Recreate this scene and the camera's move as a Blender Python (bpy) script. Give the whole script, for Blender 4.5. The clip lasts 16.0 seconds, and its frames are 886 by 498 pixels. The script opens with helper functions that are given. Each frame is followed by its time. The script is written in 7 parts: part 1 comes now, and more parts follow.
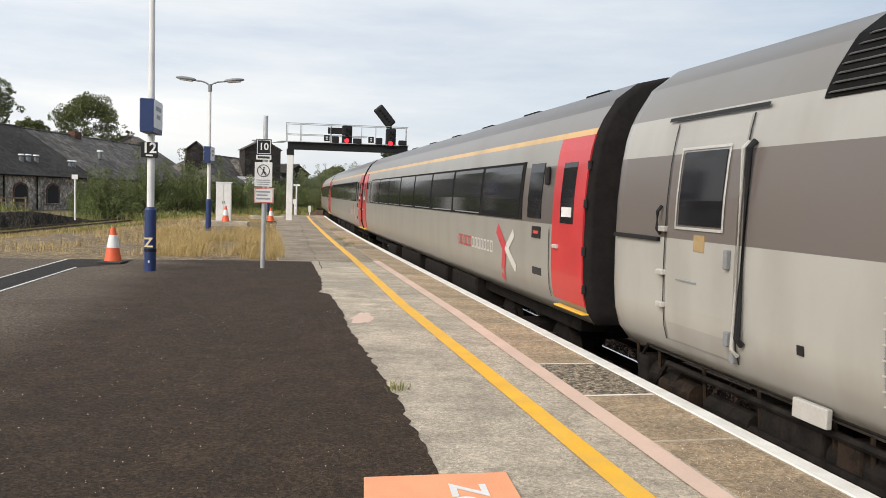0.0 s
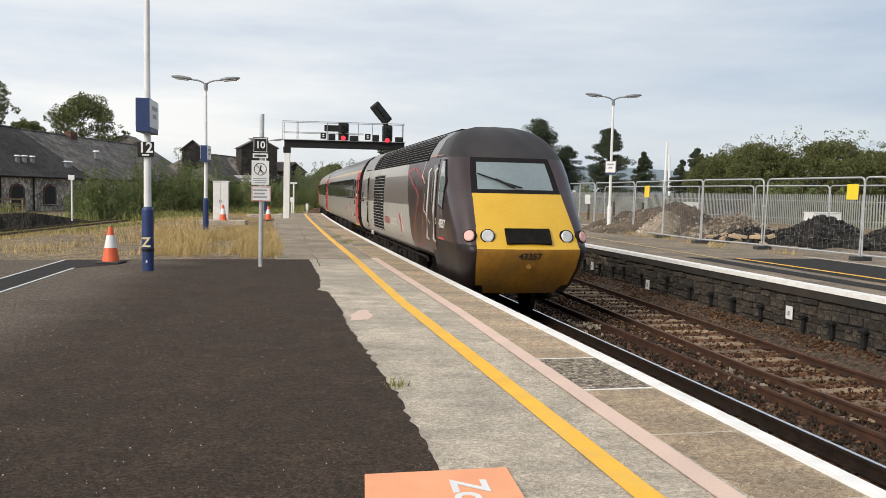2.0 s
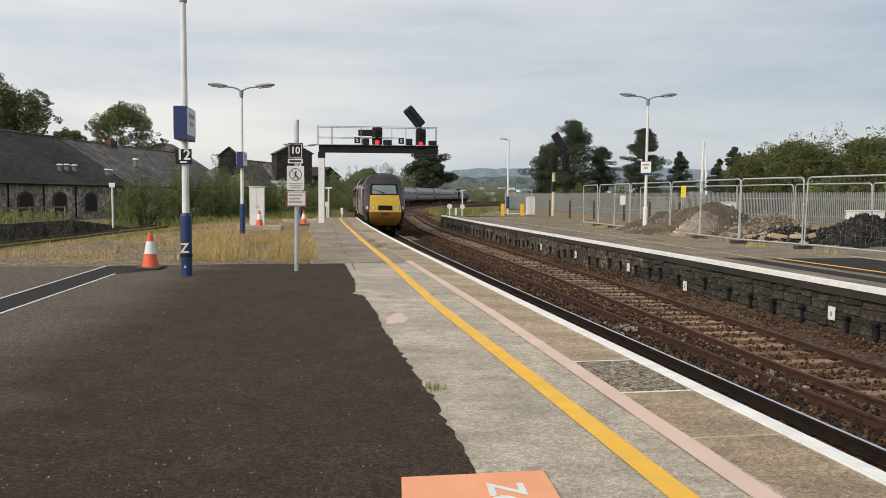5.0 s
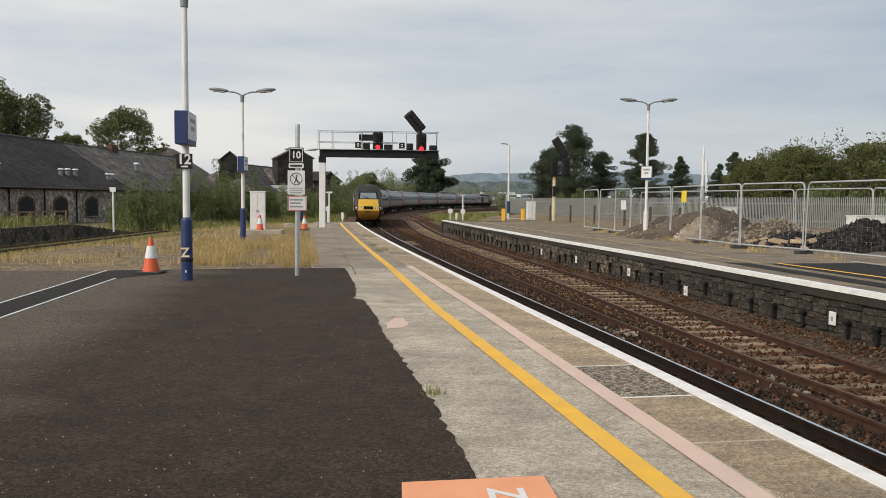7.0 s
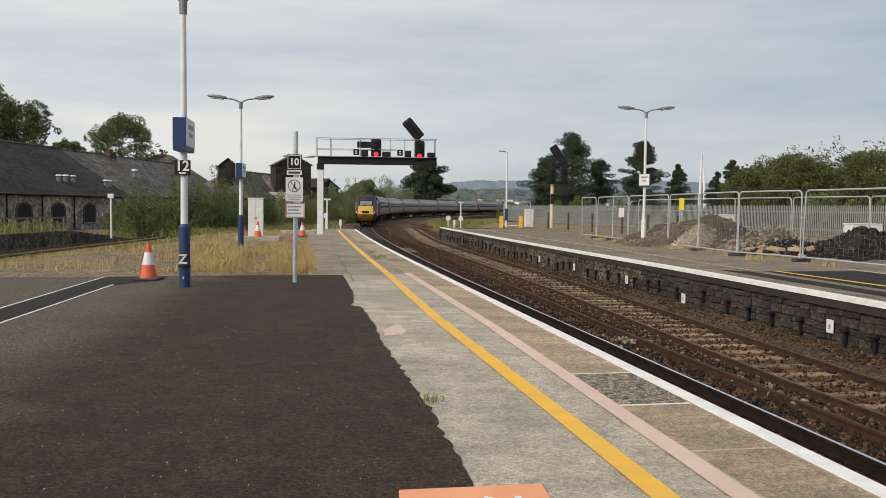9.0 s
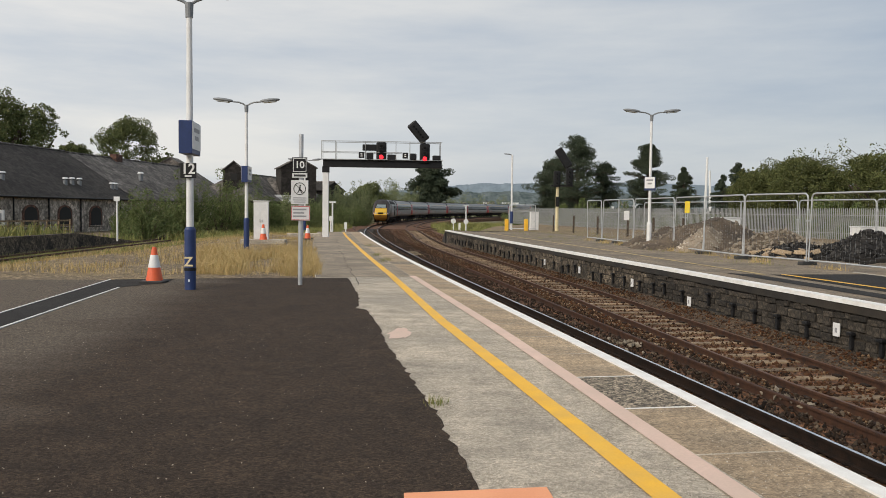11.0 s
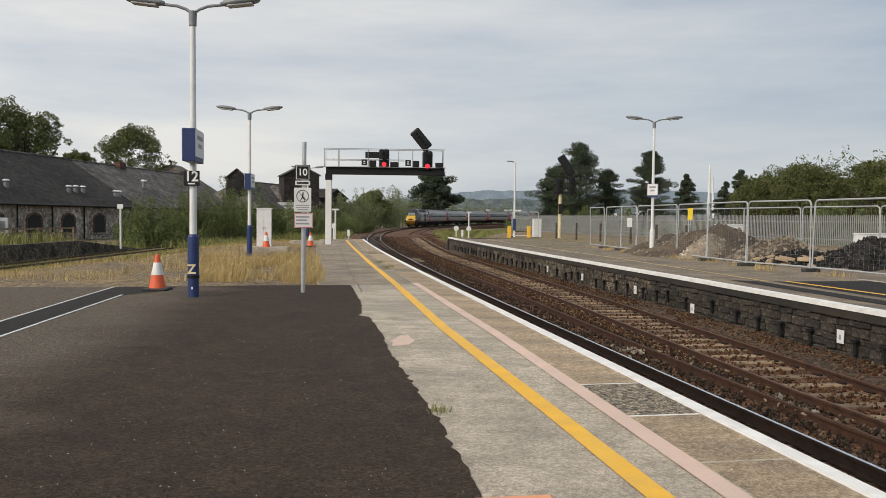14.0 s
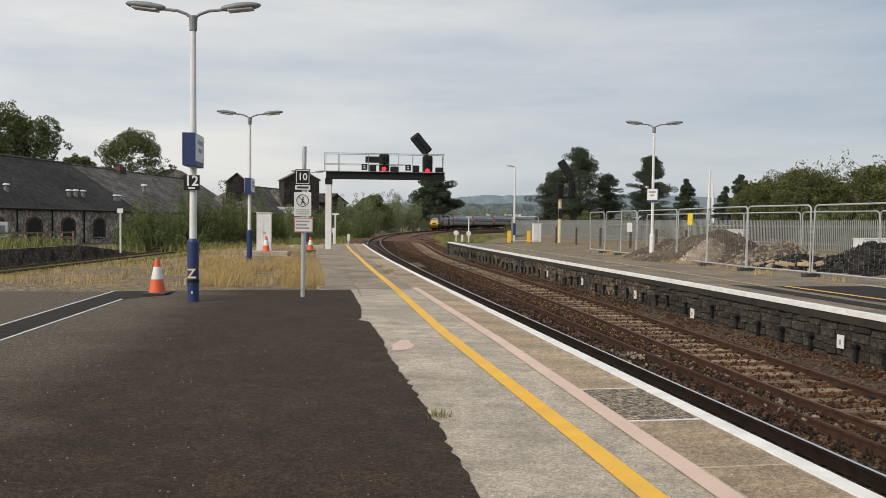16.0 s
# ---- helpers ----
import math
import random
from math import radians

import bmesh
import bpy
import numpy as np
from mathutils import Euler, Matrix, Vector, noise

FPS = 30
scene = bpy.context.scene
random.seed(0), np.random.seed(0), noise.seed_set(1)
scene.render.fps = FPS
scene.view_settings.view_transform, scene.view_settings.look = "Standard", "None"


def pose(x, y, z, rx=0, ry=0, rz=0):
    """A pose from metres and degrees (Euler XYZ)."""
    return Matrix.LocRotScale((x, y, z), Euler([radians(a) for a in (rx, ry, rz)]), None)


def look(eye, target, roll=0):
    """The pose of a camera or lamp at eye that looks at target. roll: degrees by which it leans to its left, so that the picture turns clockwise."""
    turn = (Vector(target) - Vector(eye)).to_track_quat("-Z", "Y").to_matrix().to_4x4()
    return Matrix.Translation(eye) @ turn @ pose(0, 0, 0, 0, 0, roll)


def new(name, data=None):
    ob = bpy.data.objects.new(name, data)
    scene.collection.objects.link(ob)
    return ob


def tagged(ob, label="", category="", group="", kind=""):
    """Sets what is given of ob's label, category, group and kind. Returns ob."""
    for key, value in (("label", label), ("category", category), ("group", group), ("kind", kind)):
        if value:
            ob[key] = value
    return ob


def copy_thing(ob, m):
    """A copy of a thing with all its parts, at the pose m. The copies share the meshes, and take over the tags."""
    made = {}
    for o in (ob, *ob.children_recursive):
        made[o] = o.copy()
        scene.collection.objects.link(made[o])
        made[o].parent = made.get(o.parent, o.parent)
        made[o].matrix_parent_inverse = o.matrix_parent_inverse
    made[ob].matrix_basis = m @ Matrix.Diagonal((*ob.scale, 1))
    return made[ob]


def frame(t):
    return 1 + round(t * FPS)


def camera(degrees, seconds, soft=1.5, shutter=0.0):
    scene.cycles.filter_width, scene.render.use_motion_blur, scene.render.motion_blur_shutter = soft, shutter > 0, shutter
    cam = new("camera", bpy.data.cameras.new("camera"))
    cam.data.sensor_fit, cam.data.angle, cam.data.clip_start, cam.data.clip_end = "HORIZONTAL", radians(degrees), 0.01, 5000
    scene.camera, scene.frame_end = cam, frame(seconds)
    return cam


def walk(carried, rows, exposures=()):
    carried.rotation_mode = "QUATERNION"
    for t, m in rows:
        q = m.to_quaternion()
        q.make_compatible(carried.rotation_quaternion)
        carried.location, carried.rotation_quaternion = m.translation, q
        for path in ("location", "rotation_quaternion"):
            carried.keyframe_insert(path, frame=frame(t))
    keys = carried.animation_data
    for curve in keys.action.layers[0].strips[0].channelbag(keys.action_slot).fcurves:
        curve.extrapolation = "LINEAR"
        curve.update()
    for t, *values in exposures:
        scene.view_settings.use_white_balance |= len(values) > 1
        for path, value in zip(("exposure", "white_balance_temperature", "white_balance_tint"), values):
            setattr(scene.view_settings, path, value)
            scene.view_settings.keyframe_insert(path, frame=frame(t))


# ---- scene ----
cam = camera(58, 16.0, 0.75, 0.02)
EYE = (0.0, 0.0, 1.70)
# seconds, then the camera's turn in degrees
TURNS = [
    (0.0, 86.288, -1.851, -2.676), (0.5, 86.363, -1.854, -2.722), (1.0, 86.454, -1.865, -2.77), (1.5, 86.338, -1.758, -2.817),
    (2.0, 86.027, -1.178, -2.866), (2.5, 85.88, -0.853, -2.573), (3.0, 85.935, -0.629, -1.893), (3.5, 85.98, -0.551, -1.191),
    (4.0, 86.043, -0.544, -0.746), (6.5, 86.454, -0.427, -0.358), (7.0, 86.537, -0.499, -0.401), (7.5, 86.627, -0.583, -0.43),
    (8.0, 86.73, -0.584, -0.477), (8.5, 86.928, -0.628, -0.495), (9.0, 87.051, -0.629, -0.544), (11.5, 87.289, -0.65, -0.094),
    (12.0, 87.35, -0.648, -0.07), (12.5, 87.467, -0.648, -0.068), (13.0, 87.558, -0.613, -0.067), (13.5, 87.672, -0.626, -0.011),
    (14.0, 87.767, -0.577, 0.026), (14.5, 87.849, -0.634, 0.025), (15.0, 87.91, -0.634, 0.081), (15.5, 88.031, -0.643, 0.024),
    (16.0, 88.097, -0.63, 0.021)]
walk(cam, [(t, pose(*EYE, rx, ry, rz)) for t, rx, ry, rz in TURNS],
     exposures=[(0.0, 0.40, 6700, 10), (2.0, 0.35, 6720, 10), (4.0, 0.20, 6850, 10), (7.0, 0.06, 6850, 10), (12.0, 0.04, 6850, 10), (16.0, 0.04, 6850, 10)])

# ---- light: a bright overcast sky with a weak veiled sun ----
SUN_EL, SUN_AZ = 34.0, 228.0
world = bpy.data.worlds.new("overcast_sky")
scene.world = world
world.use_nodes = True
wn, wl = world.node_tree.nodes, world.node_tree.links
wn.clear()


def wnode(kind, **vals):
    n = wn.new(kind)
    for k, v in vals.items():
        n.inputs[k].default_value = v
    return n


w_out, w_bg, w_bg2 = wnode("ShaderNodeOutputWorld"), wnode("ShaderNodeBackground", Strength=0.1), wnode("ShaderNodeBackground", Strength=1.0)
sky = wn.new("ShaderNodeTexSky")
sky.sky_type, sky.sun_disc = 'NISHITA', False
sky.sun_elevation, sky.sun_rotation = radians(SUN_EL), radians(SUN_AZ)
sky.air_density, sky.dust_density = 1.0, 2.0
w_tc, w_map = wnode("ShaderNodeTexCoord"), wnode("ShaderNodeMapping")
w_map.inputs["Scale"].default_value = (1.0, 1.0, 6.0)
w_n1 = wnode("ShaderNodeTexNoise", Scale=1.9, Detail=7.0, Roughness=0.58)
w_ramp = wn.new("ShaderNodeValToRGB")
w_ramp.color_ramp.elements[0].position, w_ramp.color_ramp.elements[0].color = 0.34, (0.60, 0.66, 0.745, 1)
w_ramp.color_ramp.elements[1].position, w_ramp.color_ramp.elements[1].color = 0.66, (0.885, 0.885, 0.88, 1)
w_mix = wn.new("ShaderNodeMixShader")
w_mix.inputs[0].default_value = 0.86
wl.new(w_tc.outputs["Generated"], w_map.inputs["Vector"])
wl.new(w_map.outputs["Vector"], w_n1.inputs["Vector"])
wl.new(w_n1.outputs["Fac"], w_ramp.inputs["Fac"])
w_sep, w_side, w_tint = wn.new("ShaderNodeSeparateXYZ"), wn.new("ShaderNodeMapRange"), wn.new("ShaderNodeMix")
w_side.inputs[1].default_value, w_side.inputs[2].default_value, w_side.inputs[3].default_value, w_side.inputs[4].default_value = -0.5, 0.95, 0.0, 1.0
w_tint.data_type, w_tint.blend_type = "RGBA", "MULTIPLY"
w_tint.inputs[7].default_value = (0.46, 0.55, 0.66, 1)
wl.new(w_tc.outputs["Generated"], w_sep.inputs[0])
wl.new(w_sep.outputs["X"], w_side.inputs[0])
wl.new(w_side.outputs[0], w_tint.inputs[0])
wl.new(w_ramp.outputs["Color"], w_tint.inputs[6])
wl.new(w_tint.outputs[2], w_bg2.inputs["Color"])
wl.new(sky.outputs["Color"], w_bg.inputs["Color"])
wl.new(w_bg.outputs[0], w_mix.inputs[1])
wl.new(w_bg2.outputs[0], w_mix.inputs[2])
wl.new(w_mix.outputs[0], w_out.inputs[0])

sun_data = bpy.data.lights.new("sun", "SUN")
sun_data.energy, sun_data.angle, sun_data.color = 2.4, radians(30), (1.0, 0.94, 0.86)
sun = new("sun", sun_data)
_a, _e = radians(SUN_AZ), radians(SUN_EL)
sun.matrix_world = look((math.sin(_a) * math.cos(_e) * 90, math.cos(_a) * math.cos(_e) * 90, math.sin(_e) * 90), (0, 0, 0))


# ---- materials ----
def material(name, c1, c2=None, rough=0.8, scale=6.0, fine=60.0, bump=0.2, metal=0.0, c3=None, stain=0.0, stain_scale=0.6, coat=0.0,
             random_tone=0.0, gloss_vary=0.1, stretch=(1, 1, 1), bump_dist=0.01, spec=0.5, detail=4.0, coarse=0.5):
    """A surface of two tones at two scales, with fine relief and broad stains."""
    m = bpy.data.materials.new(name)
    m.use_nodes = True
    nt = m.node_tree
    N, L = nt.nodes, nt.links
    b = N["Principled BSDF"]
    c2 = c2 or tuple(v * 0.72 for v in c1)
    tc, mp = N.new("ShaderNodeTexCoord"), N.new("ShaderNodeMapping")
    mp.inputs["Scale"].default_value = stretch
    L.new(tc.outputs["Object"], mp.inputs["Vector"])
    n1, n2 = N.new("ShaderNodeTexNoise"), N.new("ShaderNodeTexNoise")
    for n, s, d, g in ((n1, scale, detail, coarse), (n2, fine, 3.0, 0.5)):
        n.inputs["Scale"].default_value, n.inputs["Detail"].default_value, n.inputs["Roughness"].default_value = s, d, g
        L.new(mp.outputs["Vector"], n.inputs["Vector"])
    add = N.new("ShaderNodeMath")
    add.operation = "MULTIPLY_ADD"
    L.new(n2.outputs["Fac"], add.inputs[0])
    add.inputs[1].default_value = 0.55
    L.new(n1.outputs["Fac"], add.inputs[2])
    ramp = N.new("ShaderNodeValToRGB")
    ramp.color_ramp.elements[0].position, ramp.color_ramp.elements[0].color = 0.55, (*c2, 1)
    ramp.color_ramp.elements[1].position, ramp.color_ramp.elements[1].color = 0.98, (*c1, 1)
    L.new(add.outputs[0], ramp.inputs["Fac"])
    col = ramp.outputs["Color"]
    if stain > 0:
        n3, r3, mx = N.new("ShaderNodeTexNoise"), N.new("ShaderNodeValToRGB"), N.new("ShaderNodeMix")
        n3.inputs["Scale"].default_value, n3.inputs["Detail"].default_value = stain_scale, 5.0
        L.new(tc.outputs["Object"], n3.inputs["Vector"])
        r3.color_ramp.elements[0].position, r3.color_ramp.elements[1].position = 0.42, 0.66
        r3.color_ramp.elements[1].color = (stain, stain, stain, 1)
        L.new(n3.outputs["Fac"], r3.inputs["Fac"])
        mx.data_type = "RGBA"
        L.new(r3.outputs["Color"], mx.inputs[0])
        L.new(col, mx.inputs[6])
        mx.inputs[7].default_value = (*(c3 or tuple(v * 0.45 for v in c1)), 1)
        col = mx.outputs[2]
    if random_tone > 0:
        info = N.new("ShaderNodeObjectInfo")
        hsv, rr = N.new("ShaderNodeHueSaturation"), N.new("ShaderNodeMapRange")
        rr.inputs[3].default_value, rr.inputs[4].default_value = 1 - random_tone, 1 + random_tone
        L.new(info.outputs["Random"], rr.inputs[0])
        L.new(rr.outputs[0], hsv.inputs["Value"])
        L.new(col, hsv.inputs["Color"])
        col = hsv.outputs["Color"]
    L.new(col, b.inputs["Base Color"])
    rg = N.new("ShaderNodeMapRange")
    rg.inputs[3].default_value, rg.inputs[4].default_value = max(0.03, rough - gloss_vary), min(1.0, rough + gloss_vary)
    L.new(n1.outputs["Fac"], rg.inputs[0])
    L.new(rg.outputs[0], b.inputs["Roughness"])
    b.inputs["Metallic"].default_value = metal
    b.inputs["Coat Weight"].default_value = coat
    b.inputs["Specular IOR Level"].default_value = spec
    if bump > 0:
        bp = N.new("ShaderNodeBump")
        bp.inputs["Strength"].default_value, bp.inputs["Distance"].default_value = bump, bump_dist
        L.new(n2.outputs["Fac"], bp.inputs["Height"])
        L.new(bp.outputs[0], b.inputs["Normal"])
    return m


def island_material(name, tones, rough=0.9, bump=0.0):
    """Joined small pieces, each with a tone of its own."""
    m = bpy.data.materials.new(name)
    m.use_nodes = True
    N, L = m.node_tree.nodes, m.node_tree.links
    b, g, r = N["Principled BSDF"], N.new("ShaderNodeNewGeometry"), N.new("ShaderNodeValToRGB")
    els = r.color_ramp.elements
    while len(els) < len(tones):
        els.new(0.5)
    for i, c in enumerate(tones):
        els[i].position, els[i].color = i / max(1, len(tones) - 1), (*c, 1)
    L.new(g.outputs["Random Per Island"], r.inputs["Fac"])
    tc, n = N.new("ShaderNodeTexCoord"), N.new("ShaderNodeTexNoise")
    n.inputs["Scale"].default_value = 1.2
    L.new(tc.outputs["Object"], n.inputs["Vector"])
    hsv, mr = N.new("ShaderNodeHueSaturation"), N.new("ShaderNodeMapRange")
    mr.inputs[3].default_value, mr.inputs[4].default_value = 0.6, 1.4
    L.new(n.outputs["Fac"], mr.inputs[0])
    L.new(mr.outputs[0], hsv.inputs["Value"])
    L.new(r.outputs["Color"], hsv.inputs["Color"])
    L.new(hsv.outputs["Color"], b.inputs["Base Color"])
    b.inputs["Roughness"].default_value = rough
    b.inputs["Specular IOR Level"].default_value = 0.25
    return m


def glow(name, c, strength):
    m = bpy.data.materials.new(name)
    m.use_nodes = True
    b = m.node_tree.nodes["Principled BSDF"]
    b.inputs["Base Color"].default_value = (*c, 1)
    b.inputs["Emission Color"].default_value = (*c, 1)
    b.inputs["Emission Strength"].default_value = strength
    return m


def aggregate(m, scales, low, high, streak=None):
    """Grains of stone set in the surface, each with a tone of its own, at several sizes."""
    N, L = m.node_tree.nodes, m.node_tree.links
    b = N["Principled BSDF"]
    tc = N.new("ShaderNodeTexCoord")
    for sc in scales:
        old = b.inputs["Base Color"].links[0].from_socket
        v, sep, mr, hsv = N.new("ShaderNodeTexVoronoi"), N.new("ShaderNodeSeparateColor"), N.new("ShaderNodeMapRange"), N.new("ShaderNodeHueSaturation")
        v.inputs["Scale"].default_value = sc
        L.new(tc.outputs["Object"], v.inputs["Vector"])
        L.new(v.outputs["Color"], sep.inputs[0])
        L.new(sep.outputs[0], mr.inputs[0])
        mr.inputs[3].default_value, mr.inputs[4].default_value = low, high
        L.new(mr.outputs[0], hsv.inputs["Value"])
        L.new(old, hsv.inputs["Color"])
        L.new(hsv.outputs["Color"], b.inputs["Base Color"])
    if streak:
        old = b.inputs["Base Color"].links[0].from_socket
        mp, n, mr, hsv = N.new("ShaderNodeMapping"), N.new("ShaderNodeTexNoise"), N.new("ShaderNodeMapRange"), N.new("ShaderNodeHueSaturation")
        mp.inputs["Scale"].default_value = streak
        mp.inputs["Rotation"].default_value = (0, 0, -0.168)
        L.new(tc.outputs["Object"], mp.inputs[0])
        L.new(mp.outputs[0], n.inputs["Vector"])
        n.inputs["Scale"].default_value, n.inputs["Detail"].default_value, n.inputs["Roughness"].default_value = 1.0, 8.0, 0.7
        L.new(n.outputs["Fac"], mr.inputs[0])
        mr.inputs[1].default_value, mr.inputs[2].default_value, mr.inputs[3].default_value, mr.inputs[4].default_value = 0.3, 0.7, 0.82, 1.2
        L.new(mr.outputs[0], hsv.inputs["Value"])
        L.new(old, hsv.inputs["Color"])
        L.new(hsv.outputs["Color"], b.inputs["Base Color"])


M_CONCRETE = material("concrete_paving", (0.63, 0.545, 0.435), (0.235, 0.20, 0.152), 0.9, 2.2, 150, 0.7, stain=0.6, c3=(0.27, 0.242, 0.20), stain_scale=0.45, detail=11.0, coarse=0.78)
M_TARMAC = material("dark_tarmac", (0.082, 0.0565, 0.0385), (0.027, 0.0185, 0.0126), 0.85, 2.6, 150, 0.9, detail=11.0, coarse=0.8, stain=0.35, c3=(0.030, 0.0215, 0.016), stain_scale=0.6, spec=0.18)


def worn_zone(m, x0, x1, tone):
    """Greyed, dusty wear on the tarmac away from the platform edge, with a ragged limit."""
    N, L = m.node_tree.nodes, m.node_tree.links
    b = N["Principled BSDF"]
    old = b.inputs["Base Color"].links[0].from_socket
    tc, sp, n, ad, mr, mx = (N.new("ShaderNode" + k) for k in ("TexCoord", "SeparateXYZ", "TexNoise", "Math", "MapRange", "Mix"))
    turn = N.new("ShaderNodeMapping")
    turn.inputs["Rotation"].default_value = (0.0, 0.0, -0.1)
    L.new(tc.outputs["Object"], turn.inputs[0])
    L.new(turn.outputs[0], sp.inputs[0])
    mp = N.new("ShaderNodeMapping")
    mp.inputs["Scale"].default_value = (0.35, 1.0, 1.0)
    L.new(tc.outputs["Object"], mp.inputs[0])
    n.inputs["Scale"].default_value, n.inputs["Detail"].default_value = 0.7, 5.0
    L.new(mp.outputs[0], n.inputs["Vector"])
    ad.operation = "MULTIPLY_ADD"
    L.new(n.outputs["Fac"], ad.inputs[0])
    ad.inputs[1].default_value = 3.0
    L.new(sp.outputs["X"], ad.inputs[2])
    mr.interpolation_type = "SMOOTHSTEP"
    mr.inputs[1].default_value, mr.inputs[2].default_value, mr.inputs[3].default_value, mr.inputs[4].default_value = x0 + 1.5, x1 + 1.5, 0.0, 0.8
    L.new(ad.outputs[0], mr.inputs[0])
    mx.data_type = "RGBA"
    L.new(mr.outputs[0], mx.inputs[0])
    L.new(old, mx.inputs[6])
    mx.inputs[7].default_value = (*tone, 1)
    L.new(mx.outputs[2], b.inputs["Base Color"])


worn_zone(M_TARMAC, -2.5, -4.3, (0.150, 0.123, 0.096))
aggregate(M_TARMAC, (55, 150), 0.5, 1.42)
aggregate(M_CONCRETE, (45, 130), 0.78, 1.24, (0.7, 3.0, 1.0))
M_TARMAC_NEW = material("fresh_tarmac", (0.036, 0.033, 0.031), (0.017, 0.0155, 0.0145), 0.9, 3, 90, 0.4, spec=0.2)
M_COPING = material("coping_stone", (0.49, 0.365, 0.235), (0.26, 0.19, 0.122), 0.92, 4.0, 160, 0.6, detail=10.0, coarse=0.8, random_tone=0.16, stain=0.4, c3=(0.15, 0.13, 0.10), stain_scale=1.5)
M_COPING_DARK = material("pebbled_coping_stone", (0.22, 0.18, 0.13), (0.05, 0.041, 0.031), 0.9, 14, 70, 0.9, detail=8.0, coarse=0.75)
aggregate(M_COPING, (38, 110), 0.74, 1.28, (0.8, 3.0, 1.0))
aggregate(M_COPING_DARK, (30, 70), 0.35, 2.1)
M_WHITE_LINE = material("white_edge_paint", (0.88, 0.87, 0.84), (0.74, 0.72, 0.68), 0.6, 5, 60, 0.2, stain=0.18, c3=(0.45, 0.42, 0.38), stain_scale=3)
M_YELLOW_LINE = material("yellow_line_paint", (0.90, 0.50, 0.035), (0.78, 0.41, 0.03), 0.6, 3, 60, 0.2, stain=0.3, c3=(0.6, 0.42, 0.15), stain_scale=2)
M_YELLOW_OLD = material("faded_yellow_paint", (0.62, 0.45, 0.17), (0.36, 0.28, 0.15), 0.75, 3, 60, 0.2, stain=0.5, c3=(0.27, 0.21, 0.14), stain_scale=1.2)
M_PINK_LINE = material("worn_pink_paint", (0.76, 0.55, 0.45), (0.62, 0.45, 0.365), 0.75, 3, 60, 0.2, stain=0.45, c3=(0.46, 0.36, 0.29), stain_scale=1.5)
M_ORANGE_MAT = material("orange_paint", (0.86, 0.38, 0.20), (0.78, 0.32, 0.16), 0.7, 3, 70, 0.2)
M_BALLAST = material("ballast_bed", (0.185, 0.080, 0.034), (0.020, 0.010, 0.0055), 0.95, 9, 30, 1.0, stain=0.5, c3=(0.13, 0.060, 0.027), stain_scale=0.25, bump_dist=0.05, detail=8.0, coarse=0.7)
aggregate(M_BALLAST, (14, 26), 0.5, 1.6)
M_SHOULDER = material("dirty_ballast_shoulder", (0.105, 0.068, 0.040), (0.014, 0.0095, 0.0065), 0.95, 7, 30, 1.0, stain=0.5, c3=(0.045, 0.030, 0.02), stain_scale=0.6, bump_dist=0.05, detail=9.0, coarse=0.75)
aggregate(M_SHOULDER, (12, 26), 0.5, 1.7)
M_STONES = island_material("ballast_stones", [(0.016, 0.009, 0.0055), (0.050, 0.021, 0.0092), (0.090, 0.037, 0.015), (0.030, 0.013, 0.007), (0.10, 0.048, 0.022), (0.020, 0.011, 0.0065), (0.19, 0.122, 0.068), (0.040, 0.019, 0.009)])
M_STONES_DARK = island_material("oily_ballast_stones", [(0.010, 0.0068, 0.0048), (0.030, 0.0165, 0.009), (0.016, 0.011, 0.008), (0.048, 0.026, 0.014), (0.012, 0.0085, 0.0065), (0.105, 0.078, 0.054), (0.020, 0.013, 0.009)])
M_RAIL = material("rusty_rail", (0.082, 0.034, 0.016), (0.026, 0.0115, 0.007), 0.8, 6, 50, 0.3, metal=0.1)
# near rails' web: the platform face's shadow is put into this dark colour
M_RAIL_DARK = material("shade_toned_rail_steel", (0.030, 0.0175, 0.012), (0.010, 0.0075, 0.006), 0.8, 6, 50, 0.3, spec=0.2)
M_RAIL_TOP = material("polished_rail_head", (0.85, 0.85, 0.87), (0.7, 0.7, 0.72), 0.22, 6, 60, 0.05, metal=1.0)
M_RAIL_DULL = material("dull_rail_head", (0.15, 0.075, 0.045), (0.085, 0.042, 0.026), 0.55, 6, 60, 0.1, metal=0.3)
M_SLEEPER = material("grey_sleeper", (0.34, 0.245, 0.155), (0.10, 0.068, 0.042), 0.9, 5, 40, 0.5, random_tone=0.4, stretch=(1, 4, 1))
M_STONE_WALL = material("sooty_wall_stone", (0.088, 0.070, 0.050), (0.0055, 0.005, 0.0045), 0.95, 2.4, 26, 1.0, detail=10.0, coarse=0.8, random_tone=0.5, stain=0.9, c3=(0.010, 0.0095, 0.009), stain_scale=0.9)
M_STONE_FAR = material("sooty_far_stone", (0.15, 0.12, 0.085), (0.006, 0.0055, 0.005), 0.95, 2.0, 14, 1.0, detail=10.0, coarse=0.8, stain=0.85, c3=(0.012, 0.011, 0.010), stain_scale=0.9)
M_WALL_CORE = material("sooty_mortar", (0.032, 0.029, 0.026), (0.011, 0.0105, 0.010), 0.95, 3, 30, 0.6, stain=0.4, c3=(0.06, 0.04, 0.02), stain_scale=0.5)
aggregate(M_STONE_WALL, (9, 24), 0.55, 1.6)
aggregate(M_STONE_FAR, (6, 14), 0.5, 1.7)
M_GRASS_GROUND = material("weedy_ground", (0.21, 0.165, 0.085), (0.09, 0.085, 0.04), 0.95, 0.5, 12, 0.8, stain=0.6, c3=(0.07, 0.085, 0.028), stain_scale=0.09, bump_dist=0.05)
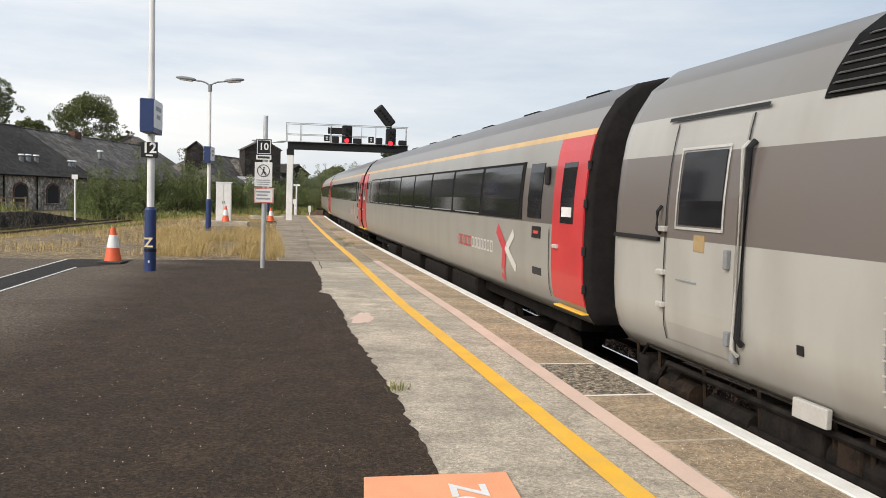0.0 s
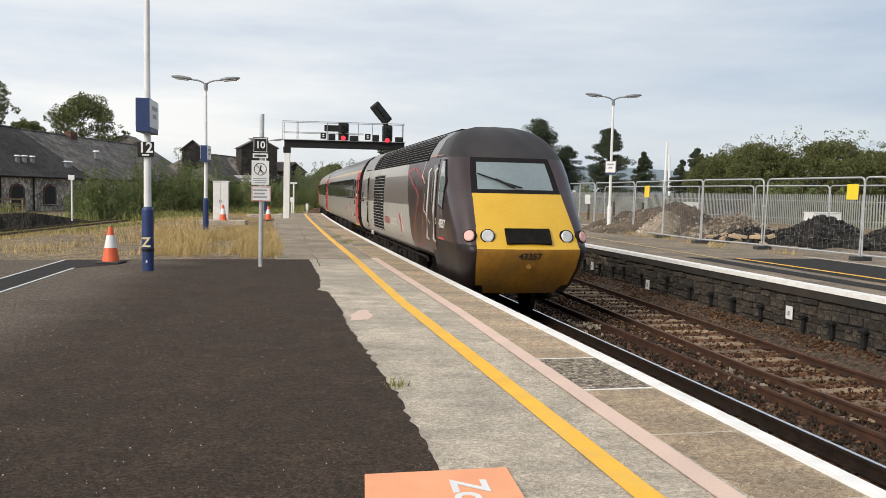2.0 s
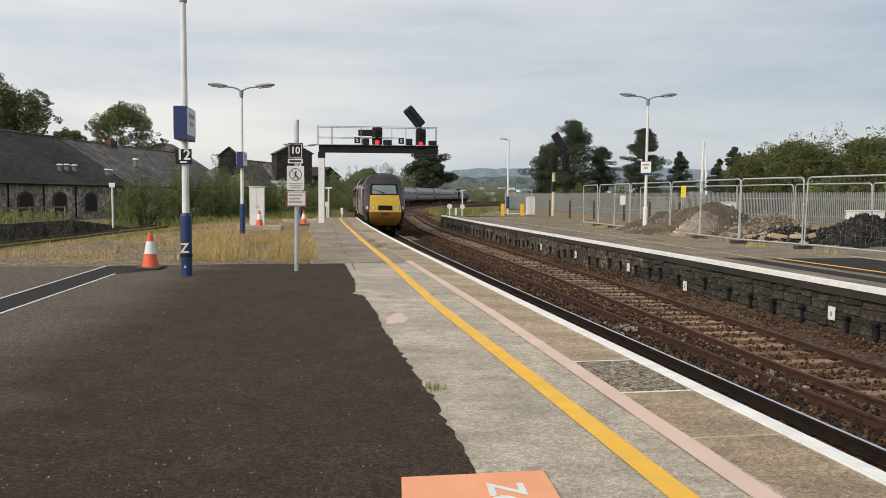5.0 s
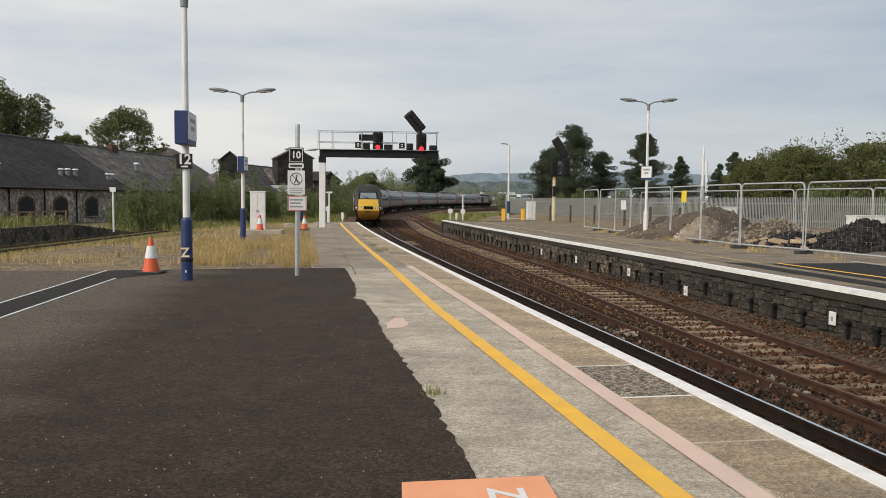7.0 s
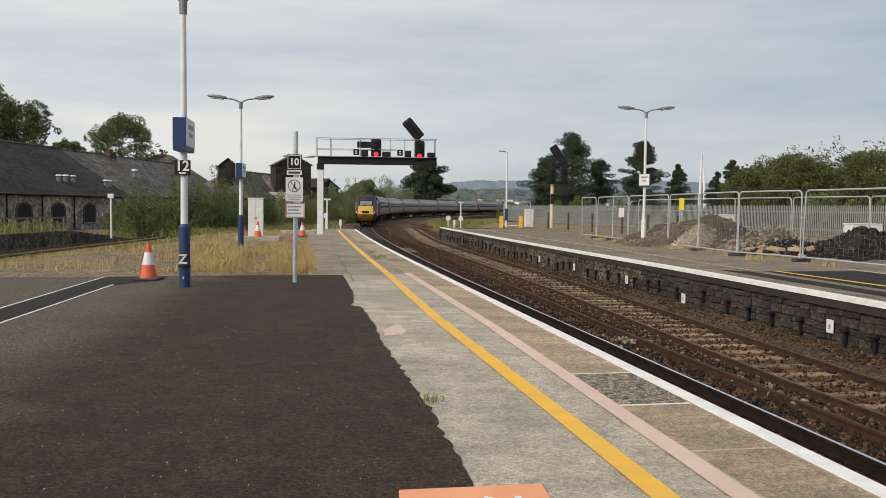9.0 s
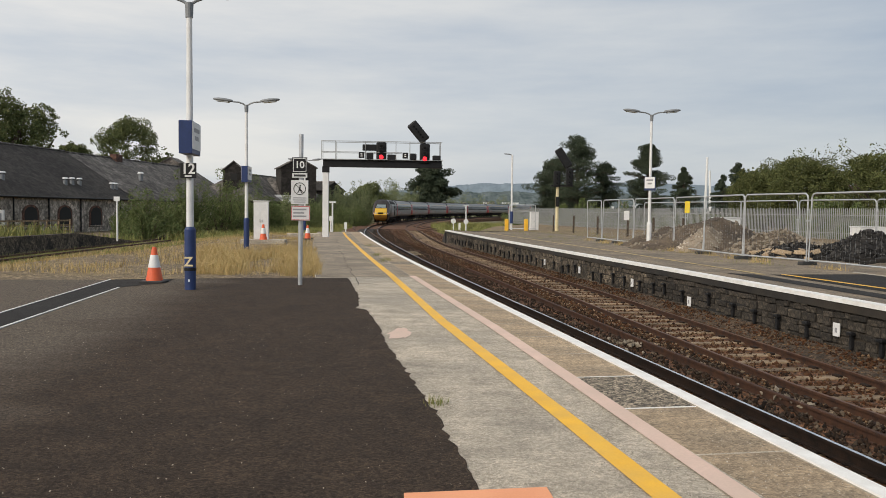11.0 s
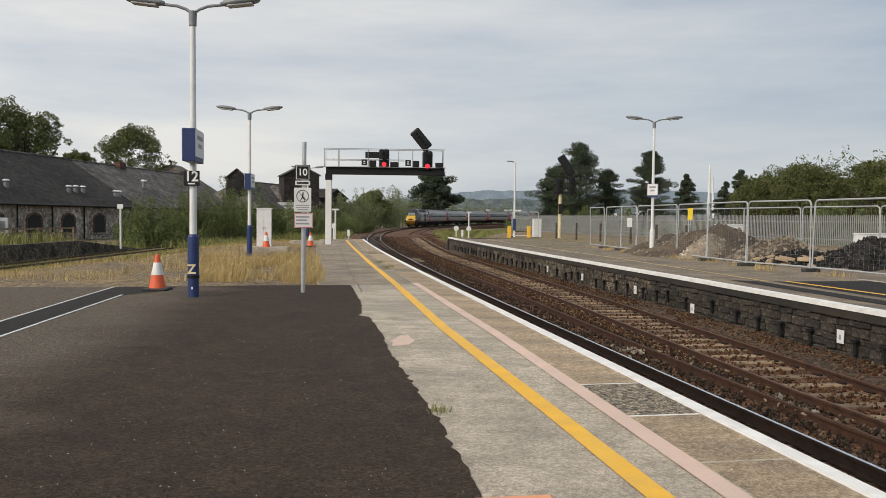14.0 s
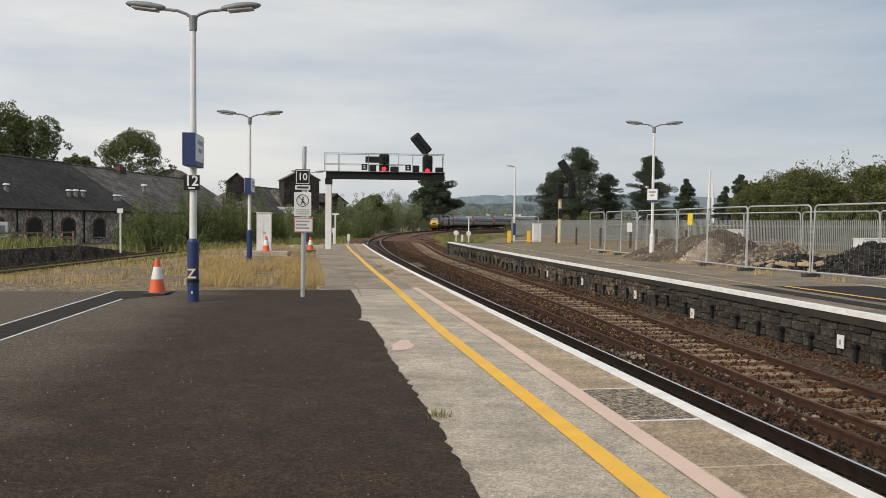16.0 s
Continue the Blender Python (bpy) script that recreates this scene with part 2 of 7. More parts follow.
M_GRAVEL = material("dusty_gravel", (0.25, 0.185, 0.115), (0.075, 0.056, 0.037), 0.95, 5.0, 45, 1.0, stain=0.6, c3=(0.27, 0.195, 0.09), stain_scale=0.35, bump_dist=0.03, detail=9.0, coarse=0.75)
aggregate(M_GRAVEL, (9, 22), 0.6, 1.5)
M_DRY_GRASS = island_material("dry_grass", [(0.5117, 0.3748, 0.1663), (0.3899, 0.2657, 0.1109), (0.6092, 0.4588, 0.2362), (0.2924, 0.2415, 0.0976), (0.4630, 0.3265, 0.1386)])
M_GREEN_GRASS = island_material("green_weeds", [(0.151, 0.185, 0.059), (0.269, 0.252, 0.084), (0.101, 0.134, 0.042), (0.37, 0.319, 0.118)])
M_OPP = material("weathered_platform_surface", (0.33, 0.255, 0.175), (0.10, 0.078, 0.054), 0.95, 1.2, 60, 0.7, detail=10.0, coarse=0.76, stain=0.6, c3=(0.10, 0.09, 0.075), stain_scale=0.4)
aggregate(M_OPP, (25,), 0.7, 1.3, (2.5, 0.35, 1.0))
M_PALISADE = material("weathered_palisade_steel", (0.40, 0.41, 0.41), (0.27, 0.275, 0.28), 0.6, 8, 60, 0.1, metal=0.3)
M_GALV = material("galvanised_steel", (0.60, 0.61, 0.62), (0.45, 0.46, 0.47), 0.45, 8, 60, 0.1, metal=0.55)
M_WHITE = material("white_paint", (0.78, 0.78, 0.77), (0.66, 0.66, 0.65), 0.5, 4, 40, 0.08, stain=0.15, c3=(0.5, 0.48, 0.45), stain_scale=2)
M_BLUE = material("blue_paint", (0.020, 0.043, 0.145), (0.014, 0.030, 0.10), 0.45, 4, 40, 0.08)
M_LAMP_GREY = material("lamp_housing_grey", (0.24, 0.25, 0.26), (0.17, 0.18, 0.19), 0.5, 4, 40, 0.1)
M_LENS = material("lamp_diffuser", (0.42, 0.43, 0.42), (0.33, 0.34, 0.33), 0.25, 4, 40, 0.05)
M_BLACK = material("black_paint", (0.018, 0.018, 0.019), (0.010, 0.010, 0.011), 0.5, 4, 40, 0.1, spec=0.25)
M_INK = material("dark_lettering", (0.03, 0.03, 0.03), (0.02, 0.02, 0.02), 0.6, 4, 40, 0.0)
M_CREAM = material("cream_lettering", (0.72, 0.62, 0.38), (0.6, 0.5, 0.3), 0.6, 4, 40, 0.0)
M_REDPRINT = material("red_print", (0.55, 0.06, 0.05), (0.45, 0.05, 0.04), 0.6, 4, 40, 0.0)
M_GREYPRINT = material("grey_print", (0.32, 0.32, 0.33), (0.28, 0.28, 0.29), 0.6, 4, 40, 0.0)
M_CONE = material("orange_cone_plastic", (0.80, 0.13, 0.04), (0.65, 0.10, 0.035), 0.5, 4, 40, 0.1, stain=0.2, c3=(0.4, 0.1, 0.05), stain_scale=5)
M_RUBBER = material("dark_rubber", (0.05, 0.05, 0.05), (0.03, 0.03, 0.03), 0.8, 5, 60, 0.2)
M_RED_GLOW = glow("red_signal_light", (1.0, 0.02, 0.035), 1.3)
M_TAIL_GLOW = glow("red_tail_light", (0.60, 0.34, 0.31), 0.08)
M_SLATE = material("slate_roof", (0.046, 0.040, 0.036), (0.020, 0.018, 0.017), 0.9, 1.1, 14, 0.6, stain=0.4, c3=(0.075, 0.068, 0.060), stain_scale=0.15, bump_dist=0.05, detail=8.0, coarse=0.7, spec=0.25)
aggregate(M_SLATE, (2.2, 5.0), 0.72, 1.3)
M_SLATE_LIGHT = material("weathered_slate_roof", (0.185, 0.165, 0.148), (0.06, 0.055, 0.05), 0.9, 0.9, 9, 0.7, stain=0.5, c3=(0.06, 0.056, 0.052), stain_scale=0.25, bump_dist=0.05, detail=9.0, coarse=0.75, spec=0.25)
aggregate(M_SLATE_LIGHT, (1.6, 4.0), 0.65, 1.4)
M_RUBBLE_WALL = material("pale_rubble_masonry", (0.62, 0.545, 0.465), (0.22, 0.19, 0.155), 0.95, 1.6, 7, 0.8, stain=0.55, c3=(0.085, 0.072, 0.06), stain_scale=0.45, bump_dist=0.04, detail=9.0, coarse=0.75)
aggregate(M_RUBBLE_WALL, (2.6, 6.0), 0.6, 1.35)
M_BRICK = material("red_brick", (0.20, 0.092, 0.06), (0.055, 0.032, 0.026), 0.9, 3, 30, 0.5, stain=0.6, c3=(0.05, 0.035, 0.03), stain_scale=1.2)
aggregate(M_BRICK, (5.0,), 0.6, 1.4)
M_DARK_OPENING = material("dark_interior", (0.02, 0.019, 0.018), (0.012, 0.012, 0.011), 0.8, 2, 20, 0.1)
M_BARK = material("bark", (0.10, 0.075, 0.055), (0.05, 0.038, 0.028), 0.95, 3, 25, 0.8)
M_LEAF_OAK = island_material("broad_leaves", [(0.0615, 0.0832, 0.0340), (0.1066, 0.1280, 0.0485), (0.1558, 0.1760, 0.0638), (0.0845, 0.1040, 0.0425), (0.2042, 0.1992, 0.0875)])
M_LEAF_PINE = island_material("pine_needles", [(0.0351, 0.0513, 0.0338), (0.0554, 0.0762, 0.0481), (0.0878, 0.1050, 0.0637), (0.0486, 0.0625, 0.0403)])
M_LEAF_SHRUB = island_material("shrub_leaves", [(0.0904, 0.1258, 0.0436), (0.1469, 0.1871, 0.0682), (0.0669, 0.0928, 0.0305), (0.2065, 0.2209, 0.0915), (0.1163, 0.1444, 0.0523)])
# pale green of the far shrubs, with some distance haze mixed in
M_LEAF_WILLOW = island_material("pale_willow_leaves", [(0.1440, 0.1761, 0.0827), (0.2160, 0.2455, 0.1214), (0.1075, 0.1358, 0.0607), (0.2765, 0.2958, 0.1540), (0.1738, 0.1993, 0.0933)])
# the broad leaves again in darker olive tones, for the right-hand trees
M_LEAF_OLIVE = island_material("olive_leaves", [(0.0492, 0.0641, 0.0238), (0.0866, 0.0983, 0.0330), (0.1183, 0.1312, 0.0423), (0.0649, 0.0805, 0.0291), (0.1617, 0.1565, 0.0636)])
M_SIGN_YELLOW = material("yellow_sign", (0.88, 0.66, 0.03), (0.80, 0.58, 0.03), 0.5, 4, 40, 0.05)
# oil-stained ballast, blackened further to paint in the shadow beside the platform
M_OILY_SHADOW = material("oily_shadowed_ballast", (0.034, 0.0235, 0.016), (0.009, 0.007, 0.0055), 0.9, 14, 30, 1.0, bump_dist=0.05)
M_CONCRETE_OLD = material("grimy_concrete_paving", (0.42, 0.335, 0.245), (0.15, 0.13, 0.10), 0.92, 1.6, 150, 0.6, stain=0.7, c3=(0.15, 0.125, 0.095), stain_scale=0.5, detail=11.0, coarse=0.76)
aggregate(M_CONCRETE_OLD, (45, 120), 0.7, 1.3, (0.6, 1.6, 1.0))
# distance haze is mixed into the hills' pale bluish base colours
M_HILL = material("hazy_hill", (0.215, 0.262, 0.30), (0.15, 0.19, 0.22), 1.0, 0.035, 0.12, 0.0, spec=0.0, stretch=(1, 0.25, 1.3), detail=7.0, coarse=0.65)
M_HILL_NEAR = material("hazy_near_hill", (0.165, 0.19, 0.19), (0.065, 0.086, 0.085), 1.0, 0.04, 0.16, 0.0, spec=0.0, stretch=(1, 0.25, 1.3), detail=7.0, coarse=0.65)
M_SPOIL = material("brown_spoil", (0.21, 0.155, 0.105), (0.026, 0.020, 0.015), 0.95, 0.9, 16, 1.0, stain=0.85, c3=(0.032, 0.027, 0.023), stain_scale=0.55, bump_dist=0.08, detail=9.0, coarse=0.75)
M_SAND = material("sandy_spoil", (0.42, 0.34, 0.25), (0.17, 0.13, 0.09), 0.95, 1.6, 16, 1.0, stain=0.5, c3=(0.12, 0.095, 0.07), stain_scale=0.8, bump_dist=0.06, detail=8.0, coarse=0.7)
M_CHIPS = island_material("stone_chips", [(0.24, 0.205, 0.16), (0.36, 0.31, 0.25), (0.52, 0.46, 0.38), (0.29, 0.25, 0.195), (0.58, 0.52, 0.44), (0.33, 0.29, 0.235)])
M_TARRUB = island_material("broken_tarmac", [(0.0186, 0.0180, 0.0186), (0.0341, 0.0330, 0.0325), (0.0124, 0.0120, 0.0122), (0.0806, 0.0750, 0.0696), (0.0279, 0.0258, 0.0244)])
M_ROCK = island_material("pale_rubble", [(0.259, 0.216, 0.158), (0.187, 0.151, 0.112), (0.317, 0.274, 0.216), (0.137, 0.115, 0.09)])


# ---- building helpers ----
def mesh_of(name, bm, mat, smooth=False):
    me = bpy.data.meshes.new(name)
    bm.normal_update()
    bm.to_mesh(me)
    bm.free()
    for m in (mat if isinstance(mat, (list, tuple)) else [mat]):
        me.materials.append(m)
    if smooth:
        for p in me.polygons:
            p.use_smooth = True
    return me


def part(name, bm, mat, parent=None, label="", smooth=False, m=None):
    """Links a bmesh as one mesh object under a thing or a part."""
    ob = new(name, mesh_of(name, bm, mat, smooth))
    if parent is not None:
        ob.parent = parent
    if m is not None:
        ob.matrix_basis = m
    if label:
        ob["label"] = label
    return ob


def thing(name, m, label, category, group="", kind=""):
    ob = new(name)
    ob.empty_display_size = 0.2
    ob.matrix_basis = m
    return tagged(ob, label, category, group, kind)


def raw(name, verts, faces, mat, parent=None, smooth=False):
    me = bpy.data.meshes.new(name)
    me.from_pydata(verts, [], faces)
    me.materials.append(mat)
    if smooth:
        for p in me.polygons:
            p.use_smooth = True
    ob = new(name, me)
    if parent is not None:
        ob.parent = parent
    return ob


def B():
    return bmesh.new()


def box(bm, c, s, m=None, bevel=0.0):
    """A box of size s round c, turned by m; its edges bevelled."""
    r = bmesh.ops.create_cube(bm, size=1.0)
    vs = r["verts"]
    for v in vs:
        v.co = Vector((v.co.x * s[0], v.co.y * s[1], v.co.z * s[2]))
    if bevel > 0:
        es = list({e for v in vs for e in v.link_edges})
        out = bmesh.ops.bevel(bm, geom=es, offset=bevel, segments=2, profile=0.5, affect='EDGES')
        vs = list({v for f in out["faces"] for v in f.verts} | {v for v in vs if v.is_valid})
    t = Matrix.Translation(c) @ (m or Matrix())
    for v in vs:
        v.co = t @ v.co
    return vs


def tube(bm, p0, p1, r0, r1=None, seg=10):
    """A tapered round bar from p0 to p1."""
    r1 = r0 if r1 is None else r1
    p0, p1 = Vector(p0), Vector(p1)
    d = p1 - p0
    q = d.to_track_quat("Z", "Y").to_matrix().to_4x4()
    bmesh.ops.create_cone(bm, cap_ends=True, segments=seg, radius1=r0, radius2=r1, depth=d.length,
                          matrix=Matrix.Translation((p0 + p1) / 2) @ q)


def pipe(bm, pts, r, seg=8):
    """A bent round bar through pts."""
    rings = []
    for i, p in enumerate(pts):
        a, b = Vector(pts[max(0, i - 1)]), Vector(pts[min(len(pts) - 1, i + 1)])
        q = (b - a).to_track_quat("Z", "Y")
        rings.append([bm.verts.new(Vector(p) + q @ Vector((math.cos(k * 2 * math.pi / seg) * r, math.sin(k * 2 * math.pi / seg) * r, 0))) for k in range(seg)])
    for r0, r1 in zip(rings[:-1], rings[1:]):
        for k in range(seg):
            bm.faces.new((r0[k], r0[(k + 1) % seg], r1[(k + 1) % seg], r1[k]))
    bm.faces.new(rings[0][::-1])
    bm.faces.new(rings[-1])


def text_mesh(name, body, size, mat, parent, m, extrude=0.002):
    cu = bpy.data.curves.new(name, "FONT")
    cu.offset = size * 0.022
    cu.body, cu.size, cu.extrude, cu.align_x, cu.align_y = body, size, extrude, "CENTER", "CENTER"
    tmp = bpy.data.objects.new("tmp", cu)
    scene.collection.objects.link(tmp)
    me = bpy.data.meshes.new_from_object(tmp.evaluated_get(bpy.context.evaluated_depsgraph_get()))
    bpy.data.objects.remove(tmp)
    me.materials.clear()
    me.materials.append(mat)
    ob = new(name, me)
    ob.parent = parent
    ob.matrix_basis = m
    return ob


FACE_CAM = pose(0, 0, 0, 90, 0, 0)  # lays a flat drawing upright, facing -y

# ---- the line of the railway: straight along the platform, then a long curve ----
TH0 = -math.atan(0.17)
LINE = {}
_x, _y, _h = 5.04, 0.0, TH0
for _s in range(0, 620):
    LINE[_s] = (_x, _y, _h)
    bend = float(np.interp(_s + 0.5, (15, 30, 60, 80, 110, 150), (0.0, 0.0009, 0.0009, 0.0016, 0.00245, 0.0027)))
    _x, _y, _h = _x + math.sin(_h + bend / 2), _y + math.cos(_h + bend / 2), _h + bend
for _s in range(-1, -260, -1):
    LINE[_s] = (5.04 + math.sin(TH0) * _s, math.cos(TH0) * _s, TH0)


def along(s, d=0.0):
    """The point d metres to the right of the near track's centre line at s metres, and the line's heading there."""
    i = math.floor(s)
    a, b, u = LINE[i], LINE[i + 1], s - i
    x, y, h = (a[k] + (b[k] - a[k]) * u for k in range(3))
    return x + math.cos(h) * d, y - math.sin(h) * d, h


def gap2(s):
    return float(np.interp(s, (12, 25, 40, 60, 90), (3.26, 3.96, 4.24, 4.32, 5.32)))  # spacing of the two tracks


def edge2(s):
    return float(np.interp(s, (-30, 12, 22, 45, 66), (4.4, 5.05, 5.38, 5.55, 5.62)))  # opposite platform's edge


def rise(s):
    """The line climbs a little past the platforms."""
    u = max(0.0, s - 62)
    return 0.0042 * u * u / (u + 30)


EDGE1 = -1.40
OPP_Z = 0.10  # the opposite platform's edge stands higher than its back
RAIL_Z = -0.915


def strip(bm, s0, s1, d0, d1, z, step=2.0, thick=0.0, z1=None):
    """A band along the line between offsets d0 and d1 (numbers or functions of s), with a skirt of that thickness."""
    f0, f1 = (d0 if callable(d0) else (lambda s: d0)), (d1 if callable(d1) else (lambda s: d1))
    n = max(1, round((s1 - s0) / step))
    prev = None
    for i in range(n + 1):
        s = s0 + (s1 - s0) * i / n
        a, b = along(s, f0(s)), along(s, f1(s))
        za, zb = z + rise(s), (z if z1 is None else z1) + rise(s)
        cur = [bm.verts.new((a[0], a[1], za)), bm.verts.new((b[0], b[1], zb))]
        if thick:
            cur += [bm.verts.new((b[0], b[1], zb - thick)), bm.verts.new((a[0], a[1], za - thick))]
        if prev:
            bm.faces.new((prev[0], prev[1], cur[1], cur[0]))
            if thick:
                bm.faces.new((prev[1], prev[2], cur[2], cur[1]))
                bm.faces.new((prev[3], prev[0], cur[0], cur[3]))
                bm.faces.new((prev[2], prev[3], cur[3], cur[2]))
        if thick and i in (0, n):
            bm.faces.new(cur if i == n else cur[::-1])
        prev = cur


def poly(bm, pts, z, thick=0.0):
    f = bm.faces.new([bm.verts.new((x, y, z)) for x, y in pts])
    f.normal_update()
    if f.normal.z < 0:
        f.normal_flip()
    if thick:
        r = bmesh.ops.extrude_face_region(bm, geom=[f])
        for v in r["geom"]:
            if isinstance(v, bmesh.types.BMVert):
                v.co.z -= thick
        bmesh.ops.recalc_face_normals(bm, faces=bm.faces)


def structure(name, bm, mat, label, category, kind="structure"):
    return tagged(part(name, bm, mat), label, category, kind=kind)


# ---- ground, to the horizon ----
bm = B()
bmesh.ops.create_grid(bm, x_segments=60, y_segments=60, size=2600)
for v in bm.verts:
    v.co.z = -1.3
structure("ground", bm, M_GRASS_GROUND, "weedy grass ground stretching to the horizon", "ground")

# yard beside the platform: level by the paving, falling to the old siding
bm = B()
nx, ny = 60, 70
grid = []
for j in range(ny + 1):
    row = []
    y = -6 + j * 1.9
    right = along(y * 1.0144, EDGE1 - 2.95)[0] if y < 62 else along(y * 1.0144, -2.6)[0]
    for i in range(nx + 1):
        u = i / nx
        x = right - (right + 60) * (1 - u) ** 1.6
        drop = min(1.0, max(0.0, (-11.5 - x) / 8.5)) if y < 64 else 1.0
        fall = min(1.0, max(0.0, (y - 54) / 12))
        k = max(drop, fall)
        k = k * k * (3 - 2 * k)
        z = -0.035 - 0.93 * k + (noise.noise(Vector((x * 0.5, y * 0.5, 0))) * 0.05 if y > 20.5 else 0)
        row.append(bm.verts.new((x, y, z)))
    grid.append(row)
for j in range(ny):
    for i in range(nx):
        bm.faces.new((grid[j][i], grid[j][i + 1], grid[j + 1][i + 1], grid[j + 1][i]))
yard = structure("yard_ground", bm, M_GRAVEL, "gravelly yard overgrown with dry grass beside the platform", "ground")

# ---- near platform ----
bm = B()
strip(bm, -12, 62, EDGE1 - 3.3, EDGE1 - 0.05, 0.0, thick=0.17)
platform = structure("platform_paving", bm, M_CONCRETE, "worn pale concrete paving of the platform", "platform")
bm = B()
strip(bm, 21.0, 61.8, EDGE1 - 3.28, EDGE1 - 0.86, 0.005, step=2.0)
structure("old_paving", bm, M_CONCRETE_OLD, "grimy older concrete paving along the platform", "platform")
bm = B()
edge_pts = [(-2.30, 19.87), (-2.12, 18.9), (-1.86, 17.2), (-1.62, 15.9), (-1.54, 15.2), (-1.46, 14.3), (-1.43, 13.75), (-1.22, 13.5), (-1.0, 12.2), (-0.8, 11.03), (-0.66, 10.1),
            (-0.55, 9.5), (-0.38, 8.6), (-0.23, 7.8), (-0.06, 6.9), (0.08, 5.95), (0.25, 4.9), (0.42, 3.6), (0.9, 0.5), (1.6, -4), (2.4, -9)]
rag = []
for a, b in zip(edge_pts[:-1], edge_pts[1:]):
    n = max(2, int(math.hypot(b[0] - a[0], b[1] - a[1]) / 0.09))
    for k in range(n):
        u = k / n
        w = random.uniform(-0.022, 0.022) + 0.03 * noise.noise(Vector((a[1] + (b[1] - a[1]) * u, 3.3, 0)) * 2.0)
        rag.append((a[0] + (b[0] - a[0]) * u + w, a[1] + (b[1] - a[1]) * u))
tar = rag + [(2.4, -9), (-22, -9), (-22, 17.2), (-14, 17.9), (-10.04, 18.35), (-7.7, 18.6), (-6.1, 19.1), (-4.0, 19.6)]
poly(bm, tar, 0.006, 0.03)
structure("platform_tarmac", bm, M_TARMAC, "dark worn tarmac surface with a ragged edge", "platform")
bm = B()
poly(bm, [(-22, -1.0), (-6.91, 12.44), (-7.66, 18.54), (-7.35, 18.7), (-6.3, 18.9), (-6.15, 17.9), (-6.74, 16.75), (-6.06, 10.9), (-10, 2), (-22, -8)][1:7] + [(-6.06, 10.9), (-4.3, 2.0), (-5.0, 2.0)], 0.012)
structure("trench_tarmac", bm, M_TARMAC_NEW, "strip of fresh black tarmac over a filled trench", "platform")
for a, b in (((-5.0, 2.0), (-6.91, 12.44)), ((-6.91, 12.44), (-7.66, 18.54)), ((-4.3, 2.0), (-6.06, 10.9)), ((-6.06, 10.9), (-6.74, 16.75))):
    bm = B()
    d = Vector((b[0] - a[0], b[1] - a[1], 0))
    box(bm, ((a[0] + b[0]) / 2, (a[1] + b[1]) / 2, 0.014), (0.034, d.length, 0.012), Matrix.Rotation(math.atan2(-d.x, d.y), 4, 'Z'))
    structure("trench_sealing_line", bm, M_WHITE_LINE, "pale sealing line along the tarmac strip", "platform")

bm = B()
strip(bm, -12, 62, EDGE1 - 0.145, EDGE1 - 0.005, 0.014, thick=0.15)
structure("platform_edge_line", bm, M_WHITE_LINE, "white painted platform edge line", "platform edge")
bm = B()
yellow_at = lambda s: float(np.interp(s, (-12, 7, 13, 22, 40, 62), (-2.80, -2.84, -2.885, -2.74, -2.68, -2.78)))
strip(bm, -12, 60, lambda s: yellow_at(s) - 0.088, lambda s: yellow_at(s) + 0.088, 0.010, step=1.0)
structure("yellow_line", bm, M_YELLOW_LINE, "yellow painted safety line", "line")
bm = B()
strip(bm, -12, 21.3, lambda s: -2.31 - 0.02 * max(0, 12 - s), lambda s: -2.14 - 0.02 * max(0, 12 - s), 0.010, step=1.0)
structure("faded_line", bm, M_PINK_LINE, "faded pinkish line beside the coping stones", "line")
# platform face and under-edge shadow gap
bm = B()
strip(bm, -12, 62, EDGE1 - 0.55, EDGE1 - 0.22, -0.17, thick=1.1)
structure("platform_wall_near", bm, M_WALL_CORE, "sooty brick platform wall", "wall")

# ---- track bed ----
bm = B()
strip(bm, -30, 420, lambda s: -1.75 if s < 62 else -3.2, lambda s: (edge2(s) - 0.12) if s < 66 else gap2(s) + 3.0, -1.055, step=3.0, thick=1.5)
structure("ballast_bed", bm, M_BALLAST, "rust-stained stone ballast track bed", "track bed")

# dark sheet over the bed: oil stain plus painted platform-edge shadow
bm = B()
strip(bm, -30, 110, -1.6, 0.72, -1.035, step=2.0)
structure("oily_ballast", bm, M_OILY_SHADOW, "oily ballast between the near rails, blackened with painted shadow", "track bed")
# stones and soil banked against the opposite wall
bm = B()
prev = None
for k in range(76):
    s = -25 + k * 1.2
    cur = []
    for u, z in ((0.0, -1.06), (0.25, -0.98), (0.55, -0.93), (0.8, -0.87), (1.0, -0.83)):
        d0, d1 = gap2(s) + 0.92, edge2(s) + 0.05
        x, y, _ = along(s, d0 + (d1 - d0) * u)
        cur.append(bm.verts.new((x, y, z + (0.05 * noise.noise(Vector((x * 1.3, y * 1.3, 2))) if u > 0 else 0))))
    if prev:
        for q in range(4):
            bm.faces.new((prev[q], prev[q + 1], cur[q + 1], cur[q]))
    prev = cur
structure("ballast_shoulder", bm, M_SHOULDER, "rusty ballast banked against the platform wall", "track bed")


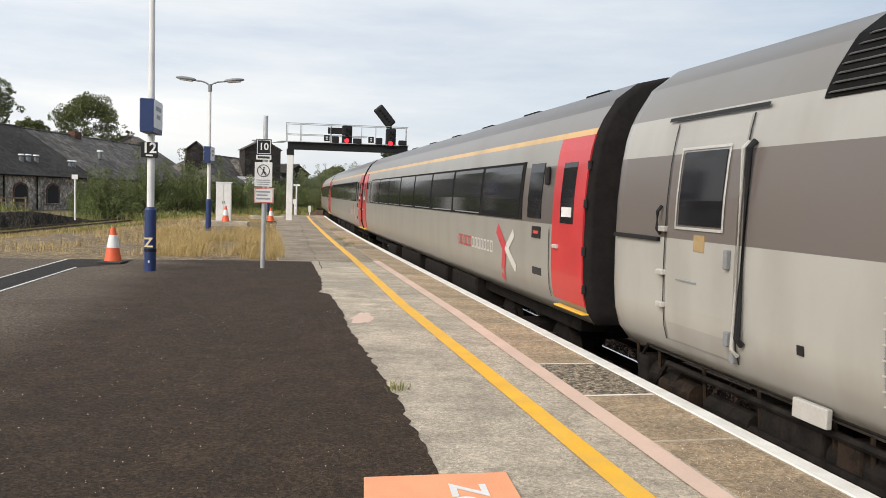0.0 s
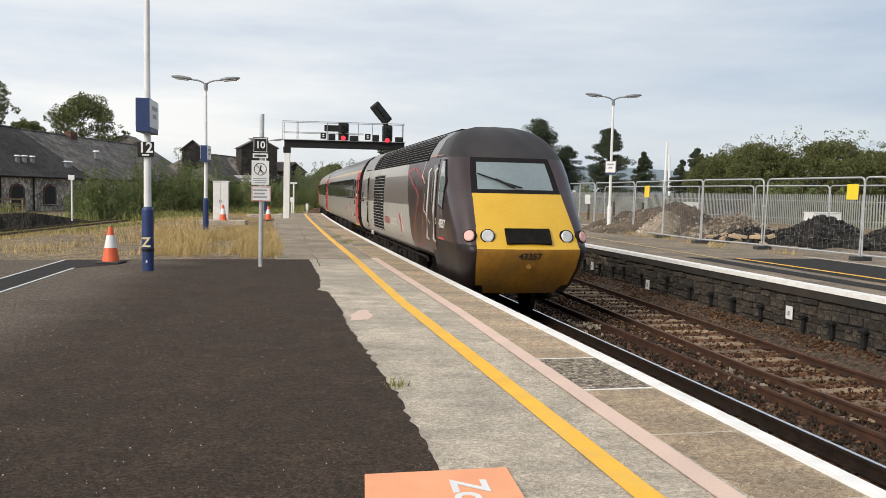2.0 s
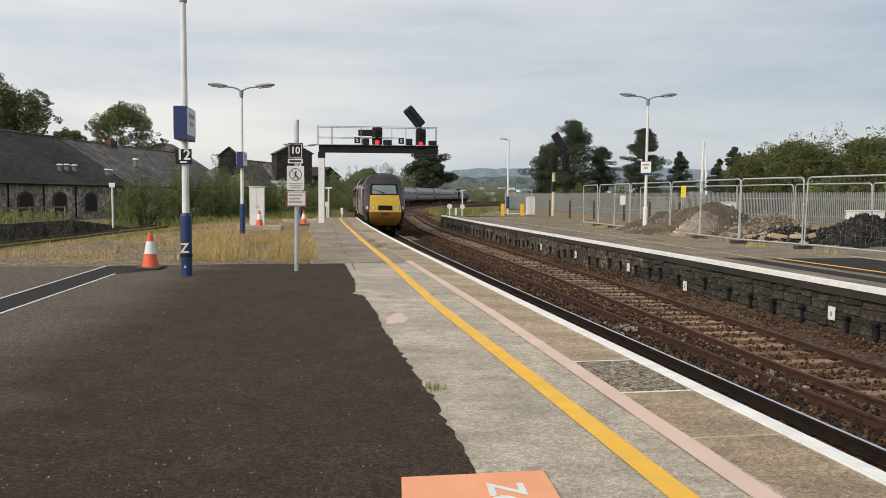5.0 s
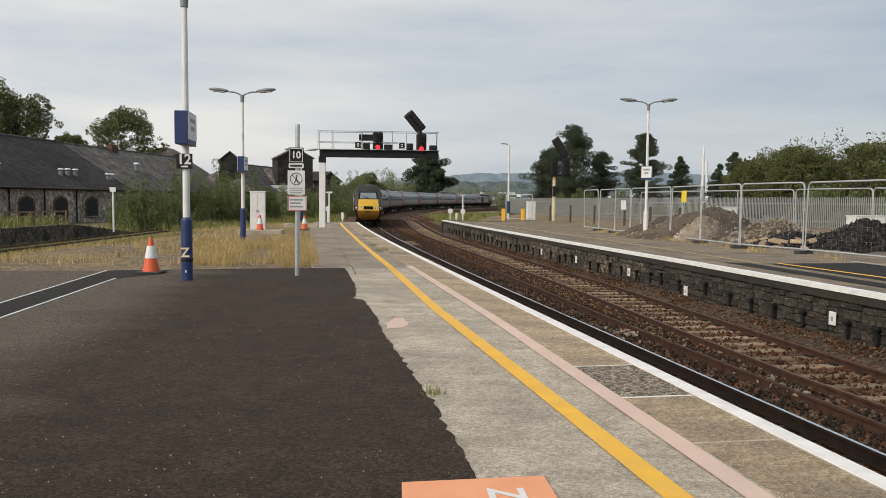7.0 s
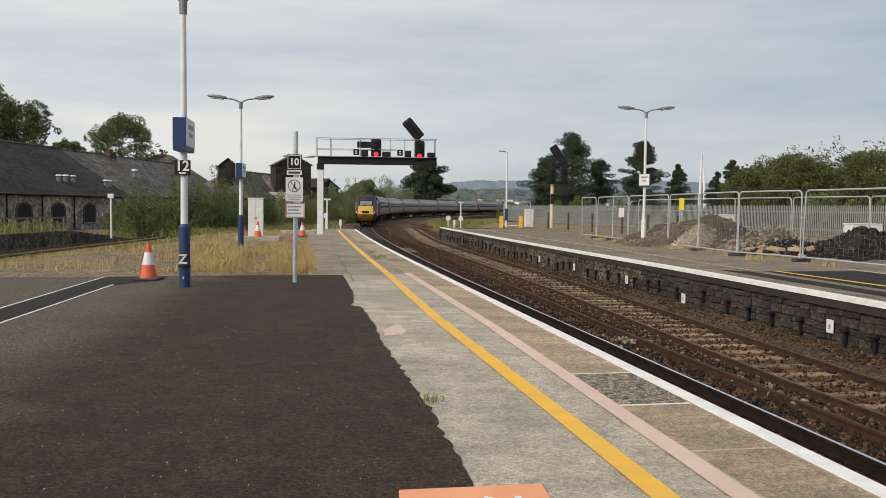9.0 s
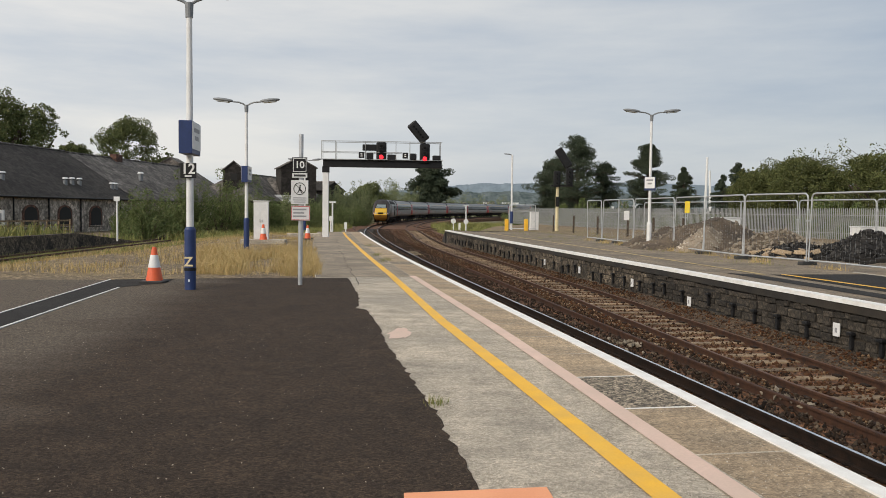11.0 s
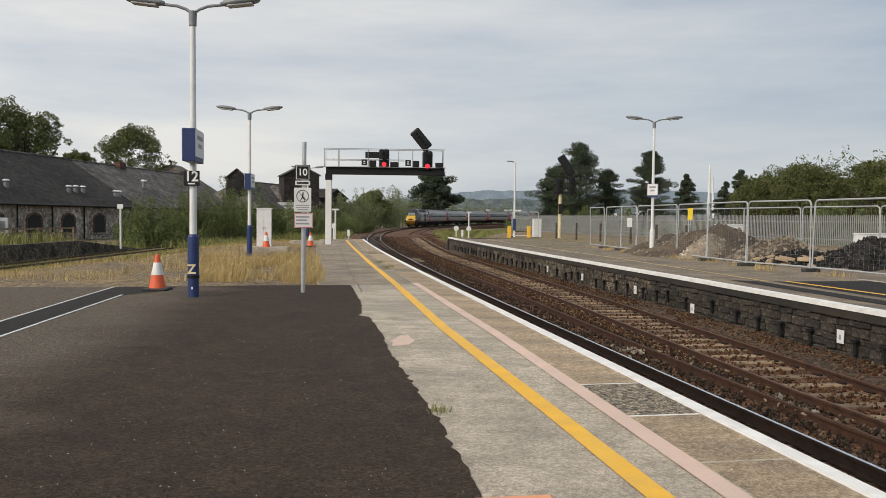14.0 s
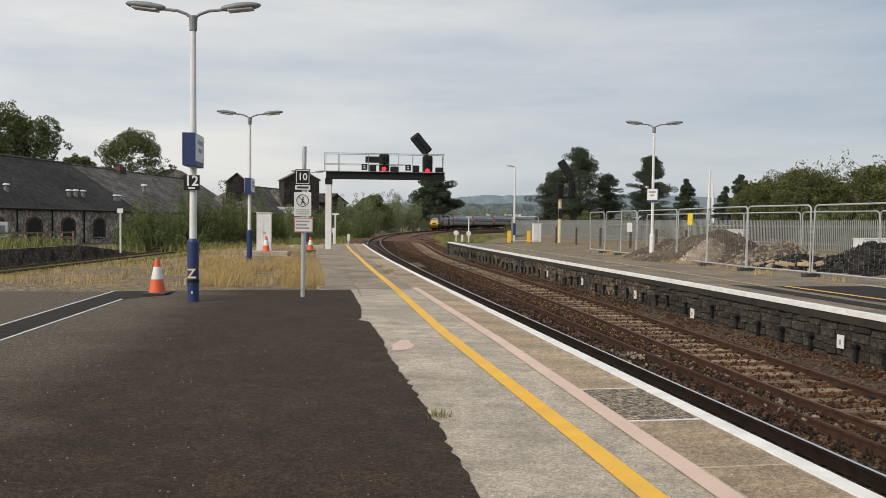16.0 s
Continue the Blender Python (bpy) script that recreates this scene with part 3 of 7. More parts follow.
def rail(off, s0, s1, top, z=RAIL_Z, label="steel rail with polished head on rusty web", web=None):
    f = off if callable(off) else (lambda s: off)
    th = thing("rail", pose(0, 0, 0), label, "rail", "running rails", "structure")
    bm = B()
    strip(bm, s0, s1, lambda s: f(s) - 0.075, lambda s: f(s) + 0.075, z - 0.135, thick=0.02)
    strip(bm, s0, s1, lambda s: f(s) - 0.012, lambda s: f(s) + 0.012, z - 0.03, thick=0.11)
    strip(bm, s0, s1, lambda s: f(s) - 0.036, lambda s: f(s) + 0.036, z - 0.004, thick=0.035)
    part("rail_web", bm, web or M_RAIL, th)
    bm = B()
    strip(bm, s0, s1, lambda s: f(s) - 0.024, lambda s: f(s) + 0.024, z, thick=0.012)
    part("rail_head", bm, top, th)
    return th


for o in (-0.595, 0.91):
    rail(o, -30, 420, M_RAIL_TOP, RAIL_Z + 0.06, "steel rail with polished head on a web painted shade-dark", M_RAIL_DARK)
for o in (-0.7525, 0.7525):
    rail(lambda s, o=o: gap2(s) + o, -30, 420, M_RAIL_DULL, label="steel rail with brown head on rusty web")
rail(lambda s: float(np.interp(s, (13, 18, 30, 36), (1.84, 1.92, 2.22, 2.28))), 2, 36.5, M_RAIL, RAIL_Z + 0.01, "spare rusty rail lying between the tracks")
# siding that leaves the near track past the platform end
rail(lambda s: -0.7525 - 0.00075 * (s - 62) ** 2, 64, 120, M_RAIL_DULL, label="rusty rail of a diverging siding")
rail(lambda s: 0.7525 - 0.00075 * (s - 62) ** 2, 64, 120, M_RAIL_DULL, label="rusty rail of a diverging siding")
# a bay siding that leaves the far track and runs in behind the opposite platform
for o in (-0.7525, 0.7525):
    rail(lambda s, o=o: gap2(s) + o + 0.0019 * (150 - s) ** 2 * (1 if s < 150 else 0), 74, 150, M_RAIL_DULL, label="rusty rail of the bay siding")

# ---- opposite platform ----
bm = B()
strip(bm, -25, 66, edge2, lambda s: edge2(s) + 2.3, OPP_Z, thick=0.14, z1=0.0)
structure("opposite_platform_edge_paving", bm, M_OPP, "sandy worn paving along the opposite platform's edge", "platform")
bm = B()
strip(bm, -25, 66, lambda s: edge2(s) + 2.3, lambda s: edge2(s) + 16 - 0.13 * max(0, s), 0.0, thick=0.14)
structure("opposite_platform_surface", bm, M_OPP, "sandy worn surface of the opposite platform", "platform")
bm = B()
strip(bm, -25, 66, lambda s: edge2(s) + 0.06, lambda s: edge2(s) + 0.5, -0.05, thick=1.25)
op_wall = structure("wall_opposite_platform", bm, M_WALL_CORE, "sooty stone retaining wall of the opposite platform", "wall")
bm = B()
strip(bm, -25, 66, lambda s: edge2(s) - 0.02, lambda s: edge2(s) + 0.34, OPP_Z + 0.012, thick=0.085, z1=OPP_Z - 0.004)
structure("opposite_edge_line", bm, M_WHITE_LINE, "white painted edge of the opposite platform", "platform edge")
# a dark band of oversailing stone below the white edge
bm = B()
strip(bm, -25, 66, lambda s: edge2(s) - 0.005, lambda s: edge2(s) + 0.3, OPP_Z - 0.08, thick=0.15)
structure("opposite_coping_band", bm, M_WALL_CORE, "dark coping course under the white edge", "platform edge")
bm = B()
strip(bm, -25, 21.4, lambda s: edge2(s) + 2.6, lambda s: edge2(s) + 5.6, 0.008)
structure("opposite_tarmac", bm, M_TARMAC_NEW, "dark resurfaced tarmac on the opposite platform", "platform")
bm = B()
strip(bm, -25, 21.4, lambda s: edge2(s) + 1.25, lambda s: edge2(s) + 2.1, OPP_Z * 0.47 + 0.006, z1=0.017)
structure("opposite_tarmac_strip", bm, M_TARMAC_NEW, "strip of dark tarmac before the yellow line", "platform")
bm = B()
strip(bm, -25, 22.2, lambda s: edge2(s) + 5.6, lambda s: edge2(s) + 5.85, 0.011)
structure("opposite_pale_line", bm, M_CONCRETE, "pale concrete strip along the new tarmac", "line")
bm = B()
strip(bm, -25, 21.4, lambda s: 8.24, lambda s: 8.42, 0.014)
structure("opposite_yellow_line", bm, M_YELLOW_LINE, "yellow painted safety line on the opposite platform", "line")
bm = B()
strip(bm, 21.4, 64, lambda s: edge2(s) + min(2.8, 2.35 + 0.036 * (s - 22)), lambda s: edge2(s) + min(2.96, 2.51 + 0.036 * (s - 22)), 0.012)
structure("opposite_faded_line", bm, M_YELLOW_OLD, "faded yellow line on the older paving", "line")


# ---- the train ----
def livery(name, upper, band, lower, roofc, maroon=None, split=0.0):
    """Coach paint: roof, upper panel, dark band and lower panel by height; on power cars the cab end in maroon past a slanted edge."""
    m = bpy.data.materials.new(name)
    m.use_nodes = True
    N, L = m.node_tree.nodes, m.node_tree.links
    b = N["Principled BSDF"]
    tc, sp = N.new("ShaderNodeTexCoord"), N.new("ShaderNodeSeparateXYZ")
    L.new(tc.outputs["Object"], sp.inputs[0])

    def gt(sock, v):
        n = N.new("ShaderNodeMath")
        n.operation = "GREATER_THAN"
        L.new(sock, n.inputs[0])
        n.inputs[1].default_value = v
        return n.outputs[0]

    def mix(fac, a, c):
        n = N.new("ShaderNodeMix")
        n.data_type = "RGBA"
        L.new(fac, n.inputs[0])
        if isinstance(a, tuple):
            n.inputs[6].default_value = (*a, 1)
        else:
            L.new(a, n.inputs[6])
        if isinstance(c, tuple):
            n.inputs[7].default_value = (*c, 1)
        else:
            L.new(c, n.inputs[7])
        return n.outputs[2]

    z = sp.outputs["Z"]
    col = mix(gt(z, 2.07), lower, band)
    col = mix(gt(z, 2.83), col, upper)
    if maroon:
        sl = N.new("ShaderNodeMath")
        sl.operation = "MULTIPLY_ADD"
        L.new(z, sl.inputs[0])
        sl.inputs[1].default_value = -0.51
        L.new(sp.outputs["Y"], sl.inputs[2])
        lt = N.new("ShaderNodeMath")
        lt.operation = "LESS_THAN"
        L.new(sl.outputs[0], lt.inputs[0])
        lt.inputs[1].default_value = split
        col = mix(lt.outputs[0], col, maroon)
        col = mix(gt(z, 3.20), col, (0.19, 0.186, 0.18))
        col = mix(gt(z, 3.55), col, roofc)
    else:
        col = mix(gt(z, 3.165), col, (0.60, 0.38, 0.14))
        col = mix(gt(z, 3.24), col, (0.19, 0.185, 0.18))
        col = mix(gt(z, 3.5), col, roofc)
    n1 = N.new("ShaderNodeTexNoise")
    n1.inputs["Scale"].default_value, n1.inputs["Detail"].default_value = 1.4, 6
    mp = N.new("ShaderNodeMapping")
    mp.inputs["Scale"].default_value = (1, 1, 0.35)
    L.new(tc.outputs["Object"], mp.inputs[0])
    L.new(mp.outputs[0], n1.inputs["Vector"])
    mr = N.new("ShaderNodeMapRange")
    mr.inputs[1].default_value, mr.inputs[2].default_value, mr.inputs[3].default_value, mr.inputs[4].default_value = 0.45, 0.75, 0.0, 0.35
    L.new(n1.outputs["Fac"], mr.inputs[0])
    col = mix(mr.outputs[0], col, (0.15, 0.125, 0.095))
    # brake dust on the lowest panels
    low = N.new("ShaderNodeMapRange")
    low.inputs[1].default_value, low.inputs[2].default_value, low.inputs[3].default_value, low.inputs[4].default_value = 1.4, 0.95, 0.0, 0.6
    L.new(z, low.inputs[0])
    col = mix(low.outputs[0], col, (0.085, 0.065, 0.048))
    L.new(col, b.inputs["Base Color"])
    b.inputs["Roughness"].default_value = 0.3
    b.inputs["Specular IOR Level"].default_value = 0.45
    return m


SILVER, BAND, LOWER, ROOF_C, MAROON = (0.375, 0.37, 0.35), (0.145, 0.127, 0.119), (0.385, 0.38, 0.352), (0.06, 0.055, 0.055), (0.030, 0.013, 0.014)
M_POWER = livery("power_car_paint", SILVER, BAND, LOWER, (0.135, 0.13, 0.126), MAROON, -3.09)
M_COACH = livery("coach_paint", (0.268, 0.263, 0.245), (0.115, 0.102, 0.097), (0.29, 0.285, 0.26), (0.085, 0.08, 0.08))
M_CAB = material("cab_maroon_paint", (0.040, 0.021, 0.022), (0.026, 0.014, 0.0145), 0.32, 1.5, 25, 0.02, spec=0.5, coat=0.45, stain=0.35, c3=(0.060, 0.046, 0.042), stain_scale=0.9)
# cab maroon taken near black: the dark ground's reflection is painted in
M_SKIRT = material("cab_maroon_dark_reflection", (0.013, 0.0085, 0.0085), (0.008, 0.0055, 0.0055), 0.45, 1.5, 25, 0.02, spec=0.3, stain=0.4, c3=(0.03, 0.022, 0.017), stain_scale=1.2)
M_CABROOF = material("cab_roof_grey", (0.030, 0.0255, 0.0255), (0.018, 0.0155, 0.0155), 0.48, 1.5, 25, 0.03, spec=0.35, stain=0.5, c3=(0.075, 0.062, 0.06), stain_scale=0.7)
M_YEL = material("warning_yellow_paint", (0.64, 0.385, 0.028), (0.56, 0.33, 0.024), 0.38, 1.5, 20, 0.03, coat=0.2, stain=0.15, c3=(0.45, 0.28, 0.05), stain_scale=1.5)
M_YEL_LOW = material("grimy_yellow_paint", (0.40, 0.185, 0.014), (0.20, 0.088, 0.011), 0.5, 1.2, 14, 0.05, stain=0.6, c3=(0.16, 0.085, 0.025), stain_scale=1.3, stretch=(1, 1, 0.4))
M_SCREEN = material("windscreen_glass", (0.20, 0.245, 0.255), (0.165, 0.205, 0.215), 0.10, 1, 10, 0.0, coat=0.6)
M_WINDOW = material("tinted_window_glass", (0.018, 0.018, 0.02), (0.012, 0.012, 0.014), 0.08, 1, 10, 0.0, gloss_vary=0.02, spec=0.3)
M_RED = material("red_door_paint", (0.55, 0.035, 0.04), (0.46, 0.03, 0.035), 0.35, 2, 25, 0.03, coat=0.2)
M_UNDER = material("grimy_underframe", (0.022, 0.018, 0.0155), (0.007, 0.0062, 0.0056), 0.85, 6, 30, 0.5, spec=0.12)
M_GRILLE = material("black_grille", (0.012, 0.012, 0.012), (0.006, 0.006, 0.006), 0.8, 5, 40, 0.1, spec=0.08)
M_ALU = material("bare_aluminium", (0.62, 0.61, 0.58), (0.50, 0.49, 0.46), 0.4, 4, 40, 0.05, metal=0.4)
M_LAMPGLASS = material("headlamp_glass", (0.55, 0.56, 0.56), (0.42, 0.43, 0.43), 0.15, 8, 40, 0.0, coat=0.8)
M_CRIMSON = material("crimson_stripe", (0.52, 0.05, 0.07), (0.48, 0.045, 0.06), 0.4, 2, 25, 0.0)
M_PALE = material("pale_stripe", (0.62, 0.61, 0.58), (0.58, 0.57, 0.54), 0.4, 2, 25, 0.0)
M_UNDER_RUST = material("rusty_underframe_gear", (0.040, 0.026, 0.018), (0.012, 0.009, 0.007), 0.85, 7, 30, 0.5, spec=0.15)
M_LABEL = material("tan_label", (0.42, 0.30, 0.14), (0.30, 0.21, 0.10), 0.6, 6, 40, 0.0)
M_LOUVRE = material("grey_louvre", (0.16, 0.155, 0.15), (0.07, 0.068, 0.066), 0.5, 4, 30, 0.1, stain=0.4, c3=(0.03, 0.028, 0.026))
M_GANGWAY = material("black_gangway_rubber", (0.016, 0.0145, 0.0145), (0.010, 0.009, 0.009), 0.8, 5, 20, 0.4, spec=0.12)

# half section of the body: half width, height above the rail
SECTION = [(0.0, 3.88), (0.42, 3.86), (0.78, 3.77), (1.03, 3.58), (1.18, 3.34), (1.245, 3.20), (1.29, 3.05), (1.335, 2.78), (1.365, 2.4), (1.37, 1.88), (1.36, 1.5), (1.335, 1.25), (1.28, 1.07), (1.17, 0.93)]


def width_at(z):
    for (w0, z0), (w1, z1) in zip(SECTION[:-1], SECTION[1:]):
        if z1 <= z <= z0:
            return w0 + (w1 - w0) * (z0 - z) / (z0 - z1)
    return SECTION[-1][0] - 0.4 * (SECTION[-1][1] - z)


def shell(y0, y1, ends=(True, True), n=1):
    bm = B()
    ring = [(-w, z) for w, z in SECTION[::-1]] + [(w, z) for w, z in SECTION[1:]]
    rows = [[bm.verts.new((x, y0 + (y1 - y0) * i / n, z)) for x, z in ring] for i in range(n + 1)]
    for a, b in zip(rows[:-1], rows[1:]):
        for k in range(len(ring) - 1):
            bm.faces.new((a[k], a[k + 1], b[k + 1], b[k]))
        bm.faces.new((a[-1], a[0], b[0], b[-1]))
    if ends[0]:
        bm.faces.new(rows[0][::-1])
    if ends[1]:
        bm.faces.new(rows[-1])
    bmesh.ops.recalc_face_normals(bm, faces=bm.faces)
    return bm


def end_cap(y0, y1, k):
    """The rounded end of a body shell: the section drawn in towards y1 and closed."""
    bm = B()
    ring = [(-w, z) for w, z in SECTION[::-1]] + [(w, z) for w, z in SECTION[1:]]
    rows = []
    for u in (0.0, 0.3, 0.6, 0.85, 1.0):
        q = 1 - (1 - k) * (1 - math.sqrt(max(0.0, 1 - u * u)))
        rows.append([bm.verts.new((x * q, y0 + (y1 - y0) * u, 2.0 + (z - 2.0) * (1 - (1 - q) * 0.6))) for x, z in ring])
    for a, b in zip(rows[:-1], rows[1:]):
        for i in range(len(ring) - 1):
            bm.faces.new((a[i], a[i + 1], b[i + 1], b[i]))
        bm.faces.new((a[-1], a[0], b[0], b[-1]))
    bm.faces.new(rows[-1])
    bmesh.ops.recalc_face_normals(bm, faces=bm.faces)
    return bm


def bogie(parent, y, wheelbase):
    bg = new("bogie")
    bg.parent = parent
    bg.matrix_basis = pose(0, y, 0)
    bm = B()
    for sx in (-1, 1):
        box(bm, (sx * 1.02, 0, 0.55), (0.14, wheelbase + 0.9, 0.22), bevel=0.03)
        for k in (-1, 1):
            box(bm, (sx * 1.05, k * wheelbase / 2, 0.5), (0.24, 0.36, 0.36), bevel=0.05)
            tube(bm, (sx * 1.12, k * wheelbase / 2 + 0.35, 0.35), (sx * 1.12, k * wheelbase / 2 + 0.35, 0.8), 0.09)
            tube(bm, (sx * 1.12, k * wheelbase / 2 - 0.35, 0.35), (sx * 1.12, k * wheelbase / 2 - 0.35, 0.8), 0.09)
        tube(bm, (sx * 1.08, -0.25, 0.3), (sx * 1.08, 0.25, 0.85), 0.06)
    box(bm, (0, 0, 0.6), (2.0, 0.5, 0.3), bevel=0.04)
    part("bogie_frame", bm, M_UNDER, bg)
    for k in (-1, 1):
        for sx in (-1, 1):
            bm = B()
            tube(bm, (sx * 0.69, k * wheelbase / 2, 0.46), (sx * 0.82, k * wheelbase / 2, 0.46), 0.46, seg=28)
            part("wheel", bm, M_UNDER, bg)
    return bg


def side_pane(name, parent, mat, sx, y0, y1, z0, z1, proud=0.006, thick=0.02, label=""):
    """A panel that follows the body's side."""
    bm = B()
    n = 12
    prev = None
    for i in range(n + 1):
        z = z0 + (z1 - z0) * i / n
        w = width_at(z) + proud
        cur = [bm.verts.new((sx * w, y0, z)), bm.verts.new((sx * w, y1, z)), bm.verts.new((sx * (w - thick), y1, z)), bm.verts.new((sx * (w - thick), y0, z))]
        if prev:
            for k in range(4):
                bm.faces.new((prev[k], prev[(k + 1) % 4], cur[(k + 1) % 4], cur[k]))
        else:
            bm.faces.new(cur)
        prev = cur
    bm.faces.new(prev[::-1])
    bmesh.ops.recalc_face_normals(bm, faces=bm.faces)
    return part(name, bm, mat, parent, label)


def side_stroke(bm, sx, pts, w, proud=0.008):
    """A painted stroke along the side through (y, z) points."""
    for (ya, za), (yb, zb) in zip(pts[:-1], pts[1:]):
        d = Vector((yb - ya, zb - za)).normalized() * w / 2
        n = Vector((-d.y, d.x))
        steps = max(1, int(abs(zb - za) / 0.12))
        for i in range(steps):
            q = []
            for u, s in ((i / steps, 1), ((i + 1) / steps, 1), ((i + 1) / steps, -1), (i / steps, -1)):
                y, z = ya + (yb - ya) * u + n.x * s + d.x * (2 * u - 1), za + (zb - za) * u + n.y * s + d.y * (2 * u - 1)
                q.append(bm.verts.new((sx * (width_at(z) + proud), y, z)))
            bm.faces.new(q)


def side_shape(name, parent, mat, sx, pts, proud):
    """A many-sided (convex) panel that follows the cab's side, drawn by its (y, z) corners."""
    zs = [p[1] for p in pts]
    bm, prev, n = B(), None, 12
    for i in range(n + 1):
        z = min(zs) + (max(zs) - min(zs)) * (0.001 + 0.998 * i / n)
        ys = []
        for (ya, za), (yb, zb) in zip(pts, pts[1:] + pts[:1]):
            if (za - z) * (zb - z) < 0:
                ys.append(ya + (yb - ya) * (z - za) / (zb - za))
        w = width_at(z) + proud
        cur = [bm.verts.new((sx * (w - o), y, z)) for y, o in ((min(ys), 0), (max(ys), 0), (max(ys), 0.05), (min(ys), 0.05))]
        if prev:
            for k in range(4):
                bm.faces.new((prev[k], prev[(k + 1) % 4], cur[(k + 1) % 4], cur[k]))
        else:
            bm.faces.new(cur)
        prev = cur
    bm.faces.new(prev[::-1])
    bmesh.ops.recalc_face_normals(bm, faces=bm.faces)
    return part(name, bm, mat, parent)


def letter_shape(parent, sx, y, z, i):
    """A plain squared stroke shape in place of one letter of the operator's mark."""
    a, b, c, d = y - 0.02, y - 0.14, z + 0.015, z + 0.175
    path = [(a, c), (a, d), (b, d), (b, c), (a, c)]
    bm = B()
    side_stroke(bm, sx, path, 0.03, 0.006)
    part("letter_stroke", bm, M_CRIMSON if i < 5 else M_PALE, parent)


# plan of the cab by height: height, how far forward the front stands, half width of the flat front
NOSE = [(0.42, 7.22, 0.86), (0.60, 7.46, 0.95), (0.95, 7.72, 1.02), (1.26, 7.86, 1.04), (1.34, 7.86, 1.04), (1.41, 7.79, 1.03), (1.78, 7.54, 0.99), (2.33, 7.05, 0.94),
        (2.40, 6.97, 0.94), (2.48, 6.88, 0.93), (2.78, 6.66, 0.90), (3.04, 6.46, 0.86), (3.14, 6.38, 0.84)]
# the roof curves back from the brow
for _u in (0.16, 0.32, 0.47, 0.61, 0.73, 0.83, 0.91, 0.965, 1.0):
    _q = (1 - _u) ** 0.6
    NOSE.append((3.14 + 0.74 * _u, 5.1 + 1.28 * _q, 0.84 * _q ** 0.7))


def cab(parent):
    """The streamlined cab: horizontal slices from the body's side round to the flat front."""
    cols = 13
    rows = []
    for z, yf, wf in NOSE:
        W = width_at(min(z, 3.88)) if z > 1.07 else 1.27 - 0.18 * (1.07 - z) / 0.75
        W = max(W, 0.001)
        wf = min(wf, W * 0.86)
        back = 4.9
        row = [(W, back), (W, back + (yf - back) * 0.45), (W * 0.992, back + (yf - back) * 0.72)]
        # rounded corner
        y_c = yf - 0.10
        x1, y1 = W * 0.992, back + (yf - back) * 0.72
        for u in (0.25, 0.5, 0.72, 0.88):
            a = u * math.pi / 2
            row.append((wf + (x1 - wf) * math.cos(a) ** 0.9, y1 + (y_c - y1) * math.sin(a) ** 1.05))
        row.append((wf, y_c))
        for u in (0.86, 0.6, 0.3, 0.0):
            row.append((wf * u, yf - 0.10 * u * u))
        rows.append((z, row))
    groups = {k: B() for k in ("roof", "yellow", "grime", "screen", "frame")}
    groups.update({(k, sx): B() for k in ("body", "skirt") for sx in (-1, 1)})
    for (z0, r0), (z1, r1) in zip(rows[:-1], rows[1:]):
        zc = (z0 + z1) / 2
        for k in range(len(r0) - 1):
            front = k >= 7
            if front and 2.48 <= zc <= 3.04:
                key = "screen" if k >= 8 else "frame"
            elif front and 2.40 <= zc <= 3.14:
                key = "frame"
            elif front and 1.34 <= zc < 2.40:
                key = "yellow"
            elif k >= (8 if zc < 0.7 else 7) and zc < 1.34:
                key = "grime"
            elif zc > 3.19:
                key = "roof"
            elif zc < 1.38:
                key = "skirt"
            else:
                key = "body"
            for sx in (-1, 1):
                q = [(sx * r0[k][0], -r0[k][1], z0), (sx * r0[k + 1][0], -r0[k + 1][1], z0), (sx * r1[k + 1][0], -r1[k + 1][1], z1), (sx * r1[k][0], -r1[k][1], z1)]
                g = groups[(key, sx) if key in ("body", "skirt") else key]
                vs = []
                for c in q:
                    if not any((Vector(c) - v.co).length < 1e-5 for v in vs):
                        vs.append(g.verts.new(c))
                if len(vs) >= 3:
                    g.faces.new(vs)
    mats = {"body": (M_CAB, "cab_shell"), "roof": (M_CABROOF, "cab_roof"), "yellow": (M_YEL, "nose_panel"), "grime": (M_YEL_LOW, "valance"),
            "screen": (M_SCREEN, "windscreen"), "frame": (M_GANGWAY, "windscreen_frame"), "skirt": (M_SKIRT, "skirt")}
    for key, g in groups.items():
        key = key[0] if isinstance(key, tuple) else key
        bmesh.ops.remove_doubles(g, verts=g.verts, dist=1e-4)
        bmesh.ops.recalc_face_normals(g, faces=g.faces)
        part(mats[key][1], g, mats[key][0], parent, smooth=True)


def front_y(z):
    for (z0, y0, _), (z1, y1, _) in zip(NOSE[:-1], NOSE[1:]):
        if z0 <= z <= z1:
            return -(y0 + (y1 - y0) * (z - z0) / (z1 - z0))
    return -NOSE[-1][1]


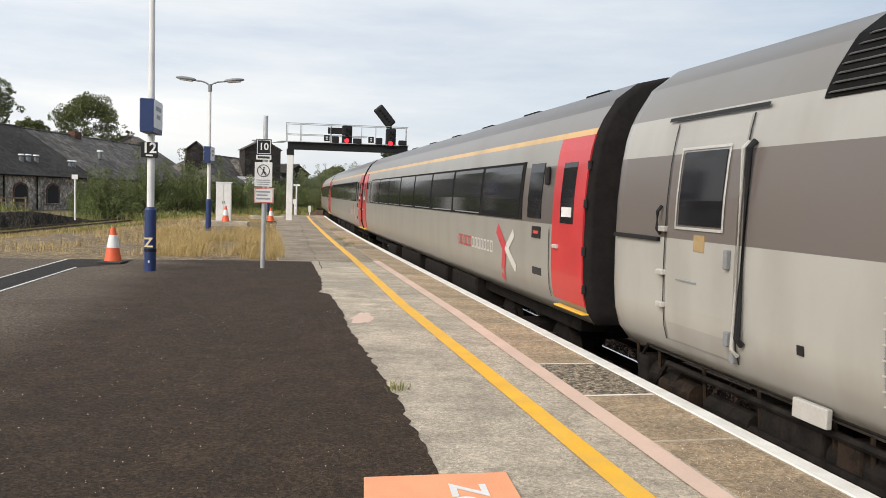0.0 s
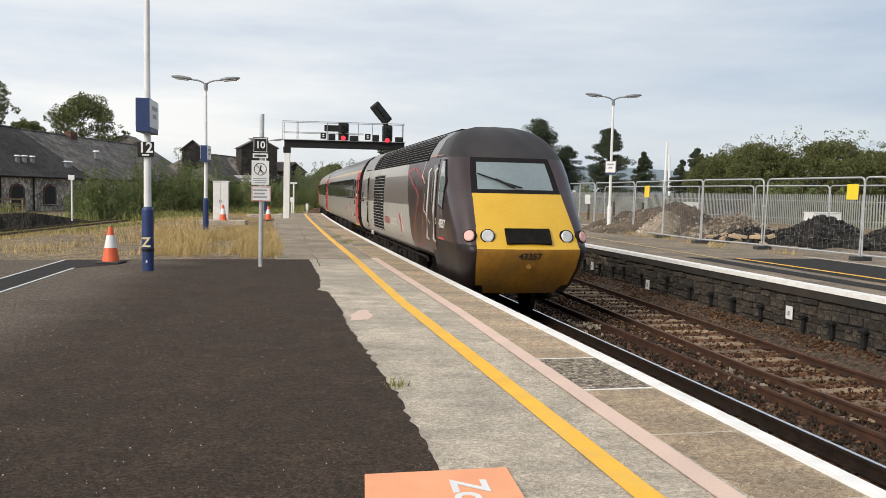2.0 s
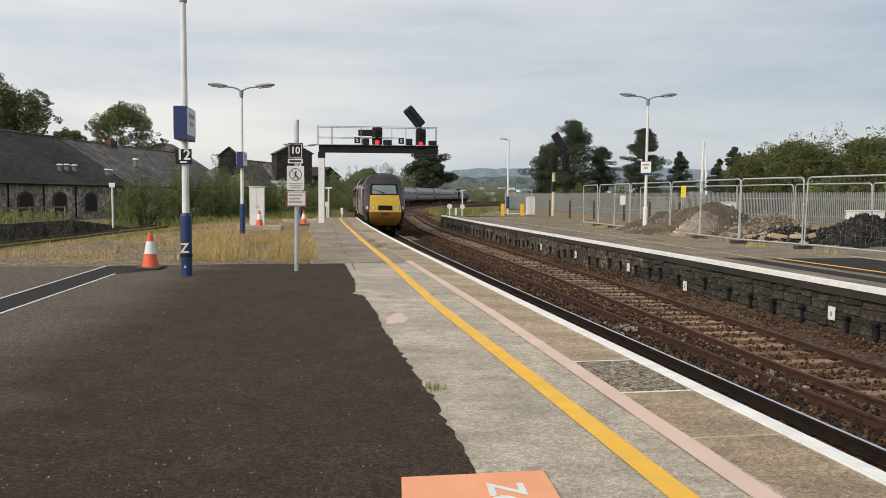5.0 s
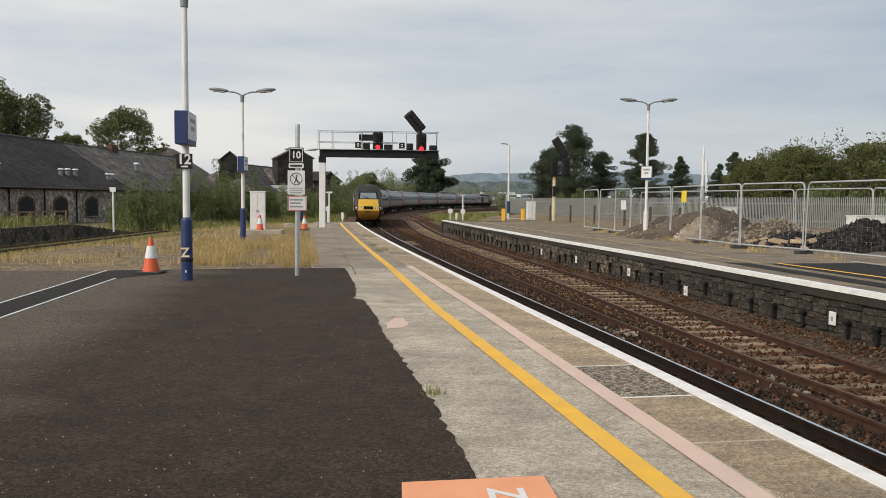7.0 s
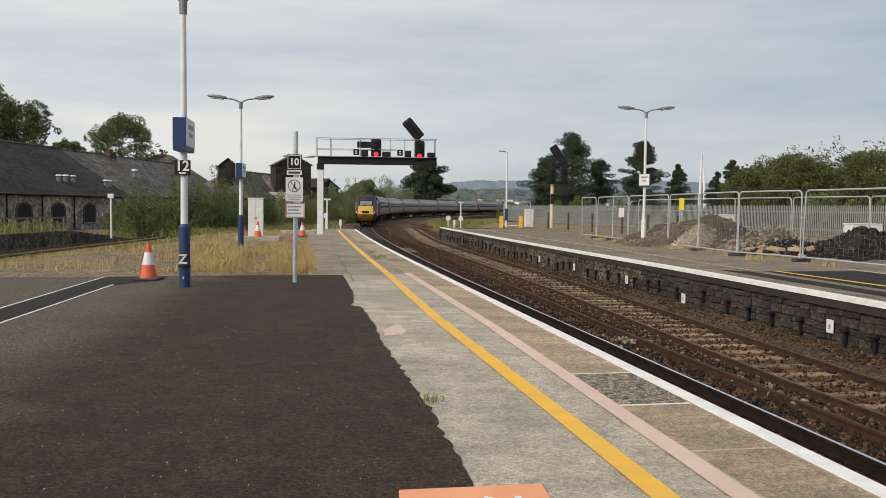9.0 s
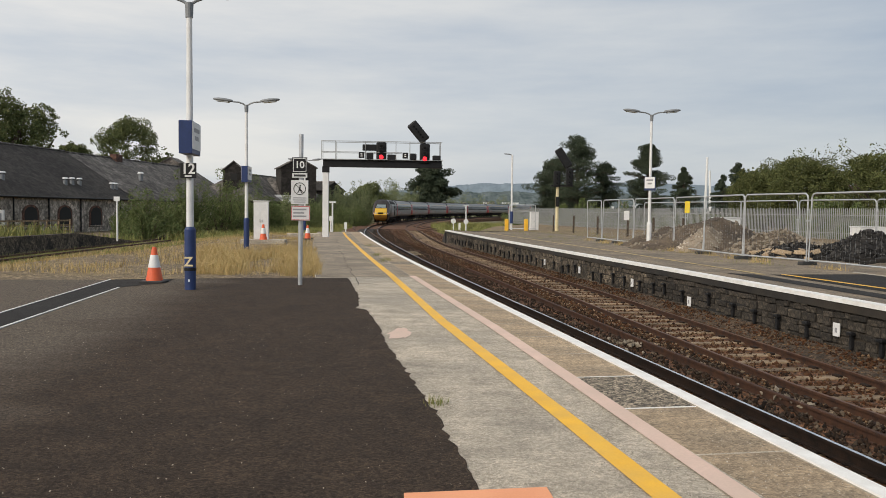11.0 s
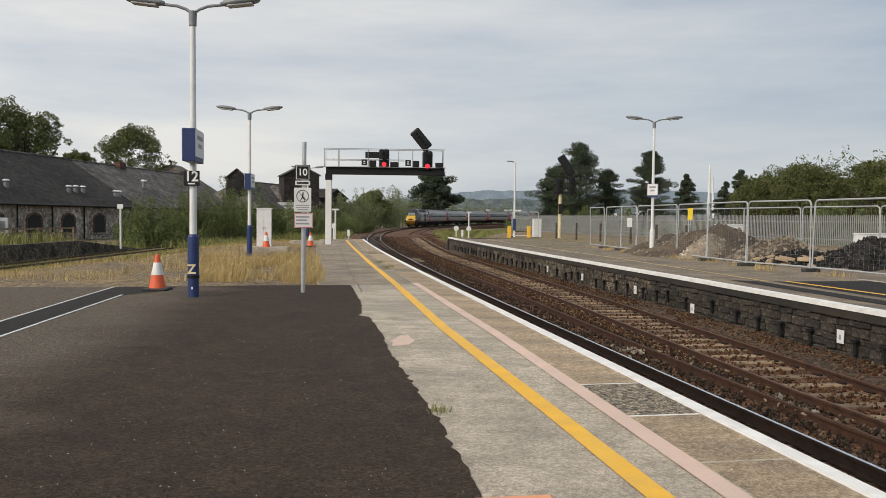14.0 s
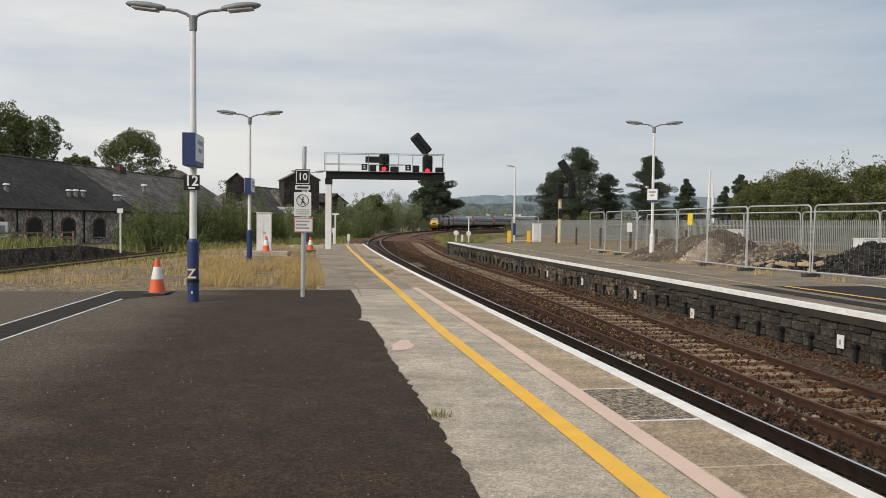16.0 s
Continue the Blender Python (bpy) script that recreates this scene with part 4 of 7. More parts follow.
def power_car():
    t = thing("power_car", pose(0, 0, 0), "streamlined power car, yellow nose, grey and maroon sides", "train")
    part("body", shell(-4.9, 8.5, (False, False), 6), M_POWER, t, smooth=True)
    part("body_end", end_cap(8.5, 8.76, 0.94), M_POWER, t, smooth=True)
    cab(t)
    # headlamps and tail lamps in clusters beside the grille
    for sx in (-1, 1):
        for k, (x, r, mat, nm) in enumerate(((0.80, 0.125, M_LAMPGLASS, "headlight"), (1.15, 0.11, M_TAIL_GLOW, "tail_light"))):
            z = 1.58
            y = front_y(z) + (0.03 if k == 0 else 0.10)
            ax = Vector((sx * (0.12 if k == 0 else 0.62), -1, 0.28)).normalized()
            c = Vector((sx * x, y, z))
            bm = B()
            tube(bm, c - ax * 0.08, c + ax * 0.012, r + 0.022, r + 0.014, 24)
            lamp = part(nm, bm, M_GANGWAY, t)
            bm = B()
            tube(bm, c + ax * 0.008, c + ax * 0.03, r, r * 0.8, 24)
            part("lens", bm, mat, lamp, "glowing red lens" if k else "clear round lens")
    # grille of slats
    z0, z1 = 1.40, 1.74
    gr = B()
    box(gr, (0, (front_y(z0) + front_y(z1)) / 2 + 0.012, (z0 + z1) / 2), (0.90, 0.09, z1 - z0), Matrix.Rotation(-0.64, 4, 'X'))
    gr = part("grille", gr, M_GRILLE, t)
    for i in range(16):
        x = -0.42 + i * 0.84 / 15
        bm = B()
        box(bm, (x, (front_y(z0) + front_y(z1)) / 2 - 0.036, (z0 + z1) / 2), (0.016, 0.025, z1 - z0 - 0.03), Matrix.Rotation(-0.64, 4, 'X'))
        part("slat", bm, M_UNDER, gr)
    text_mesh("running_number", "43357", 0.185, M_INK, t, pose(0, front_y(1.2) - 0.012, 1.20, 114, 0, 0))
    bm = B()
    tube(bm, (0, front_y(1.0) - 0.03, 1.0), (0, front_y(1.0) + 0.08, 1.0), 0.05, 0.06, 16)
    part("coupler_cover", bm, M_YEL_LOW, t)
    # wiper
    bm = B()
    pipe(bm, [(0.1, front_y(2.50) - 0.04, 2.52), (-0.25, front_y(2.62) - 0.04, 2.62), (-0.78, front_y(2.8) - 0.0, 2.8)], 0.016)
    pipe(bm, [(-0.05, front_y(2.5) - 0.05, 2.52), (-0.42, front_y(2.7) - 0.04, 2.69)], 0.022)
    part("wiper", bm, M_BLACK, t)
    # gutter line in orange round the cab roof
    for sx in (-1, 1):
        bm = B()
        side_stroke(bm, sx, [(-5.6, 3.20), (-4.3, 3.20)], 0.022)
        part("cantrail_stripe", bm, material("orange_cantrail", (0.42, 0.22, 0.12), (0.33, 0.20, 0.13), 0.5, 3, 30) if "orange_cantrail" not in bpy.data.materials else bpy.data.materials["orange_cantrail"], t)
        # cab door with bright handrails and side window
        door = side_pane("cab_door", t, M_POWER, sx, -5.46, -4.92, 1.14, 3.12, 0.012, label="maroon cab door")
        for k in (-5.54, -4.84):
            bm = B()
            pipe(bm, [(sx * (width_at(1.34) + 0.03), k, 1.34), (sx * (width_at(1.4) + 0.07), k, 1.4), (sx * (width_at(2.0) + 0.07), k, 2.0), (sx * (width_at(2.85) + 0.07), k, 2.85), (sx * (width_at(2.92) + 0.03), k, 2.92)], 0.022)
            part("handrail", bm, M_ALU, t)
        side_pane("door_window", t, M_WINDOW, sx, -5.38, -5.02, 2.18, 3.0, 0.02)
        pts = [(-5.74, 2.10), (-5.82, 3.06), (-6.02, 3.06), (-6.32, 2.62), (-6.12, 2.08)]
        cy, cz = sum(p[0] for p in pts) / 5, sum(p[1] for p in pts) / 5
        win = side_shape("cab_window_frame", t, M_GANGWAY, sx, [(cy + (y - cy) * 1.1, cz + (z - cz) * 1.07) for y, z in pts], 0.010)
        # pale glass colour stands in for the sky reflected in this window
        side_shape("cab_window", win, M_SCREEN, sx, pts, 0.018)
        # louvred roof vents, the big radiator grille, guard's door
        for ya, yb in ((-4.1, -1.1), (-1.0, 2.35), (2.45, 4.7), (4.8, 5.6)):
            vent = side_pane("roof_vent", t, M_GRILLE, sx, ya, yb, 3.13, 3.74, 0.012, 0.05)
            for i in range(9):
                z = 3.17 + i * 0.066
                bm = B()
                inset = 0.06 + 0.05 * max(0, i - 4) * (1 if yb > 5 else 0)
                box(bm, (sx * (width_at(z) + 0.014), (ya + yb) / 2 - inset * 0.4, z), (0.045, yb - ya - inset, 0.007), Matrix.Rotation(sx * 0.45, 4, 'Y'))
                part("louvre", bm, M_LOUVRE, vent)
        rad = side_pane("radiator_grille", t, M_GRILLE, sx, 2.5, 4.8, 1.18, 2.92, 0.012, 0.02)
        for i in range(19):
            z = 1.21 + i * 0.094
            bm = B()
            box(bm, (sx * (width_at(z) + 0.02), 3.65, z), (0.02, 2.3, 0.011))
            part("slat", bm, M_ALU, rad)
        for i in range(9):
            y = 2.52 + i * 0.2825
            bm = B()
            side_stroke(bm, sx, [(y, 1.2), (y, 2.91)], 0.010, 0.024)
            part("mesh_wire", bm, M_LAMP_GREY, rad)
        gd = side_pane("guard_door", t, M_POWER, sx, 6.4, 7.5, 1.14, 3.1, 0.014, 0.03, "grey guard's door with a window")
        side_pane("door_window", t, M_WINDOW, sx, 6.62, 7.3, 2.2, 2.84, 0.022)
        bm = B()
        for (a, b) in (((6.58, 2.17), (7.34, 2.17)), ((7.34, 2.17), (7.34, 2.87)), ((7.34, 2.87), (6.58, 2.87)), ((6.58, 2.87), (6.58, 2.17))):
            side_stroke(bm, sx, [a, b], 0.024, 0.026)
        part("window_frame", bm, M_ALU, t)
        for k, za, zb, rr_, mm in ((6.27, 1.3, 2.88, 0.028, M_BLACK), (6.35, 1.2, 2.88, 0.018, M_ALU), (7.62, 2.1, 2.36, 0.018, M_BLACK)):
            bm = B()
            pipe(bm, [(sx * (width_at(za) + 0.02), k, za), (sx * (width_at(za + 0.05) + 0.06), k, za + 0.05), (sx * (width_at(zb - 0.05) + 0.06), k, zb - 0.05), (sx * (width_at(zb) + 0.02), k, zb)], rr_)
            part("handrail", bm, mm, t)
        for yy, zz, w2, h2 in ((6.47, 1.95, 0.05, 0.16), (6.45, 1.32, 0.06, 0.12), (6.40, 1.18, 0.05, 0.10)):
            bm = B()
            box(bm, (sx * (width_at(zz) + 0.035), yy, zz), (0.05, w2, h2), bevel=0.012)
            part("door_handle", bm, M_LAMP_GREY, gd)
        side_pane("vent_plate", t, M_BLACK, sx, 5.55, 5.62, 1.36, 1.43, 0.01, 0.012)
        side_pane("kick_plate", gd, M_LAMP_GREY, sx, 6.95, 7.3, 1.70, 1.715, 0.022, 0.012)
        side_pane("label_plate", t, M_LABEL, sx, 6.85, 7.02, 1.98, 2.12, 0.02, 0.012, "small tan label")
        side_pane("grab_bar", t, M_BLACK, sx, 7.65, 8.62, 2.03, 2.07, 0.03, 0.03)
        bm = B()
        side_stroke(bm, sx, [(6.36, 1.14), (6.36, 3.1)], 0.02, 0.018)
        part("door_seam", bm, M_BLACK, t)
        bm = B()
        side_stroke(bm, sx, [(7.53, 1.14), (7.53, 3.1)], 0.02, 0.018)
        part("door_seam", bm, M_BLACK, t)
        bm = B()
        side_stroke(bm, sx, [(6.2, 3.16), (7.7, 3.16)], 0.035, 0.03)
        part("rain_strip", bm, M_BLACK, t)
        for dz in (1.45, 2.15, 1.75):
            bm = B()
            box(bm, (sx * (width_at(dz) + 0.03), 7.56, dz), (0.05, 0.12, 0.05), bevel=0.01)
            part("hinge", bm, M_ALU, t)
        # angular crimson and pale outlines on the maroon part
        bm = B()
        side_stroke(bm, sx, [(-4.15, 2.62), (-2.67, 3.01), (-1.78, 2.88), (-3.47, 2.33), (-2.95, 1.5), (-2.88, 1.09)], 0.034)
        part("crimson_outline", bm, M_CRIMSON, t)
        bm = B()
        side_stroke(bm, sx, [(-4.15, 2.2), (-3.9, 1.3), (-3.8, 1.2), (-3.45, 1.1)], 0.034)
        part("crimson_outline", bm, M_CRIMSON, t)
        bm = B()
        side_stroke(bm, sx, [(-3.9, 3.1), (-3.72, 2.78), (-4.15, 2.6)], 0.045)
        part("pale_outline", bm, M_PALE, t)
        bm = B()
        side_stroke(bm, sx, [(-4.2, 2.35), (-4.14, 1.98), (-5.1, 1.62), (-5.55, 1.75), (-5.36, 1.95)], 0.03)
        part("pale_outline", bm, M_PALE, t)
        # lettering drawn as plain bars, with a cross mark
        for i in range(12):
            y = 2.2 - i * 0.205
            letter_shape(t, sx, y, 1.46, i)
        bm = B()
        side_stroke(bm, sx, [(-0.62, 1.74), (-0.92, 1.56), (-0.80, 1.22)], 0.13)
        part("red_chevron", bm, M_CRIMSON, t)
        bm = B()
        side_stroke(bm, sx, [(-0.99, 1.80), (-1.03, 1.56), (-1.30, 1.36)], 0.09)
        part("pale_chevron", bm, M_PALE, t)
        tx = text_mesh("running_number", "43357", 0.24, M_PALE, t, Matrix.Translation((sx * (width_at(1.72) + 0.012), -6.12, 1.74)) @ pose(0, 0, 0, 90, 0, 90 * sx))
        bm = B()
        side_stroke(bm, sx, [(-5.75, 1.44), (-6.3, 1.44)], 0.045)
        part("letter_bar", bm, M_CRIMSON, t)
    # pipes and tanks hung below the sill
    for sx in (-1, 1):
        for z, y0, y1, r in ((0.86, -4.0, 8.0, 0.03), (0.98, 1.0, 8.4, 0.02), (0.62, 4.2, 6.6, 0.04)):
            bm = B()
            pipe(bm, [(sx * 1.2, y0, z - 0.1), (sx * 1.2, y0 + 0.15, z), (sx * 1.2, y1 - 0.3, z), (sx * 1.15, y1, z - 0.25)], r, 6)
            part("underframe_pipe", bm, M_UNDER, t)
        for y in (4.4, 5.2, 7.9):
            bm = B()
            tube(bm, (sx * 1.02, y - 0.3, 0.66), (sx * 1.02, y + 0.3, 0.66), 0.15, seg=14)
            part("air_tank", bm, M_UNDER, t)
    # roof gear
    bm = B()
    box(bm, (0, 0.4, 3.85), (1.0, 8.8, 0.10), bevel=0.03)
    part("roof_grid", bm, M_GRILLE, t)
    # underframe
    bm = B()
    box(bm, (0, 0.9, 0.78), (1.7, 12.0, 0.36), bevel=0.04)
    box(bm, (0, 0.5, 0.5), (2.1, 4.4, 0.62), bevel=0.08)
    part("underframe", bm, M_UNDER, t)
    gear = random.Random(44)
    for sx in (-1, 1):
        y = -2.6
        while y < 8.2:
            w, hh = gear.uniform(0.22, 0.75), gear.uniform(0.18, 0.46)
            bm = B()
            if gear.random() < 0.3:
                tube(bm, (sx * 1.08, y, 0.78 - hh / 2), (sx * 1.08, y + w, 0.78 - hh / 2), 0.11, seg=14)
            else:
                box(bm, (sx * 1.06, y + w / 2, 0.84 - hh / 2), (0.26, w, hh), bevel=0.025)
            part("equipment_box", bm, gear.choice((M_UNDER, M_UNDER, M_UNDER_RUST)), t)
            bm = B()
            tube(bm, (sx * 1.17, y + w + 0.05, 0.98), (sx * 1.10, y + w + 0.09, 0.5), 0.018, seg=6)
            part("hanger", bm, M_UNDER_RUST, t)
            y += w + gear.uniform(0.08, 0.3)
    bm = B()
    box(bm, (-1.3, 5.5, 0.98), (0.05, 0.36, 0.14), bevel=0.01)
    part("access_panel", bm, M_ALU, t)
    bogie(t, -4.1, 2.6)
    bogie(t, 5.1, 2.6)
    bm = B()
    box(bm, (0, 8.95, 2.2), (1.5, 0.45, 2.4), bevel=0.1)
    part("gangway", bm, M_GANGWAY, t)
    return t


def coach():
    t = thing("passenger_coach", pose(0, 0, 0), "long grey passenger coach with dark windows and red end doors", "railway coach", "coaches of the train")
    part("body", shell(-11.24, 11.24, (False, False), 8), M_COACH, t, smooth=True)
    for k in (-1, 1):
        part("body_end", end_cap(k * 11.24, k * 11.37, 0.95), M_GANGWAY, t, smooth=True)
    for sx in (-1, 1):
        side_pane("window_band", t, M_GANGWAY, sx, -8.9, 8.9, 2.09, 2.92, 0.010, 0.02, "black band between the windows")
        for i in range(8):
            yc = -7.75 + i * 2.214
            side_pane("window", t, M_WINDOW, sx, yc - 1.03, yc + 1.03, 2.13, 2.88, 0.016, 0.02)
        for k in (-1, 1):
            d = side_pane("door", t, M_RED, sx, min(k * 10.22, k * 11.26), max(k * 10.22, k * 11.26), 1.14, 3.16, 0.018, 0.04, "bright red passenger door")
            side_pane("door_window", t, M_WINDOW, sx, k * 10.72 - 0.22, k * 10.72 + 0.22, 2.1, 2.85, 0.022, 0.02)
            side_pane("end_window", t, M_WINDOW, sx, k * 9.45 - 0.28, k * 9.45 + 0.28, 2.13, 2.88, 0.012, 0.02)
            bm = B()
            box(bm, (sx * (width_at(1.8) + 0.03), k * 10.72 + 0.33, 1.8), (0.04, 0.16, 0.05), bevel=0.01)
            part("door_handle", bm, M_ALU, d)
            bm = B()
            box(bm, (sx * 1.33, k * 10.84, 1.06), (0.09, 0.95, 0.025), bevel=0.01)
            part("step", bm, M_YELLOW_LINE, t, "yellow-edged door step")
            bm = B()
            box(bm, (sx * (width_at(2.7) + 0.03), k * 9.95, 2.7), (0.05, 0.12, 0.24), bevel=0.02)
            part("door_lamp", bm, M_BLACK, t, "black door indicator lamp")
            side_pane("door_notice", d, M_WHITE, sx, k * 10.72 - 0.16, k * 10.72 + 0.16, 2.18, 2.30, 0.028, 0.012, "white notice on the door window")
            for z in (1.35, 1.8, 2.35, 2.8):
                bm = B()
                tube(bm, (sx * (width_at(z) + 0.005), k * 11.29, z - 0.05), (sx * (width_at(z) + 0.005), k * 11.29, z + 0.05), 0.03, seg=10)
                part("hinge", bm, M_BLACK, d)
            bm = B()
            side_stroke(bm, sx, [(k * 10.10, 1.14), (k * 10.10, 2.0)], 0.022, 0.012)
            part("door_seam", bm, M_BLACK, t)
        plate = side_pane("data_panel", t, M_BLACK, sx, -9.75, -9.40, 1.86, 2.02, 0.012, 0.02, "small dark data panel")
        side_pane("letter_bar", plate, M_REDPRINT, sx, -9.68, -9.48, 1.92, 1.96, 0.016, 0.012)
        side_pane("letter_bar", t, M_INK, sx, -9.78, -9.42, 1.36, 1.46, 0.008, 0.012)
        for i in range(7):
            yc = -6.64 + i * 2.214
            side_pane("window_catch", t, M_LAMP_GREY, sx, yc + 0.12, yc + 1.95, 2.115, 2.135, 0.02, 0.012)
        for i in range(12):
            y = -5.0 - i * 0.205
            letter_shape(t, sx, y, 1.5, i)
        bm = B()
        side_stroke(bm, sx, [(-7.75, 1.86), (-8.1, 1.62), (-7.95, 1.2)], 0.19)
        part("red_chevron", bm, M_CRIMSON, t)
        bm = B()
        side_stroke(bm, sx, [(-8.5, 1.84), (-8.2, 1.62)], 0.13)
        side_stroke(bm, sx, [(-8.2, 1.62), (-8.6, 1.38)], 0.13)
        part("pale_chevron", bm, M_PALE, t)
    for k in range(7):
        bm = B()
        box(bm, (0, -9 + k * 3, 3.9), (0.7, 0.8, 0.1), bevel=0.03)
        part("roof_ventilator", bm, M_GRILLE, t)
    for k in (-1, 1):
        bm = B()
        box(bm, (0, k * 11.42, 2.25), (1.5, 0.5, 2.6), bevel=0.1)
        part("gangway", bm, M_GANGWAY, t)
        bogie(t, k * 8.0, 2.6)
    bm = B()
    box(bm, (0, 0, 0.82), (1.9, 20.5, 0.30), bevel=0.03)
    part("underframe", bm, M_UNDER, t)
    for y, l, h in ((-4.6, 2.0, 0.6), (-1.8, 2.4, 0.55), (1.6, 2.8, 0.62), (4.9, 1.6, 0.5)):
        bm = B()
        box(bm, (0, y, 0.60), (2.3, l, h), bevel=0.05)
        part("equipment_box", bm, M_UNDER, t)
    return t



def nose_s(t):
    """How far along the line the tip of the rear cab has come: the train gathers speed slowly."""
    return -8.83 + 11.33 * t + 0.12 * t * t


def car_pose(mid, half):
    """A car stands on its two bogies' places on the line."""
    a, b = along(mid - half), along(mid + half)
    return Matrix.Translation(((a[0] + b[0]) / 2, (a[1] + b[1]) / 2, RAIL_Z + rise(mid))) @ Matrix.Rotation(-math.atan2(b[0] - a[0], b[1] - a[1]), 4, 'Z')


TRAIN = []


def lift(t):
    """Raises the body on its bogies."""
    for o in t.children:
        if not o.name.startswith("bogie"):
            o.matrix_basis = pose(0, 0, 0.24) @ o.matrix_basis
    return t


def build_train():
    p = lift(power_car())
    TRAIN.append((p, 8.9, 5.1, 0))
    c = lift(coach())
    s = 17.8 + 0.35 + 11.5
    for i in range(7):
        TRAIN.append((c if i == 0 else copy_thing(c, pose(0, 0, 0)), s, 8.0, 0))
        s += 23.0
    f = copy_thing(p, pose(0, 0, 0))
    TRAIN.append((f, s - 11.5 + 9.1, 5.1, 180))


build_train()


def motions():
    times = [i * 0.5 for i in range(33)]
    for ob, off, half, turn in TRAIN:
        walk(ob, [(t, car_pose(nose_s(t) + off, half) @ Matrix.Rotation(radians(turn), 4, 'Z')) for t in times])


# ---- platform furniture ----
def lamp_post(x, y, height, label, sign_turn, number=None, sleeve=1.25, sign=0.95, foot=None):
    t = thing("street_lamp", pose(x, y, 0), label, "street lamp", "platform lamps")
    bm = B()
    tube(bm, (0, 0, sleeve - 0.02), (0, 0, height - 0.05), 0.075, 0.055, 16)
    part("pole", bm, M_WHITE, t)
    bm = B()
    tube(bm, (0, 0, 0), (0, 0, sleeve), 0.115, 0.115, 18)
    tube(bm, (0, 0, sleeve), (0, 0, sleeve + 0.06), 0.115, 0.08, 18)
    part("sleeve", bm, foot or M_BLUE, t, "" if foot else "blue painted base sleeve")
    bm = B()
    tube(bm, (0, 0, height - 0.32), (0, 0, height - 0.02), 0.075, 0.085, 14)
    part("collar", bm, M_LAMP_GREY, t)
    for sx in (-1, 1):
        bm = B()
        pipe(bm, [(sx * 0.02, 0, height - 0.06), (sx * 0.14, 0, height + 0.02), (sx * 0.32, 0, height + 0.085), (sx * 0.62, 0, height + 0.115)], 0.032)
        part("arm", bm, M_LAMP_GREY, t)
        bm = B()
        rows = []
        for i, (u, w, h0, h1) in enumerate(((0.58, 0.05, -0.03, 0.045), (0.66, 0.10, -0.055, 0.07), (0.9, 0.15, -0.07, 0.09), (1.15, 0.15, -0.07, 0.08), (1.32, 0.10, -0.05, 0.05), (1.38, 0.04, -0.02, 0.02))):
            rows.append([bm.verts.new((sx * u, w * math.cos(a), height + 0.13 + (u - 0.58) * 0.11 + (h1 if math.sin(a) > 0 else -h0) * math.sin(a))) for a in [k * math.pi / 6 for k in range(12)]])
        for a, b in zip(rows[:-1], rows[1:]):
            for k in range(12):
                bm.faces.new((a[k], a[(k + 1) % 12], b[(k + 1) % 12], b[k]))
        bm.faces.new(rows[0]), bm.faces.new(rows[-1])
        bmesh.ops.recalc_face_normals(bm, faces=bm.faces)
        head = part("luminaire", bm, M_LAMP_GREY, t, smooth=True)
        bm = B()
        box(bm, (sx * 0.98, 0, height + 0.11), (0.52, 0.22, 0.04), Matrix.Rotation(-sx * 0.11, 4, 'Y'), bevel=0.015)
        part("diffuser", bm, M_LENS, head, "pale clear diffuser")
    # a station sign box fixed to the pole
    if sign_turn is not None:
        sb = B()
        box(sb, (0, 0, 3.12), (0.26, sign, 0.66), Matrix.Rotation(radians(sign_turn), 4, 'Z'), bevel=0.01)
        sb = part("sign_box", sb, M_BLUE, t, "blue sign box with a white face")
        for sx in (-1, 1):
            bm = B()
            r = Matrix.Rotation(radians(sign_turn), 4, 'Z')
            box(bm, r @ Vector((sx * 0.133, 0, 0)) + Vector((0, 0, 3.16)), (0.012, sign - 0.02, 0.54), r)
            part("sign_face", bm, M_WHITE, sb, "white sign face")
            for k, (z, w) in enumerate(((3.28, 0.62), (3.12, 0.4))):
                bm = B()
                box(bm, r @ Vector((sx * 0.141, 0, 0)) + Vector((0, 0, z)), (0.006, w * sign, 0.085), r)
                part("letter_bar", bm, M_GREYPRINT, sb)
    if number:
        bm = B()
        box(bm, (0.0, -0.1, 2.46), (0.33, 0.02, 0.31), bevel=0.006)
        pl = part("number_plate", bm, M_BLACK, t, "black plate with white figures")
        text_mesh("numeral", number, 0.29, M_WHITE, pl, pose(0.0, -0.112, 2.49, 90, 0, 0))
        bm = B()
        box(bm, (0.0, -0.112, 2.35), (0.14, 0.004, 0.03))
        part("letter_bar", bm, M_WHITE, pl)
    return t


l1 = lamp_post(-5.18, 16.56, 5.9, "tall white twin-armed lamp post with a blue sleeve and sign", 7, "12")
text_mesh("zone_letter", "Z", 0.27, M_CREAM, l1, pose(0, -0.119, 0.58, 90, 0, 0))
bm = B()
tube(bm, (0, 0, 0.40), (0, 0, 0.46), 0.125, 0.125, 18)
part("cable_band", bm, M_BLACK, l1)
bm = B()
box(bm, (0.01, -0.118, 0.2), (0.03, 0.006, 0.05))
part("letter_bar", bm, M_WHITE, l1)
lamp_post(-8.12, 33.5, 6.02, "white twin-armed lamp post with a blue sleeve in dry grass", 4)
# the opposite platform's lamp
lamp_post(10.14, 38.8, 6.45, "white twin-armed lamp post with a white sign on the opposite platform", 66, None, 1.2, 0.5, M_WHITE)
# a further lamp beyond the cabinet
lamp_post(-11.2, 66.0, 5.6, "white twin-armed lamp post far along the old platform", 4)


